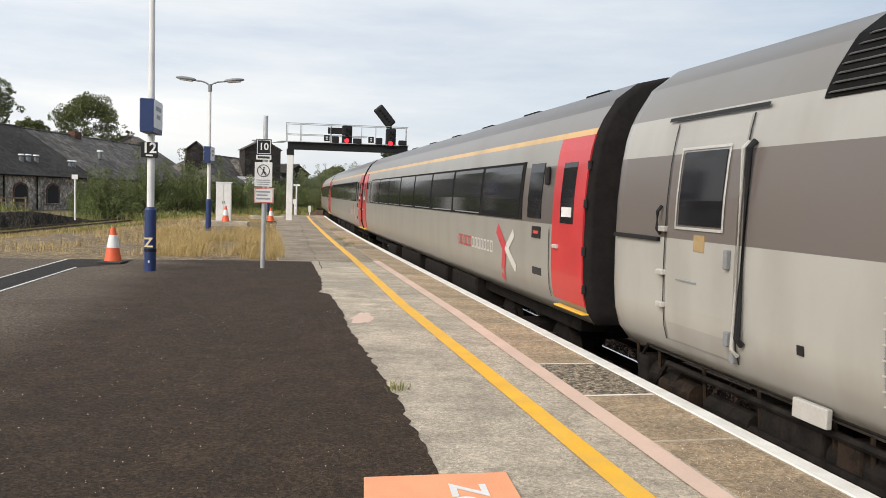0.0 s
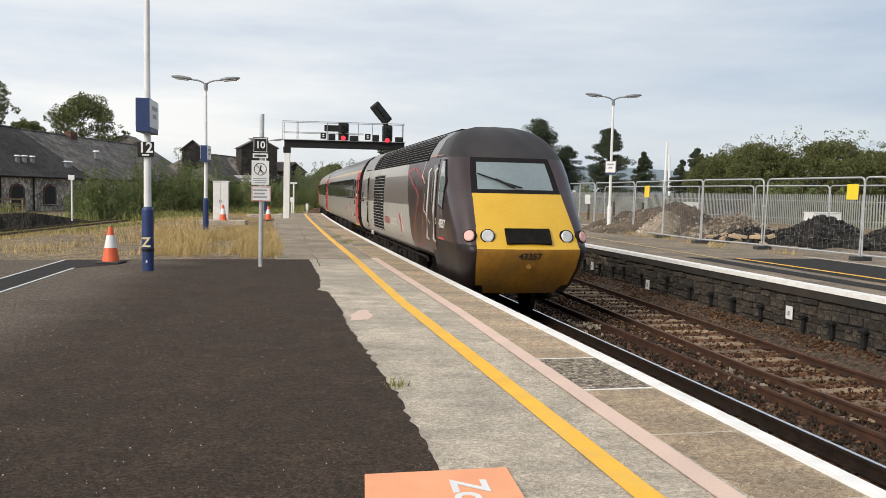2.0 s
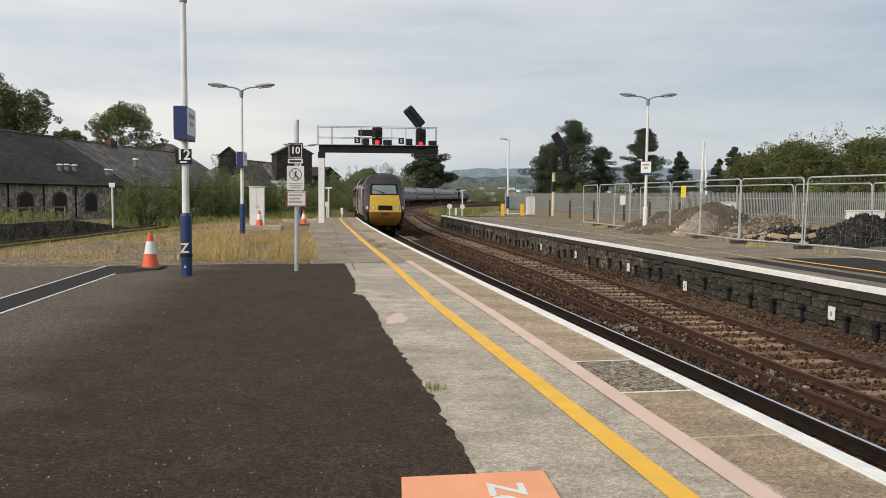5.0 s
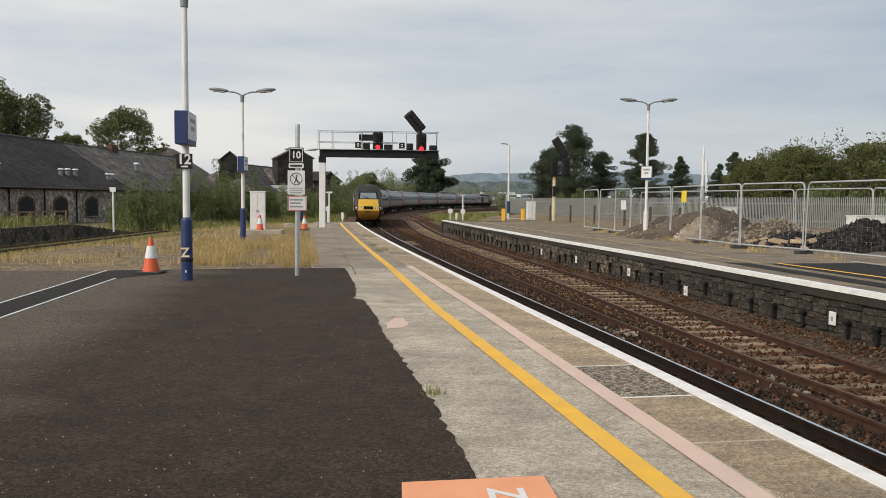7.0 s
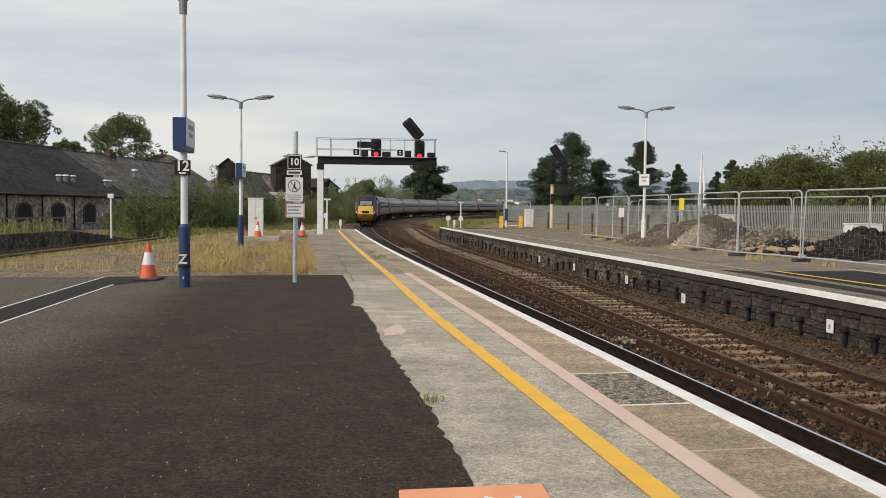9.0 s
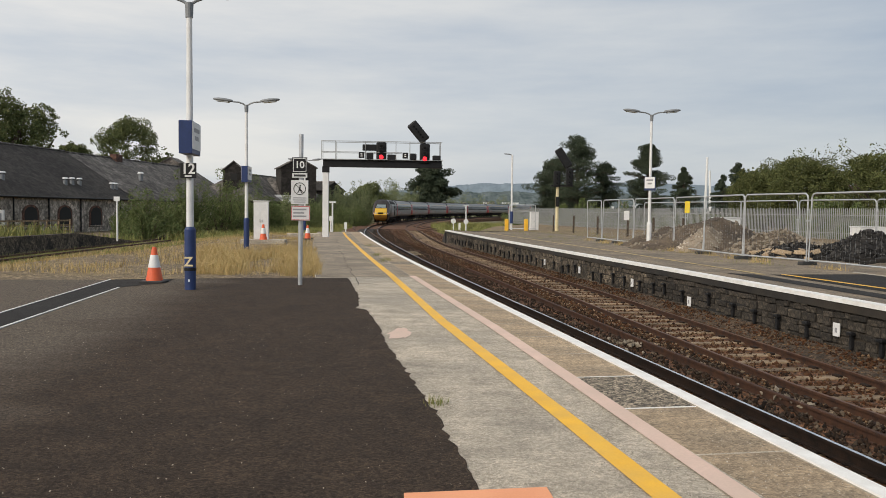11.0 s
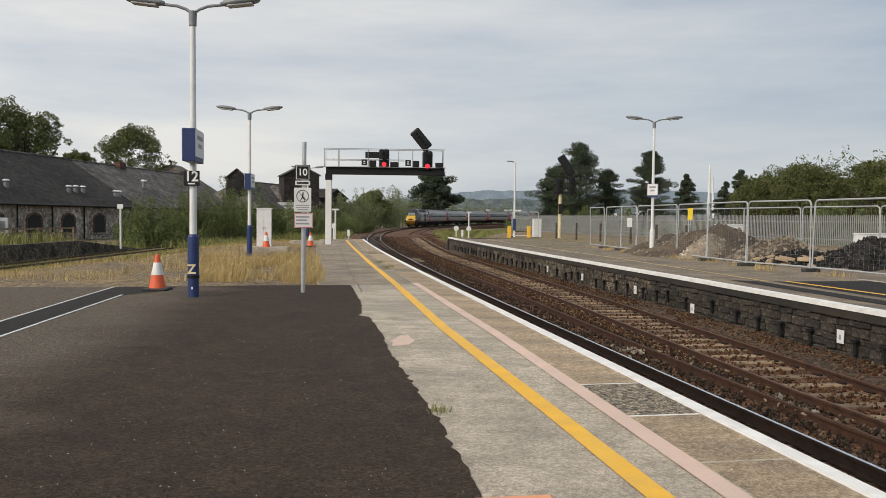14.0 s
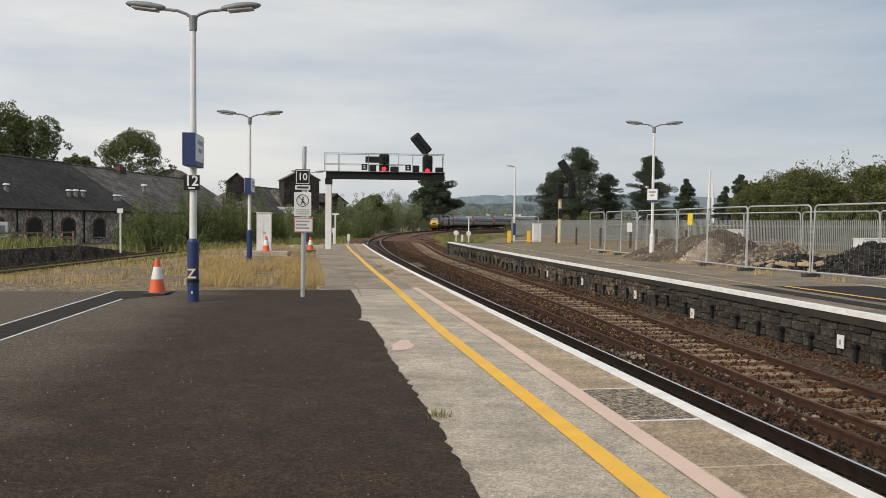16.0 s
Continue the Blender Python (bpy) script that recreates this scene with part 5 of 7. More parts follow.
def cone(x, y, h, label):
    t = thing("traffic_cone", pose(x, y, 0.008), label, "traffic cone", "traffic cones")
    bm = B()
    box(bm, (0, 0, 0.025), (0.50 * h / 0.78, 0.50 * h / 0.78, 0.05), bevel=0.02)
    part("base", bm, M_RUBBER, t, "black square base")
    r0, r1 = 0.19 * h / 0.78, 0.045 * h / 0.78
    rr = lambda u: r0 + (r1 - r0) * u
    for u0, u1, m, nm in ((0.05, 0.43, M_CONE, "lower_band"), (0.43, 0.78, M_WHITE, "white_sleeve"), (0.78, 1.0, M_CONE, "tip")):
        bm = B()
        tube(bm, (0, 0, u0 * h), (0, 0, u1 * h), rr(u0) + (0.004 if m is M_WHITE else 0), rr(u1) + (0.004 if m is M_WHITE else 0), 24)
        part(nm, bm, m, t)
    return t


cone(-6.44, 18.0, 0.80, "orange traffic cone with a white sleeve on the tarmac")
c2 = cone(-8.86, 40.4, 0.80, "orange traffic cone beside the pale cabinet")
c2.matrix_basis = pose(-8.7, 39.3, 0.13)
# far cone behind the sign post
cone(-10.2, 56.5, 0.8, "orange traffic cone standing far along the path").matrix_basis = pose(-7.5, 45.2, 0.0)


def notice_post():
    t = thing("sign_post", pose(-3.12, 17.8, 0), "grey steel post with platform number and notices", "sign post")
    bm = B()
    tube(bm, (0, 0, 0), (0.02, 0, 3.35), 0.05, 0.05, 14)
    part("pole", bm, M_GALV, t)
    bm = B()
    box(bm, (0.0, -0.07, 2.67), (0.33, 0.02, 0.34), bevel=0.006)
    n = part("number_plate", bm, M_BLACK, t, "black plate with white border")
    for x0, z0, w, h in ((0, 0.145, 0.29, 0.012), (0, -0.145, 0.29, 0.012), (0.14, 0, 0.012, 0.29), (-0.14, 0, 0.012, 0.29)):
        bm = B()
        box(bm, (x0, -0.082, 2.67 + z0), (w, 0.004, h))
        part("border_bar", bm, M_WHITE, n)
    text_mesh("numeral", "10", 0.21, M_WHITE, n, pose(0, -0.084, 2.67, 90, 0, 0))
    bm = B()
    box(bm, (0.0, -0.07, 2.44), (0.33, 0.02, 0.1), bevel=0.004)
    n = part("small_plate", bm, M_WHITE, t)
    bm = B()
    box(bm, (0.0, -0.082, 2.44), (0.26, 0.004, 0.045))
    part("letter_bar", bm, M_INK, n)
    bm = B()
    box(bm, (0.0, -0.07, 2.07), (0.38, 0.02, 0.53), bevel=0.006)
    n = part("pictogram_sign", bm, M_WHITE, t, "white sign with a round black symbol")
    bm = B()
    pipe(bm, [(0.13 * math.cos(k * math.pi / 12), -0.084, 2.15 + 0.13 * math.sin(k * math.pi / 12)) for k in range(25)], 0.008, 6)
    part("ring", bm, M_INK, n)
    bm = B()
    pipe(bm, [(-0.09, -0.084, 2.24), (0.09, -0.084, 2.06)], 0.007, 6)
    part("slash", bm, M_INK, n)
    bm = B()
    box(bm, (0.0, -0.084, 2.15), (0.03, 0.005, 0.09), Matrix.Rotation(0.2, 4, 'Y'))
    box(bm, (-0.025, -0.084, 2.09), (0.018, 0.005, 0.09), Matrix.Rotation(0.5, 4, 'Y'))
    box(bm, (0.03, -0.084, 2.09), (0.018, 0.005, 0.09), Matrix.Rotation(-0.5, 4, 'Y'))
    box(bm, (0.012, -0.084, 2.215), (0.03, 0.005, 0.03))
    part("symbol", bm, M_INK, n)
    for k in range(3):
        bm = B()
        box(bm, (0, -0.082, 1.945 - k * 0.045), (0.30 - 0.05 * (k == 2), 0.004, 0.018))
        part("letter_bar", bm, M_GREYPRINT, n)
    bm = B()
    box(bm, (0.02, -0.07, 1.61), (0.42, 0.02, 0.33), bevel=0.006)
    n = part("notice", bm, M_WHITE, t, "white notice edged in red")
    for x0, z0, w, h in ((0, 0.15, 0.4, 0.014), (0, -0.15, 0.4, 0.014), (0.195, 0, 0.014, 0.3), (-0.195, 0, 0.014, 0.3)):
        bm = B()
        box(bm, (0.02 + x0, -0.082, 1.61 + z0), (w, 0.004, h))
        part("border_bar", bm, M_REDPRINT, n)
    for k in range(3):
        bm = B()
        box(bm, (0.0 - 0.02 * (k == 1), -0.082, 1.69 - k * 0.075), (0.3 - 0.06 * (k == 1), 0.004, 0.035))
        part("letter_bar", bm, M_GREYPRINT, n)


notice_post()


def cabinet(x, y, w, d, h, base, label, mat=None):
    t = thing("equipment_cabinet", pose(x, y, base, 0, 0, 8), label, "cabinet")
    bm = B()
    box(bm, (0, 0, h / 2), (w, d, h), bevel=0.02)
    part("body", bm, mat or M_WHITE, t)
    for sx in (-1, 1):
        bm = B()
        box(bm, (sx * w / 4, -d / 2 - 0.008, h / 2 - 0.02), (w / 2 - 0.02, 0.02, h - 0.14), bevel=0.006)
        dr = part("door", bm, mat or M_WHITE, t)
        bm = B()
        box(bm, (sx * 0.05, -d / 2 - 0.03, h * 0.5), (0.025, 0.03, 0.12), bevel=0.005)
        part("handle", bm, M_LAMP_GREY, dr)
    bm = B()
    box(bm, (0, 0, h + 0.02), (w + 0.06, d + 0.06, 0.05), bevel=0.015)
    part("top", bm, mat or M_WHITE, t)
    return t


def plinth(x, y, w, d, h, label):
    bm = B()
    box(bm, (0, 0, h / 2), (w, d, h + 0.1), bevel=0.015)
    ob = part("concrete_plinth", bm, M_CONCRETE, None, m=pose(x, y, 0, 0, 0, 6))
    tagged(ob, label, "plinth")


plinth(-8.75, 39.6, 2.15, 1.2, 0.13, "low pale concrete plinth in dry grass")
plinth(-8.6, 50.5, 2.1, 0.8, 0.12, "low pale concrete slab beside the path")
cabinet(-8.95, 40.0, 0.72, 0.5, 1.9, 0.15, "tall pale grey equipment cabinet on a concrete plinth")
cabinet(8.66, 74.0, 0.75, 0.5, 1.65, 0.0, "white equipment cabinet on the opposite side")


# ---- signal gantry ----
def signal_head(parent, x, z, lit, h=1.1, face=-1):
    bm = B()
    box(bm, (x, -0.30, z), (0.62, 0.16, h * 1.08), bevel=0.09)
    box(bm, (x, -0.12, z), (0.42, 0.28, h * 0.8), bevel=0.03)
    hd = part("signal_head", bm, M_BLACK, parent, "black signal head")
    for k, dz in enumerate((0.30, 0.02, -0.30)):
        bm = B()
        tube(bm, (x, -0.36, z + dz * h), (x, -0.54, z + dz * h + 0.01), 0.12, 0.125, 16)
        part("hood", bm, M_BLACK, hd)
        bm = B()
        tube(bm, (x, -0.535, z + dz * h), (x, -0.55, z + dz * h), 0.135 if (lit and k == 2) else 0.085, 0.12 if (lit and k == 2) else 0.08, 16)
        part("lens", bm, M_RED_GLOW if (lit and k == 2) else M_GRILLE, hd, "glowing red lens" if (lit and k == 2) else "")
    return hd


def gantry():
    t = thing("signal_gantry", pose(-7.01, 48.84, 0, 0, 0, 3), "white post gantry with dark walkway beam and red signals", "signal gantry")
    bm = B()
    box(bm, (0, 0, 1.98), (0.36, 0.36, 3.96), bevel=0.02)
    part("column", bm, M_WHITE, t, "white square steel column")
    bm = B()
    box(bm, (0.0, 0, 4.12), (0.42, 0.42, 0.36), bevel=0.02)
    part("bracket", bm, M_BLACK, t)
    bm = B()
    box(bm, (3.45, 0, 4.5), (7.2, 0.5, 0.44), bevel=0.02)
    part("beam", bm, M_BLACK, t, "dark steel cantilever beam")
    bm = B()
    box(bm, (3.45, 0, 4.74), (7.3, 0.9, 0.04))
    part("walkway", bm, M_GALV, t)
    for yy in (-0.44, 0.44):
        for z, x1 in ((5.18, 4.6), (5.83, 7.05)):
            bm = B()
            tube(bm, (-0.25, yy, z), (x1, yy, z), 0.019, seg=8)
            part("guard_rail", bm, M_PALISADE, t)
        for x in (-0.22, 0.62, 2.4, 4.25, 5.1, 6.95):
            bm = B()
            tube(bm, (x, yy, 4.72), (x, yy, 5.84), 0.019, seg=8)
            part("rail_post", bm, M_PALISADE, t)
    signal_head(t, 3.37, 5.22, True)
    hd = signal_head(t, 6.0, 5.15, True)
    # side board, route indicator and small plates
    bm = B()
    box(bm, (2.65, -0.25, 5.47), (0.85, 0.08, 0.38), bevel=0.02)
    part("back_board", bm, M_BLACK, t)
    bm = B()
    box(bm, (5.60, -0.3, 6.45), (0.66, 0.2, 1.4), Matrix.Rotation(radians(-40), 4, 'Y'), bevel=0.10)
    ind = part("route_indicator", bm, M_BLACK, t, "black slanted route indicator arm")
    for k in range(5):
        bm = B()
        u = -0.42 + k * 0.21
        c = Matrix.Rotation(radians(-40), 4, 'Y') @ Vector((0, -0.1, u)) + Vector((5.60, -0.3, 6.45))
        tube(bm, c, c + Vector((0, -0.05, 0)), 0.06, 0.06, 12)
        part("lens", bm, M_GRILLE, ind)
    bm = B()
    tube(bm, (6.0, -0.25, 5.6), (5.95, -0.25, 6.1), 0.08)
    part("indicator_stem", bm, M_BLACK, t)
    for x in (2.18, 4.82):
        bm = B()
        box(bm, (x, -0.5, 5.0), (0.34, 0.05, 0.36), bevel=0.01)
        pl = part("plate", bm, M_BLACK, t)
        for k in (-1, 1):
            bm = B()
            box(bm, (x, -0.53, 5.0 + k * 0.06), (0.11, 0.004, 0.06))
            part("letter_bar", bm, M_WHITE, pl)
    for x, w, h in ((2.68, 0.42, 0.4), (3.98, 0.5, 0.32), (5.3, 0.4, 0.4), (6.72, 0.5, 0.3)):
        bm = B()
        box(bm, (x, -0.35, 4.74 + h / 2), (w, 0.3, h), bevel=0.05)
        part("junction_box", bm, M_BLACK, t)


gantry()


def small_post(x, y, h, label, sign=None, r=0.04, base=0.0, mat=None):
    t = thing("marker_post", pose(x, y, base), label, "post")
    bm = B()
    tube(bm, (0, 0, 0), (0, 0, h), r, r, 10)
    part("pole", bm, mat or M_WHITE, t)
    if sign:
        kind, w, hh = sign
        bm = B()
        if kind == "round":
            tube(bm, (0, -0.05, h - w / 2), (0, -0.08, h - w / 2), w / 2, w / 2, 20)
        else:
            box(bm, (0, -0.06, h - hh / 2), (w, 0.03, hh), bevel=0.006)
        part("sign", bm, M_WHITE, t)
    return t


small_post(-8.1, 60.0, 2.35, "slim white post with a small top sign", ("box", 0.5, 0.12), 0.06, -0.05)
small_post(-8.35, 61.0, 1.3, "white post with a round sign", ("round", 0.4, 0.4), 0.05, -0.1)
small_post(-7.4, 62.5, 1.1, "short pale marker post", ("box", 0.2, 0.5), 0.05, -0.4)
small_post(-12.0, 70.0, 6.2, "tall thin dark pole behind the notices", ("box", 0.35, 0.12), 0.07, -0.9, M_LAMP_GREY)
small_post(2.28, 71.5, 2.5, "white post with round disc near the ramp", ("box", 0.5, 0.08), 0.06, -0.25)
bm = B()
tube(bm, (2.28, 71.4, 0.75), (2.28, 71.36, 0.75), 0.22, 0.22, 20)
tagged(part("speed_disc", bm, M_WHITE), "round white disc fixed on a white post", "sign")
small_post(1.5, 93.0, 1.7, "white post with a round disc beside the track", ("round", 0.6, 0.6), 0.06, -0.9)
small_post(2.2, 92.0, 1.2, "short white marker beside the track", ("box", 0.25, 0.9), 0.06, -0.9)
small_post(-21.8, 54.0, 3.0, "slim white post by the old platform ramp", ("box", 0.4, 0.3), 0.06, -0.6)
t = small_post(6.54, 73.7, 6.9, "tall slim white lamp column with a short arm", None, 0.09)
bm = B()
pipe(bm, [(0, 0, 6.85), (-0.3, 0, 6.95), (-0.75, 0, 6.97)], 0.05)
part("lamp_arm", bm, M_LAMP_GREY, t)
bm = B()
tube(bm, (0, 0, 0.6), (0, 0, 1.7), 0.14, 0.14, 14)
part("sleeve", bm, M_BLUE, t)


def right_signal():
    t = thing("signal_post", pose(10.34, 71.0, 0), "cream signal post with dark signal heads seen from behind", "signal")
    bm = B()
    tube(bm, (0, 0, 0), (0, 0, 4.1), 0.14, 0.14, 14)
    part("pole", bm, M_CREAM, t)
    signal_head(t, 0.98, 4.75, False, 1.5)
    signal_head(t, -0.1, 4.6, False, 1.3)
    bm = B()
    box(bm, (0.45, -0.3, 6.45), (0.75, 0.2, 1.9), Matrix.Rotation(radians(-33), 4, 'Y'), bevel=0.10)
    part("route_indicator", bm, M_BLACK, t)
    bm = B()
    box(bm, (0.4, 0, 4.0), (2.0, 0.4, 0.12))
    part("bracket", bm, M_BLACK, t)
    bm = B()
    box(bm, (0, -0.18, 2.6), (0.3, 0.1, 0.9), bevel=0.01)
    part("plate", bm, M_BLACK, t)


right_signal()
for x, y, h in ((5.75, 69.5, 1.05), (7.6, 71.0, 1.05)):
    bm = B()
    box(bm, (0, 0, h / 2), (0.32, 0.32, h), bevel=0.04)
    tagged(part("grit_bin", bm, M_YELLOW_LINE, None, m=pose(x, y, 0)), "yellow painted box post on the platform end", "bollard")


# ---- old platform, siding and goods sheds beyond the yard ----
def old_platform():
    bm = B()
    pts = [(-23.2, 8), (-23.2, 51), (-22.6, 60), (-31, 60), (-31, 8)]
    top = [bm.verts.new((x, y, 0.0 if y < 55 else -0.88)) for x, y in pts]
    bot = [bm.verts.new((x, y, -1.2)) for x, y in pts]
    bm.faces.new((top[0], top[1], top[4])), bm.faces.new((top[1], top[3], top[4])), bm.faces.new((top[1], top[2], top[3]))
    for k in range(5):
        bm.faces.new((top[k], top[(k + 1) % 5], bot[(k + 1) % 5], bot[k]))
    bmesh.ops.recalc_face_normals(bm, faces=bm.faces)
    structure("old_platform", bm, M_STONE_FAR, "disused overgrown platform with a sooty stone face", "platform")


old_platform()
for x in (-22.0, -20.5):
    th = thing("rail", pose(0, 0, 0), "rusty rail of the old siding", "rail", "siding rails", "structure")
    bm = B()
    pipe(bm, [(x, 10, -0.86), (x, 40, -0.86), (x - 0.4, 60, -0.86), (x - 1.6, 80, -0.86), (x - 3.5, 105, -0.86)], 0.06, 6)
    part("rail_web", bm, M_RAIL, th)


def shed(name, m, length, width, eaves, ridge, roof, wall, label, hip_far=False, arches=(), z0=-0.95):
    """A long building along its own y; facade on +x."""
    t = thing(name, m, label, "building")
    w2 = width / 2
    bm = B()
    box(bm, (-w2, length / 2, (z0 + eaves) / 2), (width, length, eaves - z0))
    if not hip_far:
        for y in (0.01, length - 0.01):
            bm.faces.new([bm.verts.new(c) for c in ((0, y, eaves), (-width, y, eaves), (-w2, y, ridge))])
    part("wall", bm, wall, t)
    o = 0.45
    rl = length - (w2 if hip_far else -0.2)
    for sx in (1, -1):
        bm = B()
        x_e = o if sx > 0 else -width - o
        q = [(x_e, -0.3, eaves - 0.15), (x_e, length + (o if hip_far else 0.2), eaves - 0.15), (-w2, rl, ridge), (-w2, -0.3, ridge)]
        vs = [bm.verts.new(c) for c in q] + [bm.verts.new((c[0], c[1], c[2] - 0.18)) for c in q]
        for f in ((0, 1, 2, 3), (7, 6, 5, 4), (0, 4, 5, 1), (1, 5, 6, 2), (2, 6, 7, 3), (3, 7, 4, 0)):
            bm.faces.new([vs[k] for k in f])
        bmesh.ops.recalc_face_normals(bm, faces=bm.faces)
        part("roof", bm, roof, t)
    if hip_far:
        bm = B()
        q = [(o, length + o, eaves - 0.15), (-width - o, length + o, eaves - 0.15), (-w2, rl, ridge)]
        vs = [bm.verts.new(c) for c in q] + [bm.verts.new((c[0], c[1] - 0.1, c[2] - 0.18)) for c in q]
        for f in ((0, 1, 2), (5, 4, 3), (0, 3, 4, 1), (1, 4, 5, 2), (2, 5, 3, 0)):
            bm.faces.new([vs[k] for k in f])
        bmesh.ops.recalc_face_normals(bm, faces=bm.faces)
        part("hip_roof", bm, roof, t)
    bm = B()
    tube(bm, (-w2, -0.3, ridge + 0.04), (-w2, rl, ridge + 0.04), 0.12, seg=8)
    part("ridge", bm, M_SLATE_LIGHT, t)
    bm = B()
    tube(bm, (o + 0.06, -0.3, eaves - 0.2), (o + 0.06, length, eaves - 0.2), 0.08, seg=8)
    part("gutter", bm, M_BLACK, t)
    for y, w, h in arches:
        win = new("window")
        win.parent = t
        win.matrix_basis = pose(0.03, y, 0)
        n = 10
        for nm, ex, mat, dx in (("surround", 0.32, M_BRICK, 0.02), ("opening", 0.0, M_DARK_OPENING, 0.05)):
            bm = B()
            pts = [(-w / 2 - ex, z0 + 0.5), (w / 2 + ex, z0 + 0.5)] + [((w / 2 + ex) * math.cos(a), h - w / 2 + (w / 2 + ex) * 0.62 * math.sin(a)) for a in [k * math.pi / n for k in range(n + 1)]]
            f = bm.faces.new([bm.verts.new((dx, a, b)) for a, b in pts])
            r = bmesh.ops.extrude_face_region(bm, geom=[f])
            for v in r["geom"]:
                if isinstance(v, bmesh.types.BMVert):
                    v.co.x -= 0.2
            bmesh.ops.recalc_face_normals(bm, faces=bm.faces)
            part(nm, bm, mat, win)
        bm = B()
        box(bm, (0.1, 0, z0 + 0.62), (0.16, w + 0.5, 0.14))
        part("sill", bm, M_RUBBLE_WALL, win)
    return t


FAC = math.atan2(-4.0, 34.0)
s1 = shed("goods_shed", Matrix.Translation((-41.4, 50, 0)) @ Matrix.Rotation(FAC, 4, 'Z'), 44.4, 17, 2.75, 8.2, M_SLATE, M_RUBBLE_WALL,
          "long stone goods shed with a dark slate roof", False, [(y, 1.9, 2.0) for y in (15.0, 20.0, 25.3, 30.8, 36.5)])
for y, u in ((24.3, 0.27), (20.4, 0.27), (33.9, 0.24), (35.3, 0.25), (36.7, 0.25), (42.6, 0.20), (43.4, 0.20)):
    bm = B()
    x, z = -u * 8.5 + 0.2, 2.65 + u * 5.5
    tube(bm, (x, y, z - 0.1), (x, y, z + 0.45), 0.22, 0.22, 12)
    tube(bm, (x, y, z + 0.45), (x, y, z + 0.62), 0.10, 0.10, 8)
    vent = part("roof_ventilator", bm, M_LAMP_GREY, s1)
    bm = B()
    tube(bm, (x, y, z + 0.62), (x, y, z + 0.76), 0.34, 0.22, 12)
    part("cap", bm, M_WHITE, vent)
for y in (14, 22.7, 28.0, 33.5, 41.5):
    bm = B()
    tube(bm, (0.12, y, -0.9), (0.12, y, 2.6), 0.07, seg=8)
    part("downpipe", bm, M_BLACK, s1)
s2 = shed("goods_shed", Matrix.Translation((-36.1, 94.9, 0)) @ Matrix.Rotation(FAC, 4, 'Z'), 34, 17, 2.72, 8.1, M_SLATE_LIGHT, M_RUBBLE_WALL,
          "long stone shed with a pale weathered slate roof")
for y, u in ((8.1, 0.44), (27.5, 0.8)):
    bm = B()
    x, z = -u * 8.5 + 0.2, 2.8 + u * 5.5
    tube(bm, (x, y, z - 0.1), (x, y, z + 0.75), 0.26, 0.26, 12)
    vent = part("roof_ventilator", bm, M_LAMP_GREY, s2)
    bm = B()
    tube(bm, (x, y, z + 0.8), (x, y, z + 1.0), 0.42, 0.28, 12)
    part("cap", bm, M_WHITE, vent)
bm = B()
box(bm, (-8.2, 10.6, 7.9), (0.9, 1.6, 1.5), bevel=0.05)
part("chimney", bm, M_BRICK, s2)
s3 = shed("warehouse", Matrix.Translation((-28.6, 122, 0)) @ Matrix.Rotation(-0.21, 4, 'Z') @ pose(-11, 32, 0, 0, 0, 180), 32, 11, 3.1, 7.3, M_SLATE_LIGHT, M_SLATE,
          "grey warehouse with a hipped slate roof beyond the bushes", True)


def tower(x, y, w, d, h, rise, label, turn=0, wall=None):
    t = thing("hoist_tower", pose(x, y, 0, 0, 0, turn), label, "building")
    bm = B()
    box(bm, (0, 0, h / 2 - 0.5), (w, d, h + 1))
    for sy in (-1, 1):
        bm.faces.new([bm.verts.new(c) for c in ((-w / 2, sy * d / 2, h), (w / 2, sy * d / 2, h), (0, sy * d / 2, h + rise))])
    part("wall", bm, wall or M_SLATE, t)
    for sx in (-1, 1):
        bm = B()
        q = [(sx * (w / 2 + 0.25), -d / 2 - 0.2, h - 0.15), (sx * (w / 2 + 0.25), d / 2 + 0.2, h - 0.15), (0, d / 2 + 0.2, h + rise + 0.05), (0, -d / 2 - 0.2, h + rise + 0.05)]
        vs = [bm.verts.new(c) for c in q] + [bm.verts.new((c[0], c[1], c[2] + 0.15)) for c in q]
        for f in ((0, 1, 2, 3), (7, 6, 5, 4), (0, 4, 5, 1), (1, 5, 6, 2), (2, 6, 7, 3), (3, 7, 4, 0)):
            bm.faces.new([vs[k] for k in f])
        bmesh.ops.recalc_face_normals(bm, faces=bm.faces)
        part("roof", bm, M_SLATE_LIGHT, t)
    bm = B()
    box(bm, (0, -d / 2 - 0.03, h - 1.0), (w * 0.3, 0.06, 1.0))
    part("window", bm, M_DARK_OPENING, t)


tower(-32.6, 127, 3.2, 5, 7.6, 1.3, "dark gabled hoist tower above the warehouse roof", 10)
tower(-24.6, 136, 5.8, 6, 8.6, 1.5, "dark gabled hoist tower beside the warehouse", 20)
tower(-44.6, 134, 3.2, 4, 8.9, 0.9, "small grey roof turret behind the shed ridge", 0, M_SLATE_LIGHT)
s4 = shed("warehouse", Matrix.Translation((-22.5, 133, 0)) @ Matrix.Rotation(radians(4), 4, 'Z') @ pose(-13, 30, 0, 0, 0, 180), 30, 13, 3.4, 7.2, M_SLATE_LIGHT, M_SLATE, "low dark warehouse with a hipped slate roof", True)
s5 = shed("warehouse", Matrix.Translation((-20.0, 165, 0)) @ Matrix.Rotation(radians(70), 4, 'Z'), 8, 9, 5.6, 7.2, M_SLATE, M_SLATE, "dark slate-hung end building beyond the sheds")
bm = B()
box(bm, (0, 0, 0), (3.3, 0.08, 1.4), bevel=0.02)
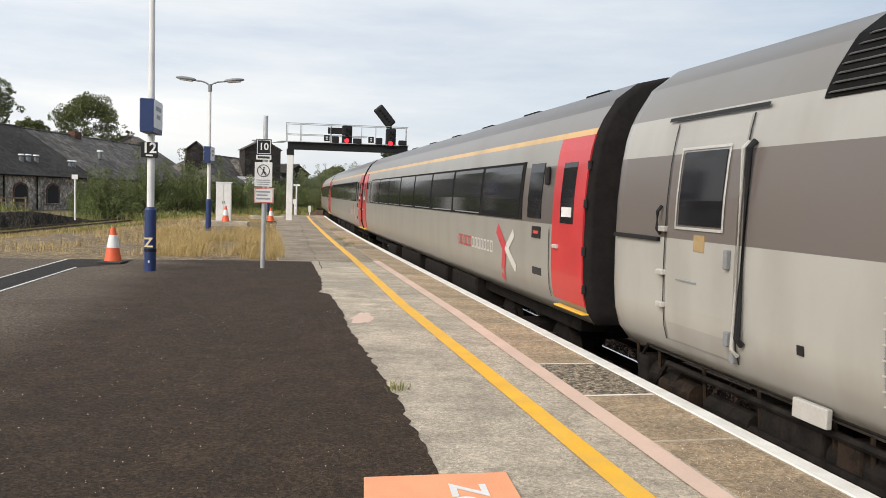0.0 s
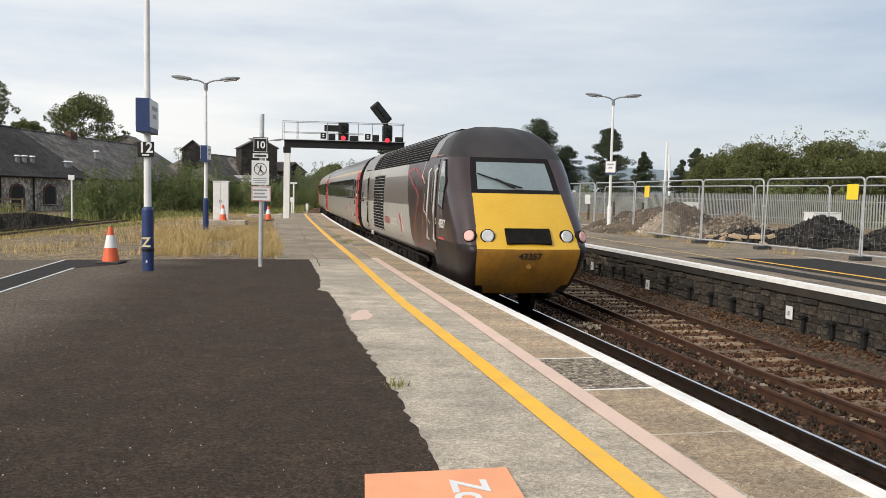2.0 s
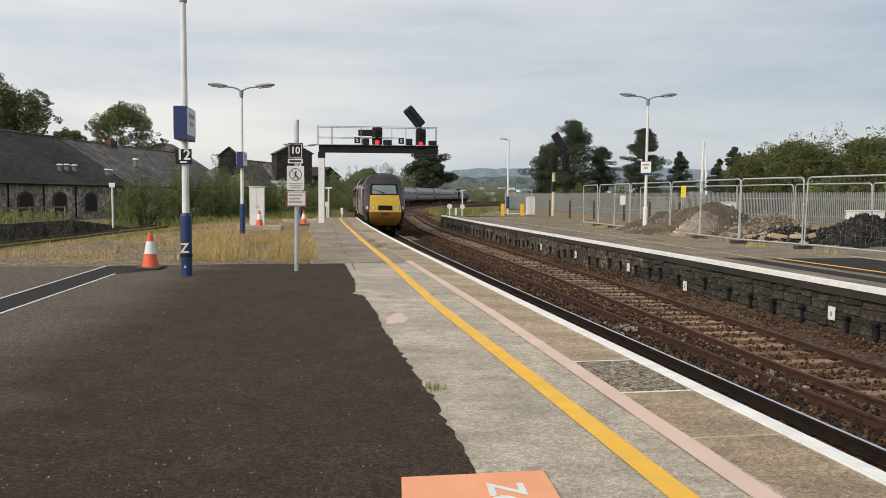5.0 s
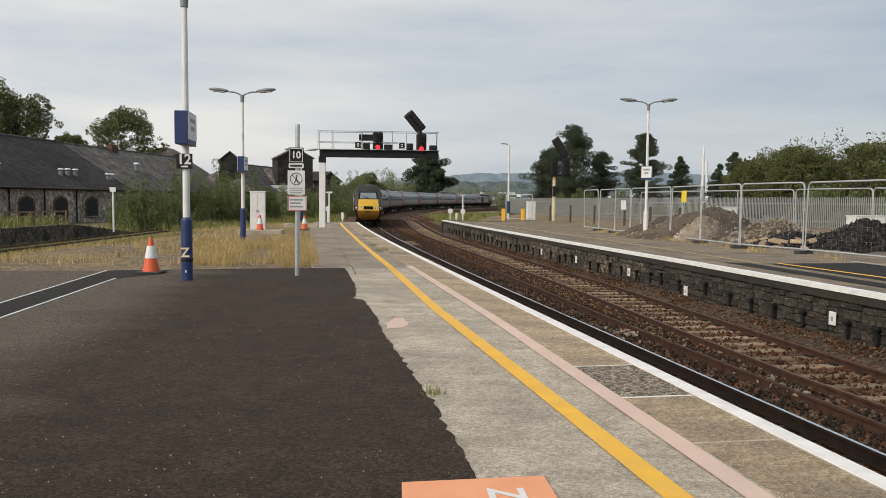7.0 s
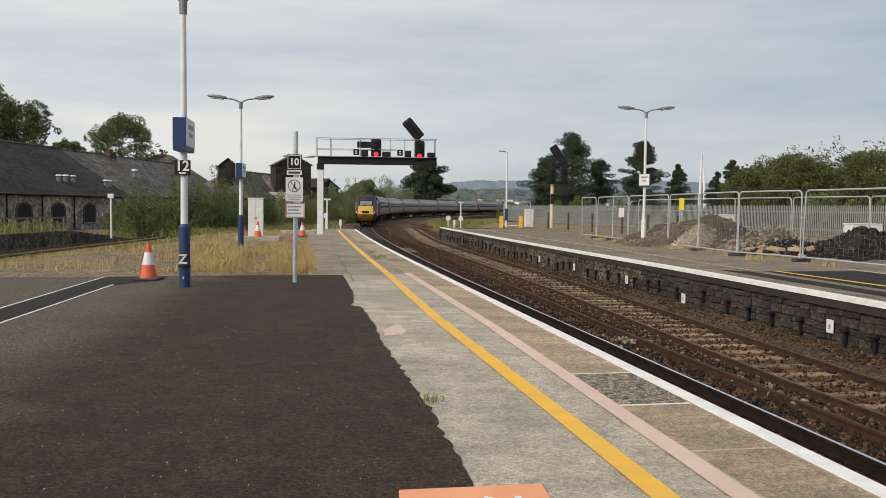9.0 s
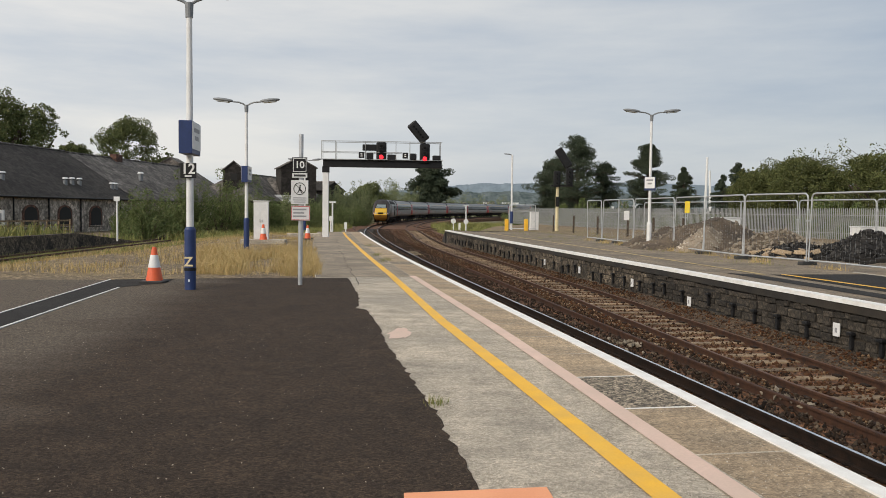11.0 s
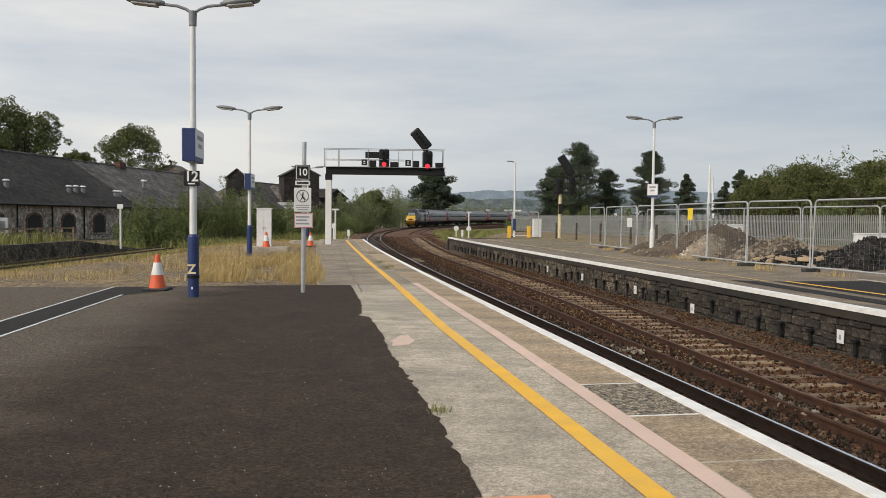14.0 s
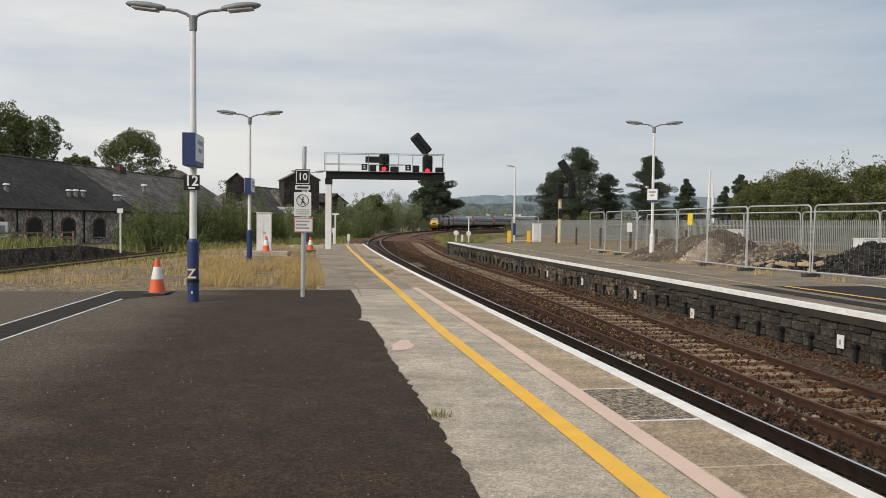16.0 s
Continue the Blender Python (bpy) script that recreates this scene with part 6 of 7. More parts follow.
sg = part("signboard", bm, M_WHITE, s4, "white signboard", m=pose(-9.5, 30.75, 3.3, 0, 0, 180))
bm = B()
box(bm, (0, -0.05, 0.1), (2.4, 0.02, 0.35))
part("letter_bar", bm, M_GREYPRINT, sg)


# ---- distance ----
def hill(name, y, x0, x1, heights, mat, label):
    bm = B()
    n = 700
    prev = None
    for i in range(n + 1):
        u = i / n
        x = x0 + (x1 - x0) * u
        k = u * (len(heights) - 1)
        a, b = heights[int(k)], heights[min(len(heights) - 1, int(k) + 1)]
        h = a + (b - a) * (k - int(k)) + 3.0 * noise.noise(Vector((x * 0.02, y, 0))) + 1.8 * noise.noise(Vector((x * 0.05, y, 0))) + 1.4 * noise.noise(Vector((x * 0.17, y, 3)))
        cur = [bm.verts.new((x, y - 300, -2)), bm.verts.new((x, y - 90, h * 0.55)), bm.verts.new((x, y, h)), bm.verts.new((x, y + 200, -2))]
        if prev:
            for q in range(3):
                bm.faces.new((prev[q], cur[q], cur[q + 1], prev[q + 1]))
        prev = cur
    ob = part(name, bm, mat)
    tagged(ob, label, "hill", kind="structure")


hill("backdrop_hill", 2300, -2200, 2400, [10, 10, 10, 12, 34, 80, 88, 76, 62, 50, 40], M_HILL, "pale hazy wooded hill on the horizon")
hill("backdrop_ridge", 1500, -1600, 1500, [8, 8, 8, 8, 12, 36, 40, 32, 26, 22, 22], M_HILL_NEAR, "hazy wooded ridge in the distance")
rng = random.Random(5)
for i in range(34):
    x, u = rng.uniform(20, 330), rng.uniform(0.1, 0.75)
    y = 1200 + 210 * u
    z = -2 + 18 * u
    w = rng.uniform(7, 15)
    t = thing("house", pose(x, y, z, 0, 0, rng.uniform(-30, 30)), "pale distant house on the hillside", "house", "houses on the hillside")
    bm = B()
    box(bm, (0, 0, 2.0), (w, 8, 9))
    part("wall", bm, M_WHITE if i % 3 else M_RUBBLE_WALL, t)
    for sy in (-1, 1):
        bm = B()
        q = [(-w / 2 - .4, sy * 4.6, 6.2), (w / 2 + .4, sy * 4.6, 6.2), (w / 2 + .4, 0, 9.4), (-w / 2 - .4, 0, 9.4)]
        vs = [bm.verts.new(c) for c in q] + [bm.verts.new((c[0], c[1], c[2] + 0.3)) for c in q]
        for f in ((0, 1, 2, 3), (7, 6, 5, 4), (0, 4, 5, 1), (1, 5, 6, 2), (2, 6, 7, 3), (3, 7, 4, 0)):
            bm.faces.new([vs[k] for k in f])
        bmesh.ops.recalc_face_normals(bm, faces=bm.faces)
        # roofs share the ridge's haze-tinted colour
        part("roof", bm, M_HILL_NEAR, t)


# ---- trees and shrubs ----
def leaf_cloud(centres, per, size, mat, parent, name="crown", flat=1.0, seed=1, slim=0.6):
    """Many small bent leaf clumps round the given centres (x, y, z, radius)."""
    r = np.random.RandomState(seed)
    C = np.array(centres)
    n = len(C) * per
    share = C[:, 3] ** 2 / (C[:, 3] ** 2).sum()
    idx = r.choice(len(C), n, p=share)
    d = r.normal(size=(n, 3))
    d /= np.linalg.norm(d, axis=1, keepdims=True)
    rad = C[idx, 3] * r.uniform(0.45, 1.08, n) ** 0.6
    P = C[idx, :3] + d * rad[:, None] * np.array([1, 1, flat])
    a = r.normal(size=(n, 3)) + d * 0.6
    a /= np.linalg.norm(a, axis=1, keepdims=True)
    b = np.cross(a, r.normal(size=(n, 3)))
    b /= np.linalg.norm(b, axis=1, keepdims=True)
    s = size * r.uniform(0.5, 1.4, n)[:, None]
    c = np.cross(a, b)
    V = np.concatenate([P - a * s, P + b * s * slim + c * s * 0.25, P + a * s, P - b * s * slim + c * s * 0.2], axis=1).reshape(-1, 3)
    F = np.arange(4 * n).reshape(-1, 4)
    return raw(name, V.tolist(), F.tolist(), mat, parent)


def broad_tree(x, y, z0, h, w, seed, label, mat=None, dens=420, leaf=0.26, name="tree"):
    r = random.Random(seed)
    t = thing(name, pose(x, y, z0), label, "tree")
    bm = B()
    tube(bm, (0, 0, -0.2), (0, 0, h * 0.45), w * 0.05, w * 0.03, 10)
    tips = []
    for k in range(7):
        a = k * 0.9 + r.uniform(0, 0.5)
        p0 = Vector((0, 0, h * r.uniform(0.2, 0.42)))
        p1 = Vector((math.cos(a) * w * 0.3, math.sin(a) * w * 0.3, h * r.uniform(0.5, 0.8)))
        tube(bm, p0, p1, w * 0.022, w * 0.008, 7)
        tips.append(p1)
    part("trunk", bm, M_BARK, t)
    cs = []
    for k in range(84):
        a, u = r.uniform(0, 6.28), r.uniform(0, 1) ** 0.5
        zc = r.uniform(0.28, 0.93)
        env = math.sin(min(1.0, max(0.0, (zc - 0.12) / 0.86)) * math.pi) ** 0.55
        rad = r.uniform(0.055, 0.15) * w
        cs.append((math.cos(a) * u * env * w * 0.47, math.sin(a) * u * env * w * 0.47, h * zc, rad))
    # loose sprays past the crown's outline
    for k in range(46):
        a, zc = r.uniform(0, 6.28), r.uniform(0.3, 1.0)
        env = math.sin(min(1.0, max(0.05, (zc - 0.12) / 0.88)) * math.pi) ** 0.5
        q = r.uniform(0.47, 0.55) * w * env
        cs.append((math.cos(a) * q, math.sin(a) * q, h * zc * r.uniform(0.95, 1.04), r.uniform(0.02, 0.055) * w))
    leaf_cloud(cs, int(dens * 0.42), leaf * 0.68, mat or M_LEAF_OAK, t, seed=seed, flat=0.8)
    return t


def pine(x, y, z0, h, w, seed, label, spiky=False, dens=60, leaf=0.12):
    r = random.Random(seed)
    t = thing("pine_tree", pose(x, y, z0), label, "tree")
    bm = B()
    tube(bm, (0, 0, -0.2), (0, 0, h * 0.93), h * 0.028, h * 0.006, 9)
    cs = []
    n = 90 if spiky else 100
    for k in range(n):
        u = (k + r.uniform(0, 1)) / n
        z = h * (0.14 + 0.8 * u)
        env = (1 - u) ** 0.75 if spiky else (0.5 + 0.5 * math.sin(u * 3.0)) * (1 - 0.6 * u ** 2.2)
        L = w * 0.5 * env * r.uniform(0.4, 1.15) + 0.15
        a = r.uniform(0, 6.28)
        tip = Vector((math.cos(a) * L, math.sin(a) * L, z + L * r.uniform(-0.05, 0.3)))
        tube(bm, (0, 0, z - 0.15 * L), tip, 0.04 + 0.006 * h * (1 - u), 0.02, 5)
        rad = w * r.uniform(0.04, 0.115) * (0.6 if spiky else 1.0)
        cs.append((tip.x, tip.y, tip.z, rad))
        for q in (0.8, 0.58, 0.36):
            side = r.uniform(-0.12, 0.12) * L
            cs.append((tip.x * q - math.sin(a) * side, tip.y * q + math.cos(a) * side, z + (tip.z - z) * q + r.uniform(0, 0.1), rad * r.uniform(0.8, 1.25)))
    cs.append((0, 0, h * 0.95, w * 0.06))
    part("trunk", bm, M_BARK, t)
    leaf_cloud(cs, int(dens * 1.05), leaf + 0.003 * w, M_LEAF_PINE, t, seed=seed, flat=0.8 if spiky else 0.62, slim=0.25)
    return t


def shrub(x, y, z0, h, w, seed, label, mat=None, dens=460, leaf=0.095):
    r = random.Random(seed)
    t = thing("shrub", pose(x, y, z0), label, "shrub", "shrubs by the line")
    bm = B()
    cs = []
    for k in range(26):
        a, u = r.uniform(0, 6.28), r.uniform(0.05, 1) ** 0.7
        hz = h * r.uniform(0.3, 1.06) * (1.12 - 0.62 * u)
        p = Vector((math.cos(a) * u * w * 0.5, math.sin(a) * u * w * 0.5, hz))
        tube(bm, (p.x * 0.4, p.y * 0.4, 0), p, 0.05, 0.012, 5)
        for q in (1.0, 0.78, 0.5):
            cs.append((p.x * (0.4 + 0.6 * q), p.y * (0.4 + 0.6 * q), p.z * q, r.uniform(0.06, 0.13) * w * (1.25 - 0.45 * q)))
    part("stems", bm, M_BARK, t)
    leaf_cloud(cs, int(dens * 0.31), leaf * 0.95, mat or M_LEAF_SHRUB, t, "foliage", seed=seed, flat=1.35, slim=0.4)
    return t


def spot(px, depth):
    """A place on the ground at a bearing (tangent) from the eye."""
    return px * depth, depth


G = -1.2
for k, (tx, dep, h, w) in enumerate(((-0.56, 128, 21.5, 17), (-0.515, 135, 20.3, 14), (-0.61, 120, 21, 16))):
    broad_tree(tx * dep, dep, G, h, w, 11 + k, "large dark broadleaf tree behind the sheds")
broad_tree(-0.458 * 150, 150, G, 15, 9, 21, "small round broadleaf tree behind the sheds")
broad_tree(-0.388 * 150, 150, G, 19.6, 14.0, 22, "round dark broadleaf tree behind the shed roof")
broad_tree(-0.345 * 155, 155, G, 13, 6, 23, "small broadleaf tree behind the shed roof")
# bushes in front of the sheds
for k, (x, y, h, w) in enumerate(((-24.5, 66, 3.6, 6), (-26.5, 71, 3.4, 5), (-23.6, 74, 6.2, 5.5), (-21.5, 79, 5.8, 6), (-27, 80, 4.5, 7), (-19.8, 84, 5.2, 6), (-22.5, 88, 5, 6.5), (-20.5, 95, 4.6, 6), (-18, 104, 4.4, 7), (-21, 112, 4.6, 7), (-17, 120, 4.2, 7), (-14.5, 128, 3.4, 7))):
    shrub(x, y, -1.0, h, w, 40 + k, "dense green shrub in front of the sheds")
# trees and shrubs outside the far curve
for k, (s, d, h, w) in enumerate(((112, -12, 4.4, 7), (125, -10, 5.0, 7), (138, -11.5, 6.1, 8), (150, -10.5, 6.3, 8), (160, -11.5, 7.5, 8), (170, -10.5, 8.3, 8), (180, -11.0, 8.8, 8), (190, -10.5, 8.8, 8), (201, -10.5, 9.4, 9),
                                  (212, -11.0, 9.9, 9), (224, -10.5, 9.1, 9), (236, -11.0, 9.1, 9), (250, -11.5, 8.3, 10), (264, -11.5, 8.3, 10), (280, -11.5, 8.3, 11), (296, -12.5, 8.3, 11), (314, -12.5, 8.3, 12))):
    x, y, _ = along(s, d)
    shrub(x, y, -1.1, h * 1.1, w, 70 + k, "tall pale green shrub beside the curving track", M_LEAF_WILLOW, leaf=0.15, dens=340)
broad_tree(-0.088 * 190, 190, G, 9.0, 9, 31, "round dark tree beyond the shrubs")
pine(-0.012 * 235, 235, G, 17.0, 15.0, 35, "dark spreading conifer beyond the gantry", dens=80, leaf=0.34)
# right-hand side
pine(0.170 * 118, 118, G, 14.4, 10.5, 51, "large dark spreading pine behind the fence", dens=80)
pine(0.140 * 122, 122, G, 11.2, 8.0, 52, "dark bushy pine behind the signal", dens=80)
pine(0.205 * 122, 122, G, 10.6, 6.5, 55, "dark pine with drooping boughs", dens=70)
pine(0.258 * 115, 115, G, 13.0, 7.0, 53, "dark upright pine behind the lamp", dens=90)
pine(0.303 * 112, 112, G, 9.6, 5.6, 54, "small pointed dark conifer behind the fence", True)
pine(0.37 * 110, 110, G, 10.2, 6.0, 56, "small pointed dark conifer behind the fence", True)
pine(0.352 * 112, 112, G, 8.6, 4.6, 58, "small pointed dark conifer behind the fence", True)
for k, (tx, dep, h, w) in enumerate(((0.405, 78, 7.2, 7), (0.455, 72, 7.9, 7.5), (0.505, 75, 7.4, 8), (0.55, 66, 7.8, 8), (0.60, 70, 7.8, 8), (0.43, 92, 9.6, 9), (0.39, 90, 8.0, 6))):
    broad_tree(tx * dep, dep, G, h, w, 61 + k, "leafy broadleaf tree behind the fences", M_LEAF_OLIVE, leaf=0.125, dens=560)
for k, (tx, dep, h, w) in enumerate(((0.20, 96, 3.6, 5), (0.225, 98, 4.0, 5), (0.155, 105, 3.4, 5), (0.18, 108, 4.2, 6), (0.30, 90, 3.0, 5), (0.34, 86, 3.2, 5), (0.38, 80, 3.6, 5), (0.48, 62, 3.8, 5), (0.53, 58, 3.6, 5), (0.58, 55, 4.0, 5),
                                     (0.12, 120, 2.6, 7), (0.10, 150, 3.2, 9), (0.14, 150, 4.2, 9), (0.26, 92, 2.8, 5))):
    shrub(tx * dep, dep, G, h, w, 90 + k, "green shrub behind the steel fence", leaf=0.15)


# a bare birch top above the trees
def bare_birch(x, y, h, seed):
    r = random.Random(seed)
    t = thing("birch_tree", pose(x, y, G), "thin birch with sparse twigs behind the trees", "tree")
    bm = B()
    tube(bm, (0, 0, 0), (0, 0, h * 0.9), 0.12, 0.02, 7)
    cs = []
    for k in range(40):
        z = h * r.uniform(0.4, 0.9)
        a = r.uniform(0, 6.28)
        L = r.uniform(0.8, 2.2)
        p = Vector((math.cos(a) * L, math.sin(a) * L, z + L * 0.7))
        tube(bm, (0, 0, z), p, 0.025, 0.008, 4)
        cs.append((p.x, p.y, p.z, 0.45))
    part("trunk", bm, M_BARK, t)
    leaf_cloud(cs, 14, 0.10, M_LEAF_OAK, t, seed=seed)


bare_birch(0.53 * 70, 70, 8.6, 3)
bare_birch(0.56 * 68, 68, 8.4, 4)
bare_birch(0.47 * 76, 76, 8.6, 5)


# ---- grass ----
def blades(name, spots, h0, h1, width, mat, label, seed):
    """Grass blades: leaning tapered strips; spots are (x, y, z)."""
    r = np.random.RandomState(seed)
    P = np.array(spots)
    n = len(P)
    a = r.uniform(0, 2 * np.pi, n)
    lean = r.uniform(0.1, 1.1, n)
    h = h0 + (h1 - h0) * r.uniform(0, 1, n) ** 1.6
    d = np.stack([np.cos(a), np.sin(a), np.zeros(n)], 1)
    s = np.stack([-np.sin(a), np.cos(a), np.zeros(n)], 1) * (width * r.uniform(0.6, 1.3, n))[:, None]
    up = np.zeros((n, 3))
    up[:, 2] = h
    mid = P + up * 0.6 + d * (lean * h * 0.3)[:, None]
    tip = P + up + d * (lean * h)[:, None]
    V = np.concatenate([P - s, P + s, mid + s * 0.7, mid - s * 0.7, tip], 1).reshape(-1, 3)
    k = np.arange(n)[:, None] * 5
    F = (k + np.array([0, 1, 2, 3])).tolist() + (k + np.array([3, 2, 4])).tolist()
    ob = raw(name, V.tolist(), F, mat)
    return tagged(ob, label, "grass", kind="stuff")


def scatter(n, x0, x1, y0, y1, keep, z, seed):
    r = np.random.RandomState(seed)
    out = []
    while len(out) < n:
        x, y = r.uniform(x0, x1), r.uniform(y0, y1)
        if keep(x, y):
            out.append((x, y, z(x, y) if callable(z) else z))
    return out


def yard_z(x, y):
    drop = min(1.0, max(0.0, (-11.5 - x) / 8.5)) if y < 64 else 1.0
    k = max(drop, min(1.0, max(0.0, (y - 54) / 12)))
    k = k * k * (3 - 2 * k)
    return -0.05 - 0.93 * k


def patch(x, y, f, lo):
    """Soft-edged patches."""
    v = noise.noise(Vector((x * f, y * f * 0.6, 1.7))) + 0.5 * noise.noise(Vector((x * f * 3.1, y * f * 2.2, 4.1)))
    return v > lo + random.gauss(0, 0.16)


right_lim = lambda y: along(y * 1.0144, EDGE1 - 3.25)[0]
blades("dry_grass", scatter(26000, -9.5, -2.9, 20.6, 33, lambda x, y: x < right_lim(y) and patch(x, y, 0.8, 0.0) and x > -6.2 - (y - 20) * 0.3, yard_z, 1), 0.06, 0.42, 0.0036, M_DRY_GRASS, "tall straw-coloured dry grass", 2)
blades("dry_grass", scatter(22000, -19, -4, 20.6, 60, lambda x, y: x < right_lim(y) - 0.2 and patch(x, y, 0.5, 0.08), yard_z, 3), 0.04, 0.27, 0.006, M_DRY_GRASS, "patchy dry grass over the yard", 4)
blades("green_weeds", scatter(14000, -24, -12, 30, 62, lambda x, y: patch(x + 9, y, 0.2, 0.05), yard_z, 5), 0.06, 0.22, 0.014, M_GREEN_GRASS, "green weeds along the old siding", 6)
blades("green_weeds", scatter(16000, -40, -23.4, 20, 66, lambda x, y: patch(x, y, 0.15, -0.2), lambda x, y: 0.0 if y < 52 and x > -31 else -0.95, 7), 0.2, 0.85, 0.022, M_GREEN_GRASS, "rank green weeds on the old platform", 8)
blades("green_weeds", scatter(16000, -22, -9, 62, 118, lambda x, y: x < along(y * 1.01, -3.4)[0] and patch(x, y, 0.12, -0.15), -1.0, 9), 0.2, 0.9, 0.03, M_GREEN_GRASS, "rank weeds beyond the platform end", 10)
blades("green_weeds", scatter(14000, -2, 16, 70, 150, lambda x, y: x > along(y * 1.01, 8.2)[0] and patch(x, y, 0.12, -0.2), -1.05, 11), 0.3, 1.0, 0.03, M_GREEN_GRASS, "weedy bank inside the curve", 12)
blades("platform_weeds", scatter(3000, 3, 14, 26, 70, lambda x, y: patch(x, y, 0.5, 0.18) and along(y * 1.0144, edge2(y) + 3.4)[0] < x, 0.0, 13), 0.03, 0.15, 0.006, M_GREEN_GRASS, "dry weeds along the opposite fence", 14)
wd = []
for cx, cy, n in ((-0.02, 6.95, 60), (-1.85, 27, 260), (-2.4, 30, 200), (0.33, 8.0, 0), (-3.4, 38, 120)):
    wd += [(cx + random.gauss(0, 0.05 if cy < 10 else 0.12), cy + random.gauss(0, 0.06 if cy < 10 else 0.6), 0.0) for _ in range(n)]
blades("paving_weeds", wd, 0.03, 0.09, 0.004, M_GREEN_GRASS, "small weeds growing from paving cracks", 15)


# ---- yard behind the opposite platform ----
bm = B()
poly(bm, [(3.2, 68), (7.5, 40), (10.2, 22), (13.5, 2), (16, -12), (70, -12), (70, 125), (16, 125), (6, 90)], -0.03, 1.2)
structure("works_yard", bm, M_GRAVEL, "bare gravel works yard behind the opposite platform", "ground")


# ---- mesh fence panels on the opposite platform ----
M_MESH = material("thin_mesh_wire", (0.55, 0.56, 0.57), (0.42, 0.43, 0.44), 0.45, 8, 60, 0.0, metal=0.5)


def fence_panel(a, b, h, label, lean=0.0, wires=True):
    """A mesh panel in a round-cornered tube frame between two feet."""
    a, b = Vector((*a, 0)), Vector((*b, 0))
    d = b - a
    L = d.length
    t = thing("fence_panel", Matrix.Translation(a) @ Matrix.Rotation(math.atan2(d.y, d.x), 4, 'Z') @ Matrix.Rotation(lean, 4, 'X'), label, "fence panel", "mesh fence panels")
    r, c, g = 0.029, 0.16, 0.05
    pts = [(g, 0, 0.06), (g, 0, h - c)] + [(g + c - c * math.cos(q), 0, h - c + c * math.sin(q)) for q in (0.5, 1.0, 1.4)] + [(g + c + 0.03, 0, h), (L - g - c - 0.03, 0, h)] + \
          [(L - g - c + c * math.sin(q), 0, h - c + c * math.cos(q)) for q in (0.2, 0.6, 1.1)] + [(L - g, 0, h - c), (L - g, 0, 0.06)]
    bm = B()
    pipe(bm, pts, r, 8)
    part("frame", bm, M_GALV, t)
    bm = B()
    tube(bm, (g, 0, 0.16), (L - g, 0, 0.16), r, seg=8)
    part("bottom_rail", bm, M_GALV, t)
    if wires:
        bm = B()
        n = int(L / 0.22)
        for k in range(1, n):
            x = g + (L - 2 * g) * k / n
            box(bm, (x, 0, h / 2 + 0.08), (0.0017, 0.0017, h - 0.2))
        for z in (0.55, 1.0, 1.45, 1.9):
            box(bm, (L / 2, 0, z), (L - 2 * g, 0.0017, 0.0017))
        ob = part("mesh", bm, M_MESH, t)
        ob["kind"] = "stuff"
    bm = B()
    box(bm, (0.0, 0, 0.06), (0.24, 0.62, 0.12), bevel=0.02)
    part("foot", bm, M_RUBBER, t)
    bm = B()
    box(bm, (0.02, 0, h * 0.62), (0.12, 0.06, 0.06), bevel=0.01)
    part("clip", bm, M_GALV, t)
    return t


run = [(9.19, 49.95), (9.5, 47.0), (9.79, 44.07), (10.15, 42.0), (10.45, 40.09), (10.78, 36.9), (11.05, 33.5), (11.39, 29.99), (12.45, 27.0), (13.35, 22.6), (14.3, 19.2), (15.2, 15.8), (16.1, 12.4)]
for k, (a, b) in enumerate(zip(run[:-1], run[1:])):
    p = fence_panel(b, a, 2.42, "galvanised mesh fence panel on the opposite platform", random.uniform(-0.03, 0.03))
    if k in (5, 8):
        L = math.hypot(b[0] - a[0], b[1] - a[1])
        bm = B()
        cx, cz, cw, ch = (0.60 * L, 1.98, 0.56, 0.52) if k == 5 else (0.12 * L, 2.0, 0.46, 0.46)
        box(bm, (cx, -0.03, cz), (cw, 0.012, ch), bevel=0.004)
        sg = part("warning_sign", bm, M_SIGN_YELLOW, p, "yellow warning sign")
        for q in range(3):
            bm = B()
            box(bm, (cx, -0.04, cz + ch * (0.28 - q * 0.25)), (cw * 0.7, 0.006, ch * 0.09))
            part("letter_bar", bm, M_INK, sg)
    if k in (2, 10):
        bm = B()
        box(bm, (1.0, -0.03, 1.55), (0.7, 0.012, 0.5), bevel=0.004)
        part("notice", bm, M_WHITE, p, "small white notice")
back = [(13.2, 51.8), (14.3, 46.5), (15.4, 41.0), (16.4, 36.6), (17.6, 32.2), (18.9, 27.8), (20.2, 23.6)]
for a, b in zip(back[:-1], back[1:]):
    fence_panel(b, a, 2.35, "galvanised mesh fence panel in the works yard", random.uniform(-0.03, 0.03), False)
# short fence by the ramp
fence_panel((6.2, 72.5), (8.6, 72.0), 2.3, "open tube-framed gate near the platform end", 0, False)

tufts = []
for k, (x, y) in enumerate(run[:9]):
    for q in range(5):
        cx, cy = x + random.uniform(-0.5, 0.1), y - random.uniform(0, 3.2)
        tufts += [(cx + random.gauss(0, 0.16), cy + random.gauss(0, 0.22), 0.0) for _ in range(random.choice((12, 30, 90)))]
blades("fence_weeds", tufts, 0.03, 0.24, 0.006, M_DRY_GRASS, "dry straggling weeds at the foot of the mesh fence", 31)
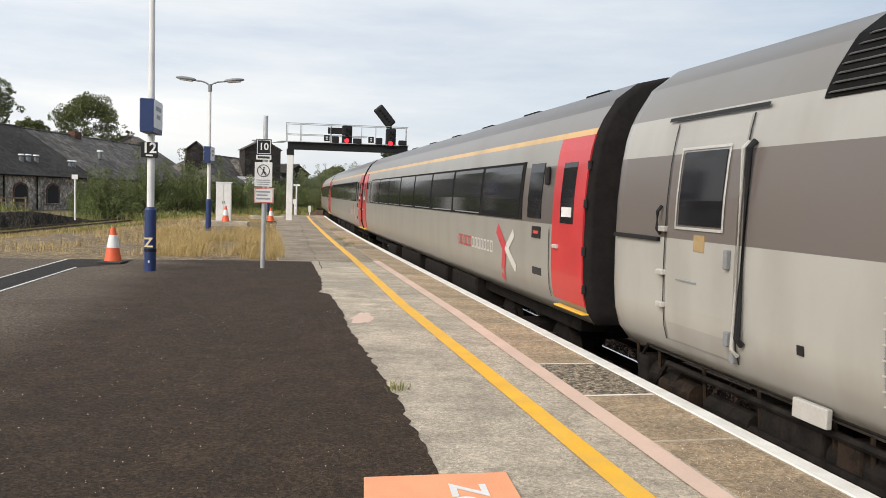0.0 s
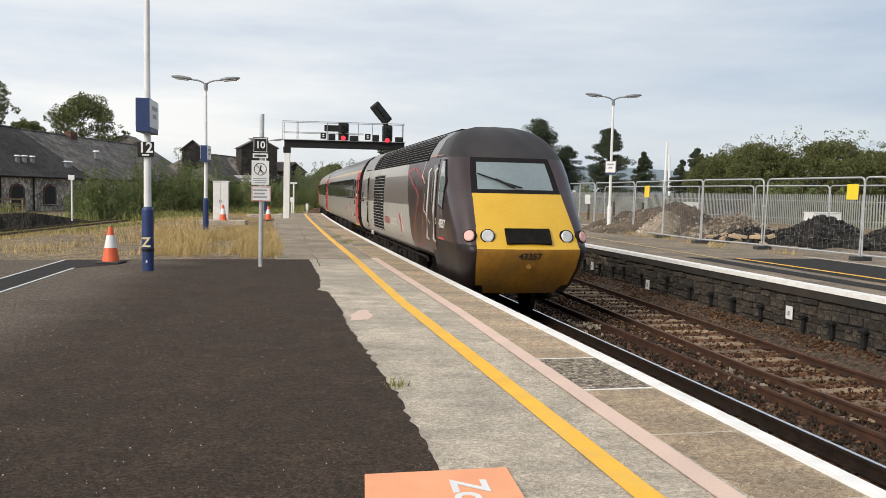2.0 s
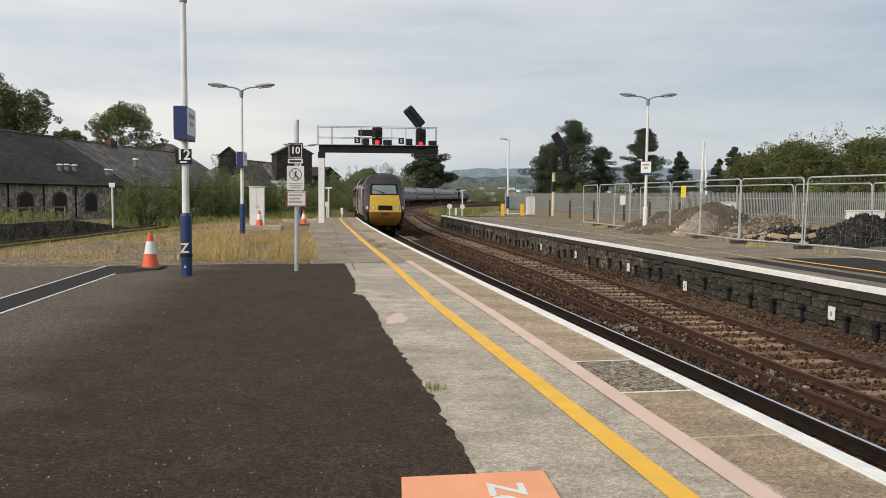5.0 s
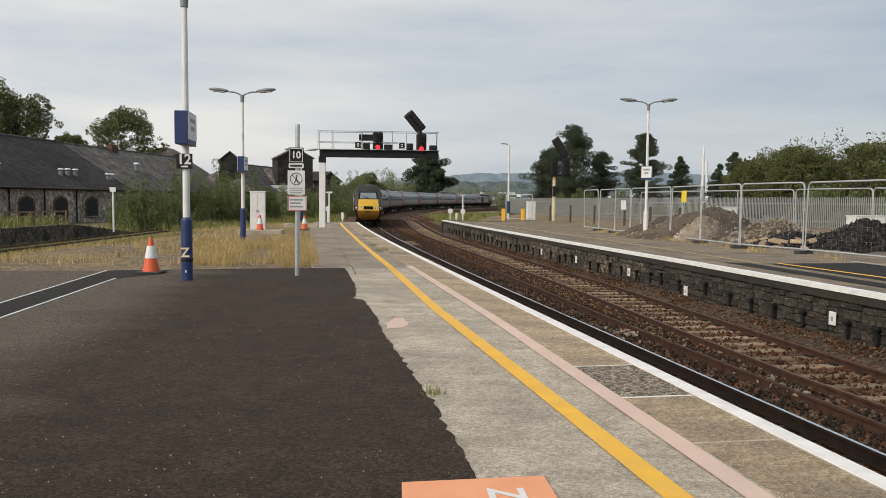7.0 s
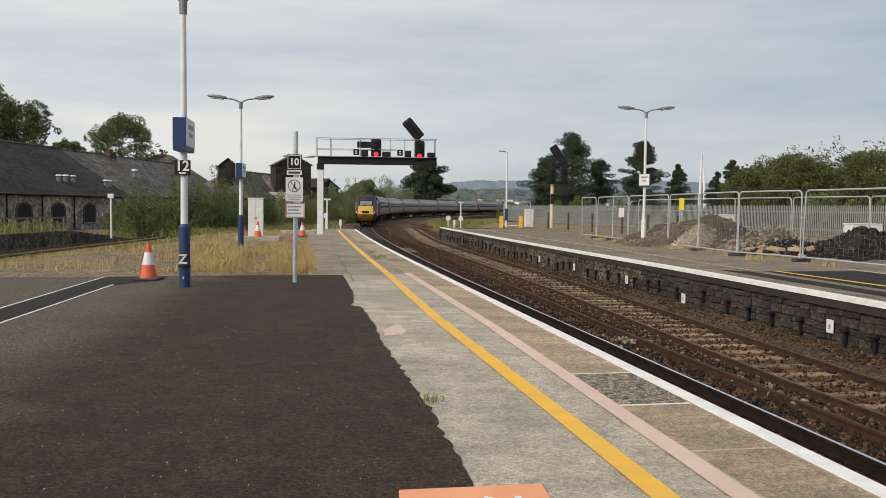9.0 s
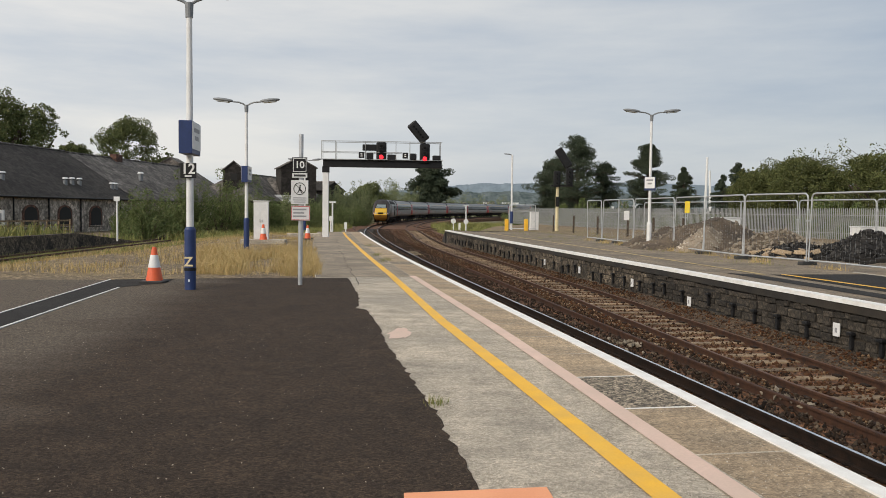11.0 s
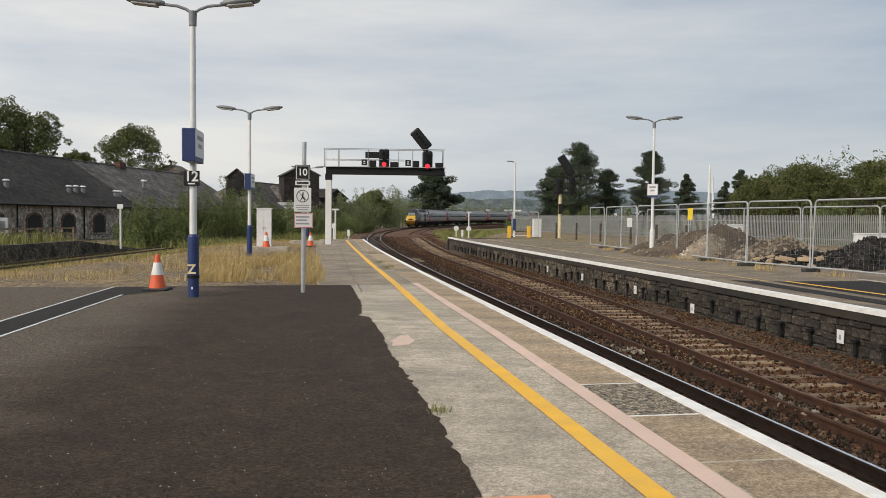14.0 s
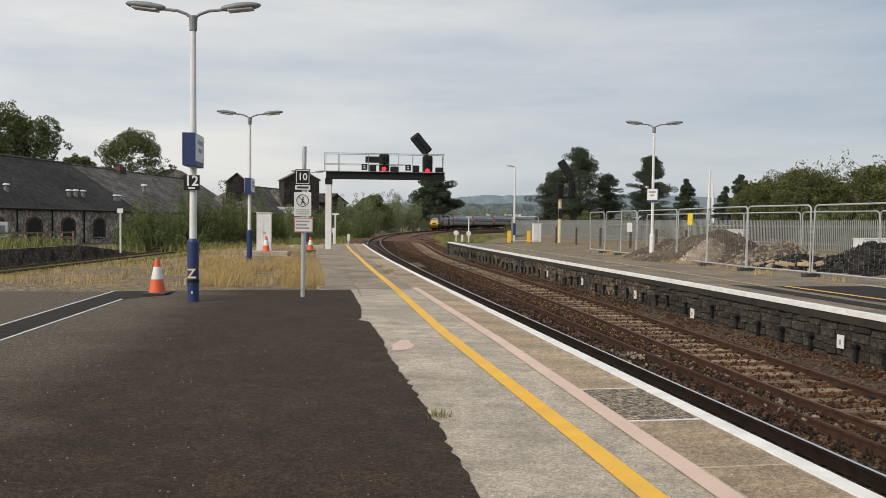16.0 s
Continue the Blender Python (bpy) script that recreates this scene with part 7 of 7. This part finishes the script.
# ---- palisade fence ----
pal = thing("palisade_fence", pose(0, 0, 0), "grey galvanised steel palisade fence along the yard", "fence")
bm = B()
for sx, w in ((0, 0.035),):
    pts = [(-0.036, 0, 0.05), (0.036, 0, 0.05), (0.036, 0, 2.02), (0.012, 0, 2.16), (-0.012, 0, 2.16), (-0.036, 0, 2.02)]
    f = bm.faces.new([bm.verts.new(p) for p in pts])
    r = bmesh.ops.extrude_face_region(bm, geom=[f])
    for v in r["geom"]:
        if isinstance(v, bmesh.types.BMVert):
            v.co.y += 0.02
    bmesh.ops.recalc_face_normals(bm, faces=bm.faces)
pale_me = mesh_of("pale", bm, M_PALISADE)
P_LINE = [(36.0, 36.0), (28.5, 47.5), (20.5, 74.0), (13.5, 100.0), (9.5, 112.0)]
count, rest = 0, []
for a, b in zip(P_LINE[:-1], P_LINE[1:]):
    d = Vector((b[0] - a[0], b[1] - a[1], 0))
    n = int(d.length / 0.17)
    turn = math.atan2(d.y, d.x)
    for k in range(n):
        p = Vector((a[0], a[1], 0)) + d * (k + 0.5) / n
        m = Matrix.Translation((p.x, p.y, random.uniform(-0.02, 0.02))) @ Matrix.Rotation(turn, 4, 'Z')
        if count < 290:
            ob = new("pale", pale_me)
            ob.parent = pal
            ob.matrix_basis = m
            count += 1
        else:
            rest.append(m)
    for z in (0.5, 1.7):
        bm = B()
        box(bm, (*((Vector((a[0], a[1], 0)) + d / 2).xy), z), (d.length, 0.05, 0.05), Matrix.Rotation(turn, 4, 'Z'))
        part("rail", bm, M_PALISADE, pal)
bm = B()
for m in rest:
    vs = box(bm, (0, 0, 0), (0.072, 0.02, 2.1))
    for v in vs:
        v.co = m @ (v.co + Vector((0, 0, 1.08)))
far_pales = part("fence_run", bm, M_PALISADE, pal)
far_pales["kind"] = "stuff"
for k, (x, y) in enumerate(((11.0, 66), (12.2, 62), (13.6, 58), (14.4, 54), (9.9, 70), (15.2, 50), (16.0, 46.5))):
    bm = B()
    box(bm, (0, 0, 0.7), (0.14, 0.14, 1.45), bevel=0.02)
    tagged(part("wooden_post", bm, M_BARK, None, m=pose(x, y, -0.03)), "dark weathered wooden fence post", "post", "wooden posts")


# ---- spoil heaps ----
def stones(bm_verts, bm_faces, n, fx, size, seed, squash=0.7):
    """Small faceted stones at places given by fx(r) -> (x, y, z)."""
    r = np.random.RandomState(seed)
    base = np.array([(1, 0, 0), (-1, 0, 0), (0, 1, 0), (0, -1, 0), (0, 0, 1), (0, 0, -1)], float)
    fc = np.array([(0, 2, 4), (2, 1, 4), (1, 3, 4), (3, 0, 4), (2, 0, 5), (1, 2, 5), (3, 1, 5), (0, 3, 5)])
    for i in range(n):
        p = fx(r)
        s = size * r.uniform(0.5, 1.5)
        q = Euler(r.uniform(0, 6.28, 3)).to_matrix()
        sc = np.array([s * r.uniform(0.7, 1.3), s * r.uniform(0.7, 1.2), s * squash])
        k = len(bm_verts)
        bm_verts.extend((np.array(q) @ (base * sc * r.uniform(0.8, 1.2, (6, 1))).T).T + np.array(p))
        bm_faces.extend((fc + k).tolist())


def mound(x, y, rx, ry, h, seed, mat, label, rubble, rub_n, rub_size, turn=0.0):
    t = thing("spoil_heap", pose(x, y, -0.03, 0, 0, turn), label, "spoil heap", "spoil heaps")
    n = 36

    def hz(u, v):
        d = math.sqrt(u * u + v * v)
        k = max(0.0, 1 - d) ** 0.85
        w = noise.noise(Vector((u * 2.3 + seed, v * 2.3, 0))) * 0.35 + noise.noise(Vector((u * 7 + seed, v * 7, 3))) * 0.13
        return h * k * (1 + w) if d < 1 else 0.0
    V, F = [], []
    for j in range(n + 1):
        for i in range(n + 1):
            u, v = 2 * i / n - 1, 2 * j / n - 1
            V.append((u * rx, v * ry, hz(u, v) - (0.03 if u * u + v * v >= 1 else 0)))
    for j in range(n):
        for i in range(n):
            k = j * (n + 1) + i
            F.append((k, k + 1, k + n + 2, k + n + 1))
    raw("earth", V, F, mat, t, True)
    V, F = [], []

    def at(r):
        a, d = r.uniform(0, 6.28), r.uniform(0.0, 1.0) ** 0.5
        u, v = d * math.cos(a), d * math.sin(a)
        return (u * rx, v * ry, hz(u, v) + 0.02)
    stones(V, F, rub_n, at, rub_size, seed, 0.32 if rubble is M_TARRUB else 0.7)
    ob = raw("rubble", [tuple(v) for v in V], F, rubble, t)
    ob["kind"] = "stuff"


mound(12.9, 38.2, 3.9, 2.8, 1.5, 3, M_SPOIL, "brown earth spoil heap behind mesh fencing", M_ROCK, 260, 0.07)
mound(11.6, 41.0, 2.4, 2.4, 1.0, 5, M_SPOIL, "low heap of sandy spoil behind mesh fencing", M_ROCK, 160, 0.06)
mound(14.3, 33.4, 2.5, 2.0, 1.05, 7, M_SPOIL, "grey rubble heap with broken paving blocks", M_ROCK, 700, 0.085)
mound(14.0, 31.2, 1.7, 1.2, 0.6, 8, M_TARMAC_NEW, "low heap of broken black tarmac", M_TARRUB, 900, 0.085)
mound(16.4, 30.6, 2.3, 2.0, 1.05, 9, M_TARMAC_NEW, "heap of broken black tarmac slabs", M_TARRUB, 1500, 0.095)
mound(18.3, 28.2, 2.2, 2.0, 0.85, 12, M_TARMAC_NEW, "spread heap of broken black tarmac", M_TARRUB, 1300, 0.09)
mound(12.3, 36.5, 2.5, 0.8, 1.15, 15, M_SAND, "pale ridge of sandy spoil tipped over the heap", M_CHIPS, 260, 0.05, 38)
mound(15.1, 35.6, 2.4, 1.6, 0.95, 19, M_TARMAC_NEW, "dark grey heap of planings behind the rubble", M_TARRUB, 300, 0.06)
rr = random.Random(8)
for k in range(60):
    bm = B()
    sx, sy, sz = rr.uniform(0.25, 0.6), rr.uniform(0.2, 0.4), rr.uniform(0.12, 0.22)
    box(bm, (0, 0, 0), (sx, sy, sz), bevel=0.025)
    dark = k % 3 == 0
    x, y = (rr.uniform(12.6, 15.0), rr.uniform(29.9, 32.6)) if not dark else (rr.uniform(14.6, 18.5), rr.uniform(27.2, 30.4))
    lvl = rr.choice((0.04, 0.16, 0.26)) if not dark else rr.uniform(0.05, 0.3)
    ob = part("paving_block", bm, M_TARMAC_NEW if dark else M_COPING, None, m=pose(x, y, lvl, rr.uniform(-18, 18), rr.uniform(-18, 18), rr.uniform(0, 180)))
    tagged(ob, "broken black tarmac lump in the rubble" if dark else "broken sandy paving block in the rubble", "rubble block", "rubble blocks")
cabinet(20.7, 38.5, 1.5, 0.8, 1.15, -0.03, "pale grey low kiosk beside the rubble")
cabinet(15.2, 42.5, 1.2, 0.8, 1.5, -0.03, "pale grey box behind the spoil heap")


# ---- white masts and canopy far behind the pines ----
for tx, dep, h, lean in ((0.3305, 200, 17.0, 0.018), (0.338, 205, 14.0, -0.04)):
    t = thing("white_mast", pose(tx * dep, dep, -1.3, 0, math.degrees(lean), 0), "tall white steel mast far behind the trees", "mast")
    bm = B()
    tube(bm, (0, 0, 0), (0, 0, h), 0.4, 0.26, 12)
    part("pole", bm, M_WHITE, t)
t = thing("white_canopy", pose(0.365 * 200, 200, -1.3), "white roofed stand far behind the trees", "building")
bm = B()
box(bm, (0, 0, 3.6), (13, 8, 0.5), Matrix.Rotation(-0.08, 4, 'Y'), bevel=0.1)
part("roof", bm, M_WHITE, t)
for sx in (-5.5, 0, 5.5):
    bm = B()
    tube(bm, (sx, 0, 0), (sx, 0, 3.5), 0.2, seg=8)
    part("column", bm, M_GALV, t)
for tx, dep in ((0.311, 120), (0.319, 118)):
    small_post(tx * dep, dep, 6.5, "slim grey lighting pole among the pines", None, 0.09, -1.3, M_LAMP_GREY)

# boards and rails by the shed
for x, y, w, h in ((-37.9, 66.6, 1.0, 1.6), (-37.6, 68.2, 0.9, 1.5)):
    t = thing("display_board", pose(x, y, -0.95), "white framed board in front of the shed", "board")
    bm = B()
    for sx in (-1, 1):
        tube(bm, (sx * w / 2, 0, 0), (sx * w / 2, 0, 2.3), 0.04, seg=6)
    part("legs", bm, M_WHITE, t)
    bm = B()
    box(bm, (0, -0.05, 2.3 - h / 2), (w, 0.06, h), bevel=0.01)
    bd = part("panel", bm, M_WHITE, t)
    bm = B()
    box(bm, (0, -0.09, 2.3 - h / 2), (w * 0.6, 0.02, h * 0.6))
    part("picture", bm, M_GREYPRINT, bd)
t = thing("timber_fence", pose(-34.5, 66.0, -0.95, 0, 0, 78), "grey weathered timber fence before the shed", "fence")
for k in range(9):
    bm = B()
    box(bm, (-6 + k * 1.5, 0, 0.75), (0.12, 0.12, 1.5), bevel=0.01)
    part("post", bm, M_SLEEPER, t)
for z in (0.5, 1.0, 1.4):
    bm = B()
    box(bm, (0, -0.08, z), (12, 0.05, 0.14))
    part("board", bm, M_SLEEPER, t)

# ---- painted zone mark on the platform ----
bm = B()
poly(bm, [(-0.20, 4.70), (0.67, 4.83), (0.80, 3.2), (-0.12, 3.1)], 0.0135, 0.006)
mat_ob = structure("zone_mark", bm, M_ORANGE_MAT, "orange painted zone mark with white letters on the paving", "floor marking")
text_mesh("lettering", "Zone", 0.30, M_WHITE, mat_ob, pose(0.42, 4.28, 0.0155, 0, 0, -86), 0.0012)

# ---- coping slabs between the faded line and the edge ----
slab_me = {}
for nm, m in (("plain", M_COPING), ("dark", M_COPING_DARK)):
    bm = B()
    box(bm, (0, 0, 0), (0.68, 1.285, 0.06), bevel=0.008)
    slab_me[nm] = mesh_of("coping_slab", bm, m)
for k in range(-9, 42):
    s = 7.98 + k * 1.31
    x, y, h = along(s, EDGE1 - 0.155 - 0.345)
    ob = new("coping_slab", slab_me["dark" if k in (0, 14, 23) else "plain"])
    ob.parent = platform
    ob.matrix_basis = Matrix.Translation((x, y, -0.026 + random.uniform(-0.002, 0.002))) @ Matrix.Rotation(-h, 4, 'Z')
    if k < -1:
        continue
    # pale mortar joint across the paving end
    bm = B()
    box(bm, (0, 0, 0), (0.66, 0.022, 0.01))
    x, y, h = along(s + 0.655, EDGE1 - 0.155 - 0.345)
    ob = part("mortar_joint", bm, M_WHITE_LINE if k in (-1, 0) else M_CONCRETE, platform, m=Matrix.Translation((x, y, 0.001)) @ Matrix.Rotation(-h, 4, 'Z'))
# a long crack in the concrete path
bm = B()
pp = []
for k in range(60):
    s = 19 + k * 0.55
    x, y, h = along(s, EDGE1 - 2.35 + 0.12 * noise.noise(Vector((s * 0.7, 0, 0))) + 0.05 * noise.noise(Vector((s * 3, 5, 0))) + 0.012 * (s - 19))
    pp.append((x, y, 0.001))
pipe(bm, pp, 0.009, 4)
structure("paving_crack", bm, M_WALL_CORE, "dark weedy crack along the concrete path", "crack")

# ---- sleepers ----
bm = B()
box(bm, (0, 0, 0), (2.5, 0.25, 0.16), bevel=0.012)
sleeper_me = mesh_of("sleeper", bm, M_SLEEPER)
bm = B()
for sx in (-0.7525, 0.7525):
    for q in (-0.13, 0.13):
        box(bm, (sx + q, 0, 0.09), (0.09, 0.18, 0.05), bevel=0.012)
chair_me = mesh_of("rail_chair", bm, M_RAIL_DARK)
bed = bpy.data.objects["ballast_bed"]
for off, s0, n, dz in ((0.0, 2.0, 60, -1.12), (None, -2.0, 150, -1.105)):
    for k in range(n):
        s = s0 + k * 0.71
        x, y, h = along(s, gap2(s) if off is None else off)
        ob = new("sleeper", sleeper_me)
        ob.parent = bed
        ob.matrix_basis = Matrix.Translation((x + random.uniform(-0.02, 0.02), y, dz + rise(s) + random.uniform(-0.01, 0.008))) @ Matrix.Rotation(-h + random.uniform(-0.015, 0.015), 4, 'Z')
        ch = new("rail_chair", chair_me)
        ch.parent = ob
        ch.matrix_basis = Matrix()

# ---- loose ballast ----
V, F = [], []


def bed_place(lo, hi):
    """Places for stones between two offsets from the near track, clear of the rails."""
    def place(r):
        s = 3 + 105 * r.uniform(0, 1) ** 2.1
        g = gap2(s)
        top = hi if hi is not None else (edge2(s) - 0.15 if s < 66 else g + 2.4)
        sp = float(np.interp(s, (13, 18, 30, 36), (1.84, 1.92, 2.22, 2.28)))
        for _ in range(12):
            d = r.uniform(lo, top)
            if min(abs(d - o) for o in (-0.595, 0.91, g - 0.7525, g + 0.7525)) < 0.12 or (s < 36.5 and abs(d - sp) < 0.11) or (abs(d - g) < 0.6 and r.uniform() < 0.6):
                continue
            break
        x, y, _ = along(s, d)
        return (x, y, -1.05 + rise(s) + r.uniform(0, 0.03) + (0.03 if 0.9 < d < g - 0.9 else 0))
    return place


stones(V, F, 22000, bed_place(2.3, None), 0.032, 4, 0.75)


def on_shoulder(r):
    s, u = 6 + 50 * r.uniform(0, 1) ** 1.5, r.uniform(0, 1)
    d0, d1 = gap2(s) + 0.95, edge2(s) - 0.02
    return (*along(s, d0 + (d1 - d0) * u)[:2], -1.04 + 0.21 * u ** 1.1)


stones(V, F, 6000, on_shoulder, 0.032, 6, 0.75)
ob = raw("loose_ballast", [tuple(v) for v in V], F, M_STONES)
tagged(ob, "rusty brown loose ballast stones between the rails", "ballast", kind="stuff")
V, F = [], []
stones(V, F, 15000, bed_place(0.3, 2.45), 0.032, 41, 0.75)
ob = raw("loose_ballast", [tuple(v) for v in V], F, M_STONES_DARK)
tagged(ob, "oily blackened ballast stones beside the near track", "ballast", kind="stuff")
V, F = [], []
for cs, cd, n, sz in ((16.3, 1.55, 26, 0.055), (11.6, 2.0, 16, 0.05), (19.0, 5.35, 30, 0.05), (13.0, 5.3, 30, 0.05)):
    stones(V, F, n, lambda r: (*along(cs + r.normal(0, 0.4), cd + r.normal(0, 0.15))[:2], -1.0 + r.uniform(0, 0.06)), sz, int(cs * 10))
ob = raw("pale_stones", [tuple(v) for v in V], F, M_ROCK)
tagged(ob, "pale loose stones lying on the ballast", "stones", kind="stuff")
# grey walking boards past the platform end
for k in range(2):
    bm = B()
    box(bm, (0, 0, 0), (0.7, 2.2, 0.06), bevel=0.01)
    x, y, h = along(50 + k * 2.3, 1.5)
    ob = part("crossing_board", bm, M_GRAVEL, None, m=Matrix.Translation((x, y, -1.02)) @ Matrix.Rotation(-h, 4, 'Z'))
    tagged(ob, "grey board panel lying beside the rail", "board", "board panels")

# ---- stones of the opposite platform wall ----
rows_h = (0.15, 0.12, 0.17, 0.13, 0.19, 0.13, 0.11)
widths = (0.17, 0.25, 0.33, 0.46)
blk = {}
for row, hh in enumerate(rows_h):
    for w in widths:
        bm = B()
        for v in box(bm, (0, 0, 0), (0.10, w - 0.022, hh - 0.02), bevel=0.018):
            v.co += Vector((0.012, 0.016, 0.016)) * noise.noise(Vector((row, w * 9, 0)) + v.co * 9)
        blk[row, w] = mesh_of("stone", bm, M_STONE_WALL)
made, bm = 0, B()
rw = random.Random(3)
cells = []
z_row = -1.05
for row, hh in enumerate(rows_h):
    s = 11.0 + rw.uniform(0, 0.3)
    while s < 65:
        w = rw.choice(widths)
        cells.append((s + w / 2, z_row + hh / 2 + rw.uniform(-0.022, 0.022), w, hh, blk[row, w]))
        s += w
    z_row += hh
cells.sort(key=lambda c: c[0])
for s, z, w, hh, me in cells:
    x, y, h = along(s, edge2(s) + 0.07 + rw.uniform(-0.02, 0.03))
    m = Matrix.Translation((x, y, z)) @ Matrix.Rotation(-h + rw.uniform(-0.03, 0.03), 4, 'Z')
    if made < 300:
        ob = new("stone", me)
        ob.parent = op_wall
        ob.matrix_basis = m
        made += 1
    else:
        q = [Vector((sx * 0.05, sy * (w / 2 - 0.011), sz * (hh / 2 - 0.01))) for sx in (-1, 1) for sy in (-1, 1) for sz in (-1, 1)]
        vs = [bm.verts.new(m @ c) for c in q]
        for f in ((0, 1, 3, 2), (4, 6, 7, 5), (0, 4, 5, 1), (2, 3, 7, 6), (1, 5, 7, 3), (0, 2, 6, 4)):
            bm.faces.new([vs[i] for i in f])
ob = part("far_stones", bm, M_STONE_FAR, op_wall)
ob["kind"] = "stuff"
bm = B()
box(bm, (0, 0, 0), (0.07, 0.07, 0.34), bevel=0.012)
box(bm, (-0.02, 0, 0.13), (0.1, 0.16, 0.06), bevel=0.012)
brk = mesh_of("iron_bracket", bm, M_BLACK)
s = 11.0
while s < 62:
    if min(abs(s - q) for q in (14.6, 21.0, 25.0, 30.2, 35.0)) < 0.4:
        s += 0.7
    x, y, h = along(s, edge2(s) - 0.02)
    ob = new("iron_bracket", brk)
    ob.parent = op_wall
    ob.matrix_basis = Matrix.Translation((x, y, -0.56 + rw.uniform(-0.1, 0.06))) @ Matrix.Rotation(-h, 4, 'Z')
    s += rw.uniform(0.7, 1.5)
for s, plate_z in ((14.6, -0.50), (21.0, -0.69), (25.0, -0.54), (30.2, -0.52), (35.0, -0.52)):
    x, y, h = along(s, edge2(s) - 0.02)
    bm = B()
    box(bm, (0, 0, 0), (0.02, 0.2, 0.26), bevel=0.005)
    pl = part("marker_plate", bm, M_WHITE, op_wall, "small white marker plate", m=Matrix.Translation((x, y, plate_z)) @ Matrix.Rotation(-h, 4, 'Z'))
    bm = B()
    box(bm, (-0.012, 0, -0.01), (0.006, 0.06, 0.09))
    part("letter_bar", bm, M_GREYPRINT, pl)
# ramp at the opposite platform's end
bm = B()
a, b, c, d = along(66, edge2(66)), along(66, edge2(66) + 6), along(71, edge2(66) + 6), along(71, edge2(66) + 0.4)
top = [bm.verts.new((p[0], p[1], z)) for p, z in ((a, 0.09), (b, 0), (c, -0.95), (d, -0.95))]
bot = [bm.verts.new((p[0], p[1], -1.2)) for p in (a, b, c, d)]
bm.faces.new(top)
for k in range(4):
    bm.faces.new((top[k], bot[k], bot[(k + 1) % 4], top[(k + 1) % 4]))
bmesh.ops.recalc_face_normals(bm, faces=bm.faces)
structure("platform_ramp", bm, M_WALL_CORE, "sloping ramp at the end of the opposite platform", "ramp")

# pale grit on the tarmac
V, F = [], []


def on_tarmac(r):
    y = 2.5 + 9 * r.uniform(0, 1) ** 1.3
    x = r.uniform(-7.0, -0.08 * y + 0.1)
    if x > 0.3 - 0.13 * max(0, y - 4.5):
        x -= 2.0
    return (x, y, 0.008)


stones(V, F, 800, on_tarmac, 0.0048, 17, 0.6)
ob = raw("tarmac_grit", [tuple(v) for v in V], F, M_CONCRETE)
tagged(ob, "pale specks of grit on the tarmac", "grit", kind="stuff")


def on_paving(r):
    s = 3.0 + 20 * r.uniform(0, 1) ** 1.6
    return (*along(s, EDGE1 - 0.17 - 2.5 * r.uniform(0, 1))[:2], r.uniform(0.0, 0.003))


V, F = [], []
stones(V, F, 18000, on_paving, 0.005, 23, 0.5)
ob = raw("paving_chips", [tuple(v) for v in V], F, M_CHIPS)
tagged(ob, "stone chips showing in the worn paving", "grit", kind="stuff")

# a faded patch of pink paint beside the tarmac
bm = B()
rp = random.Random(12)
poly(bm, [(-0.54 + (0.15 + rp.uniform(-0.04, 0.04)) * math.cos(a), 10.95 + (0.5 + rp.uniform(-0.15, 0.12)) * math.sin(a)) for a in [q * 6.283 / 22 for q in range(22)]], 0.004)
structure("paint_patch", bm, M_PINK_LINE, "faded patch of pinkish paint on the paving", "floor marking")

motions()
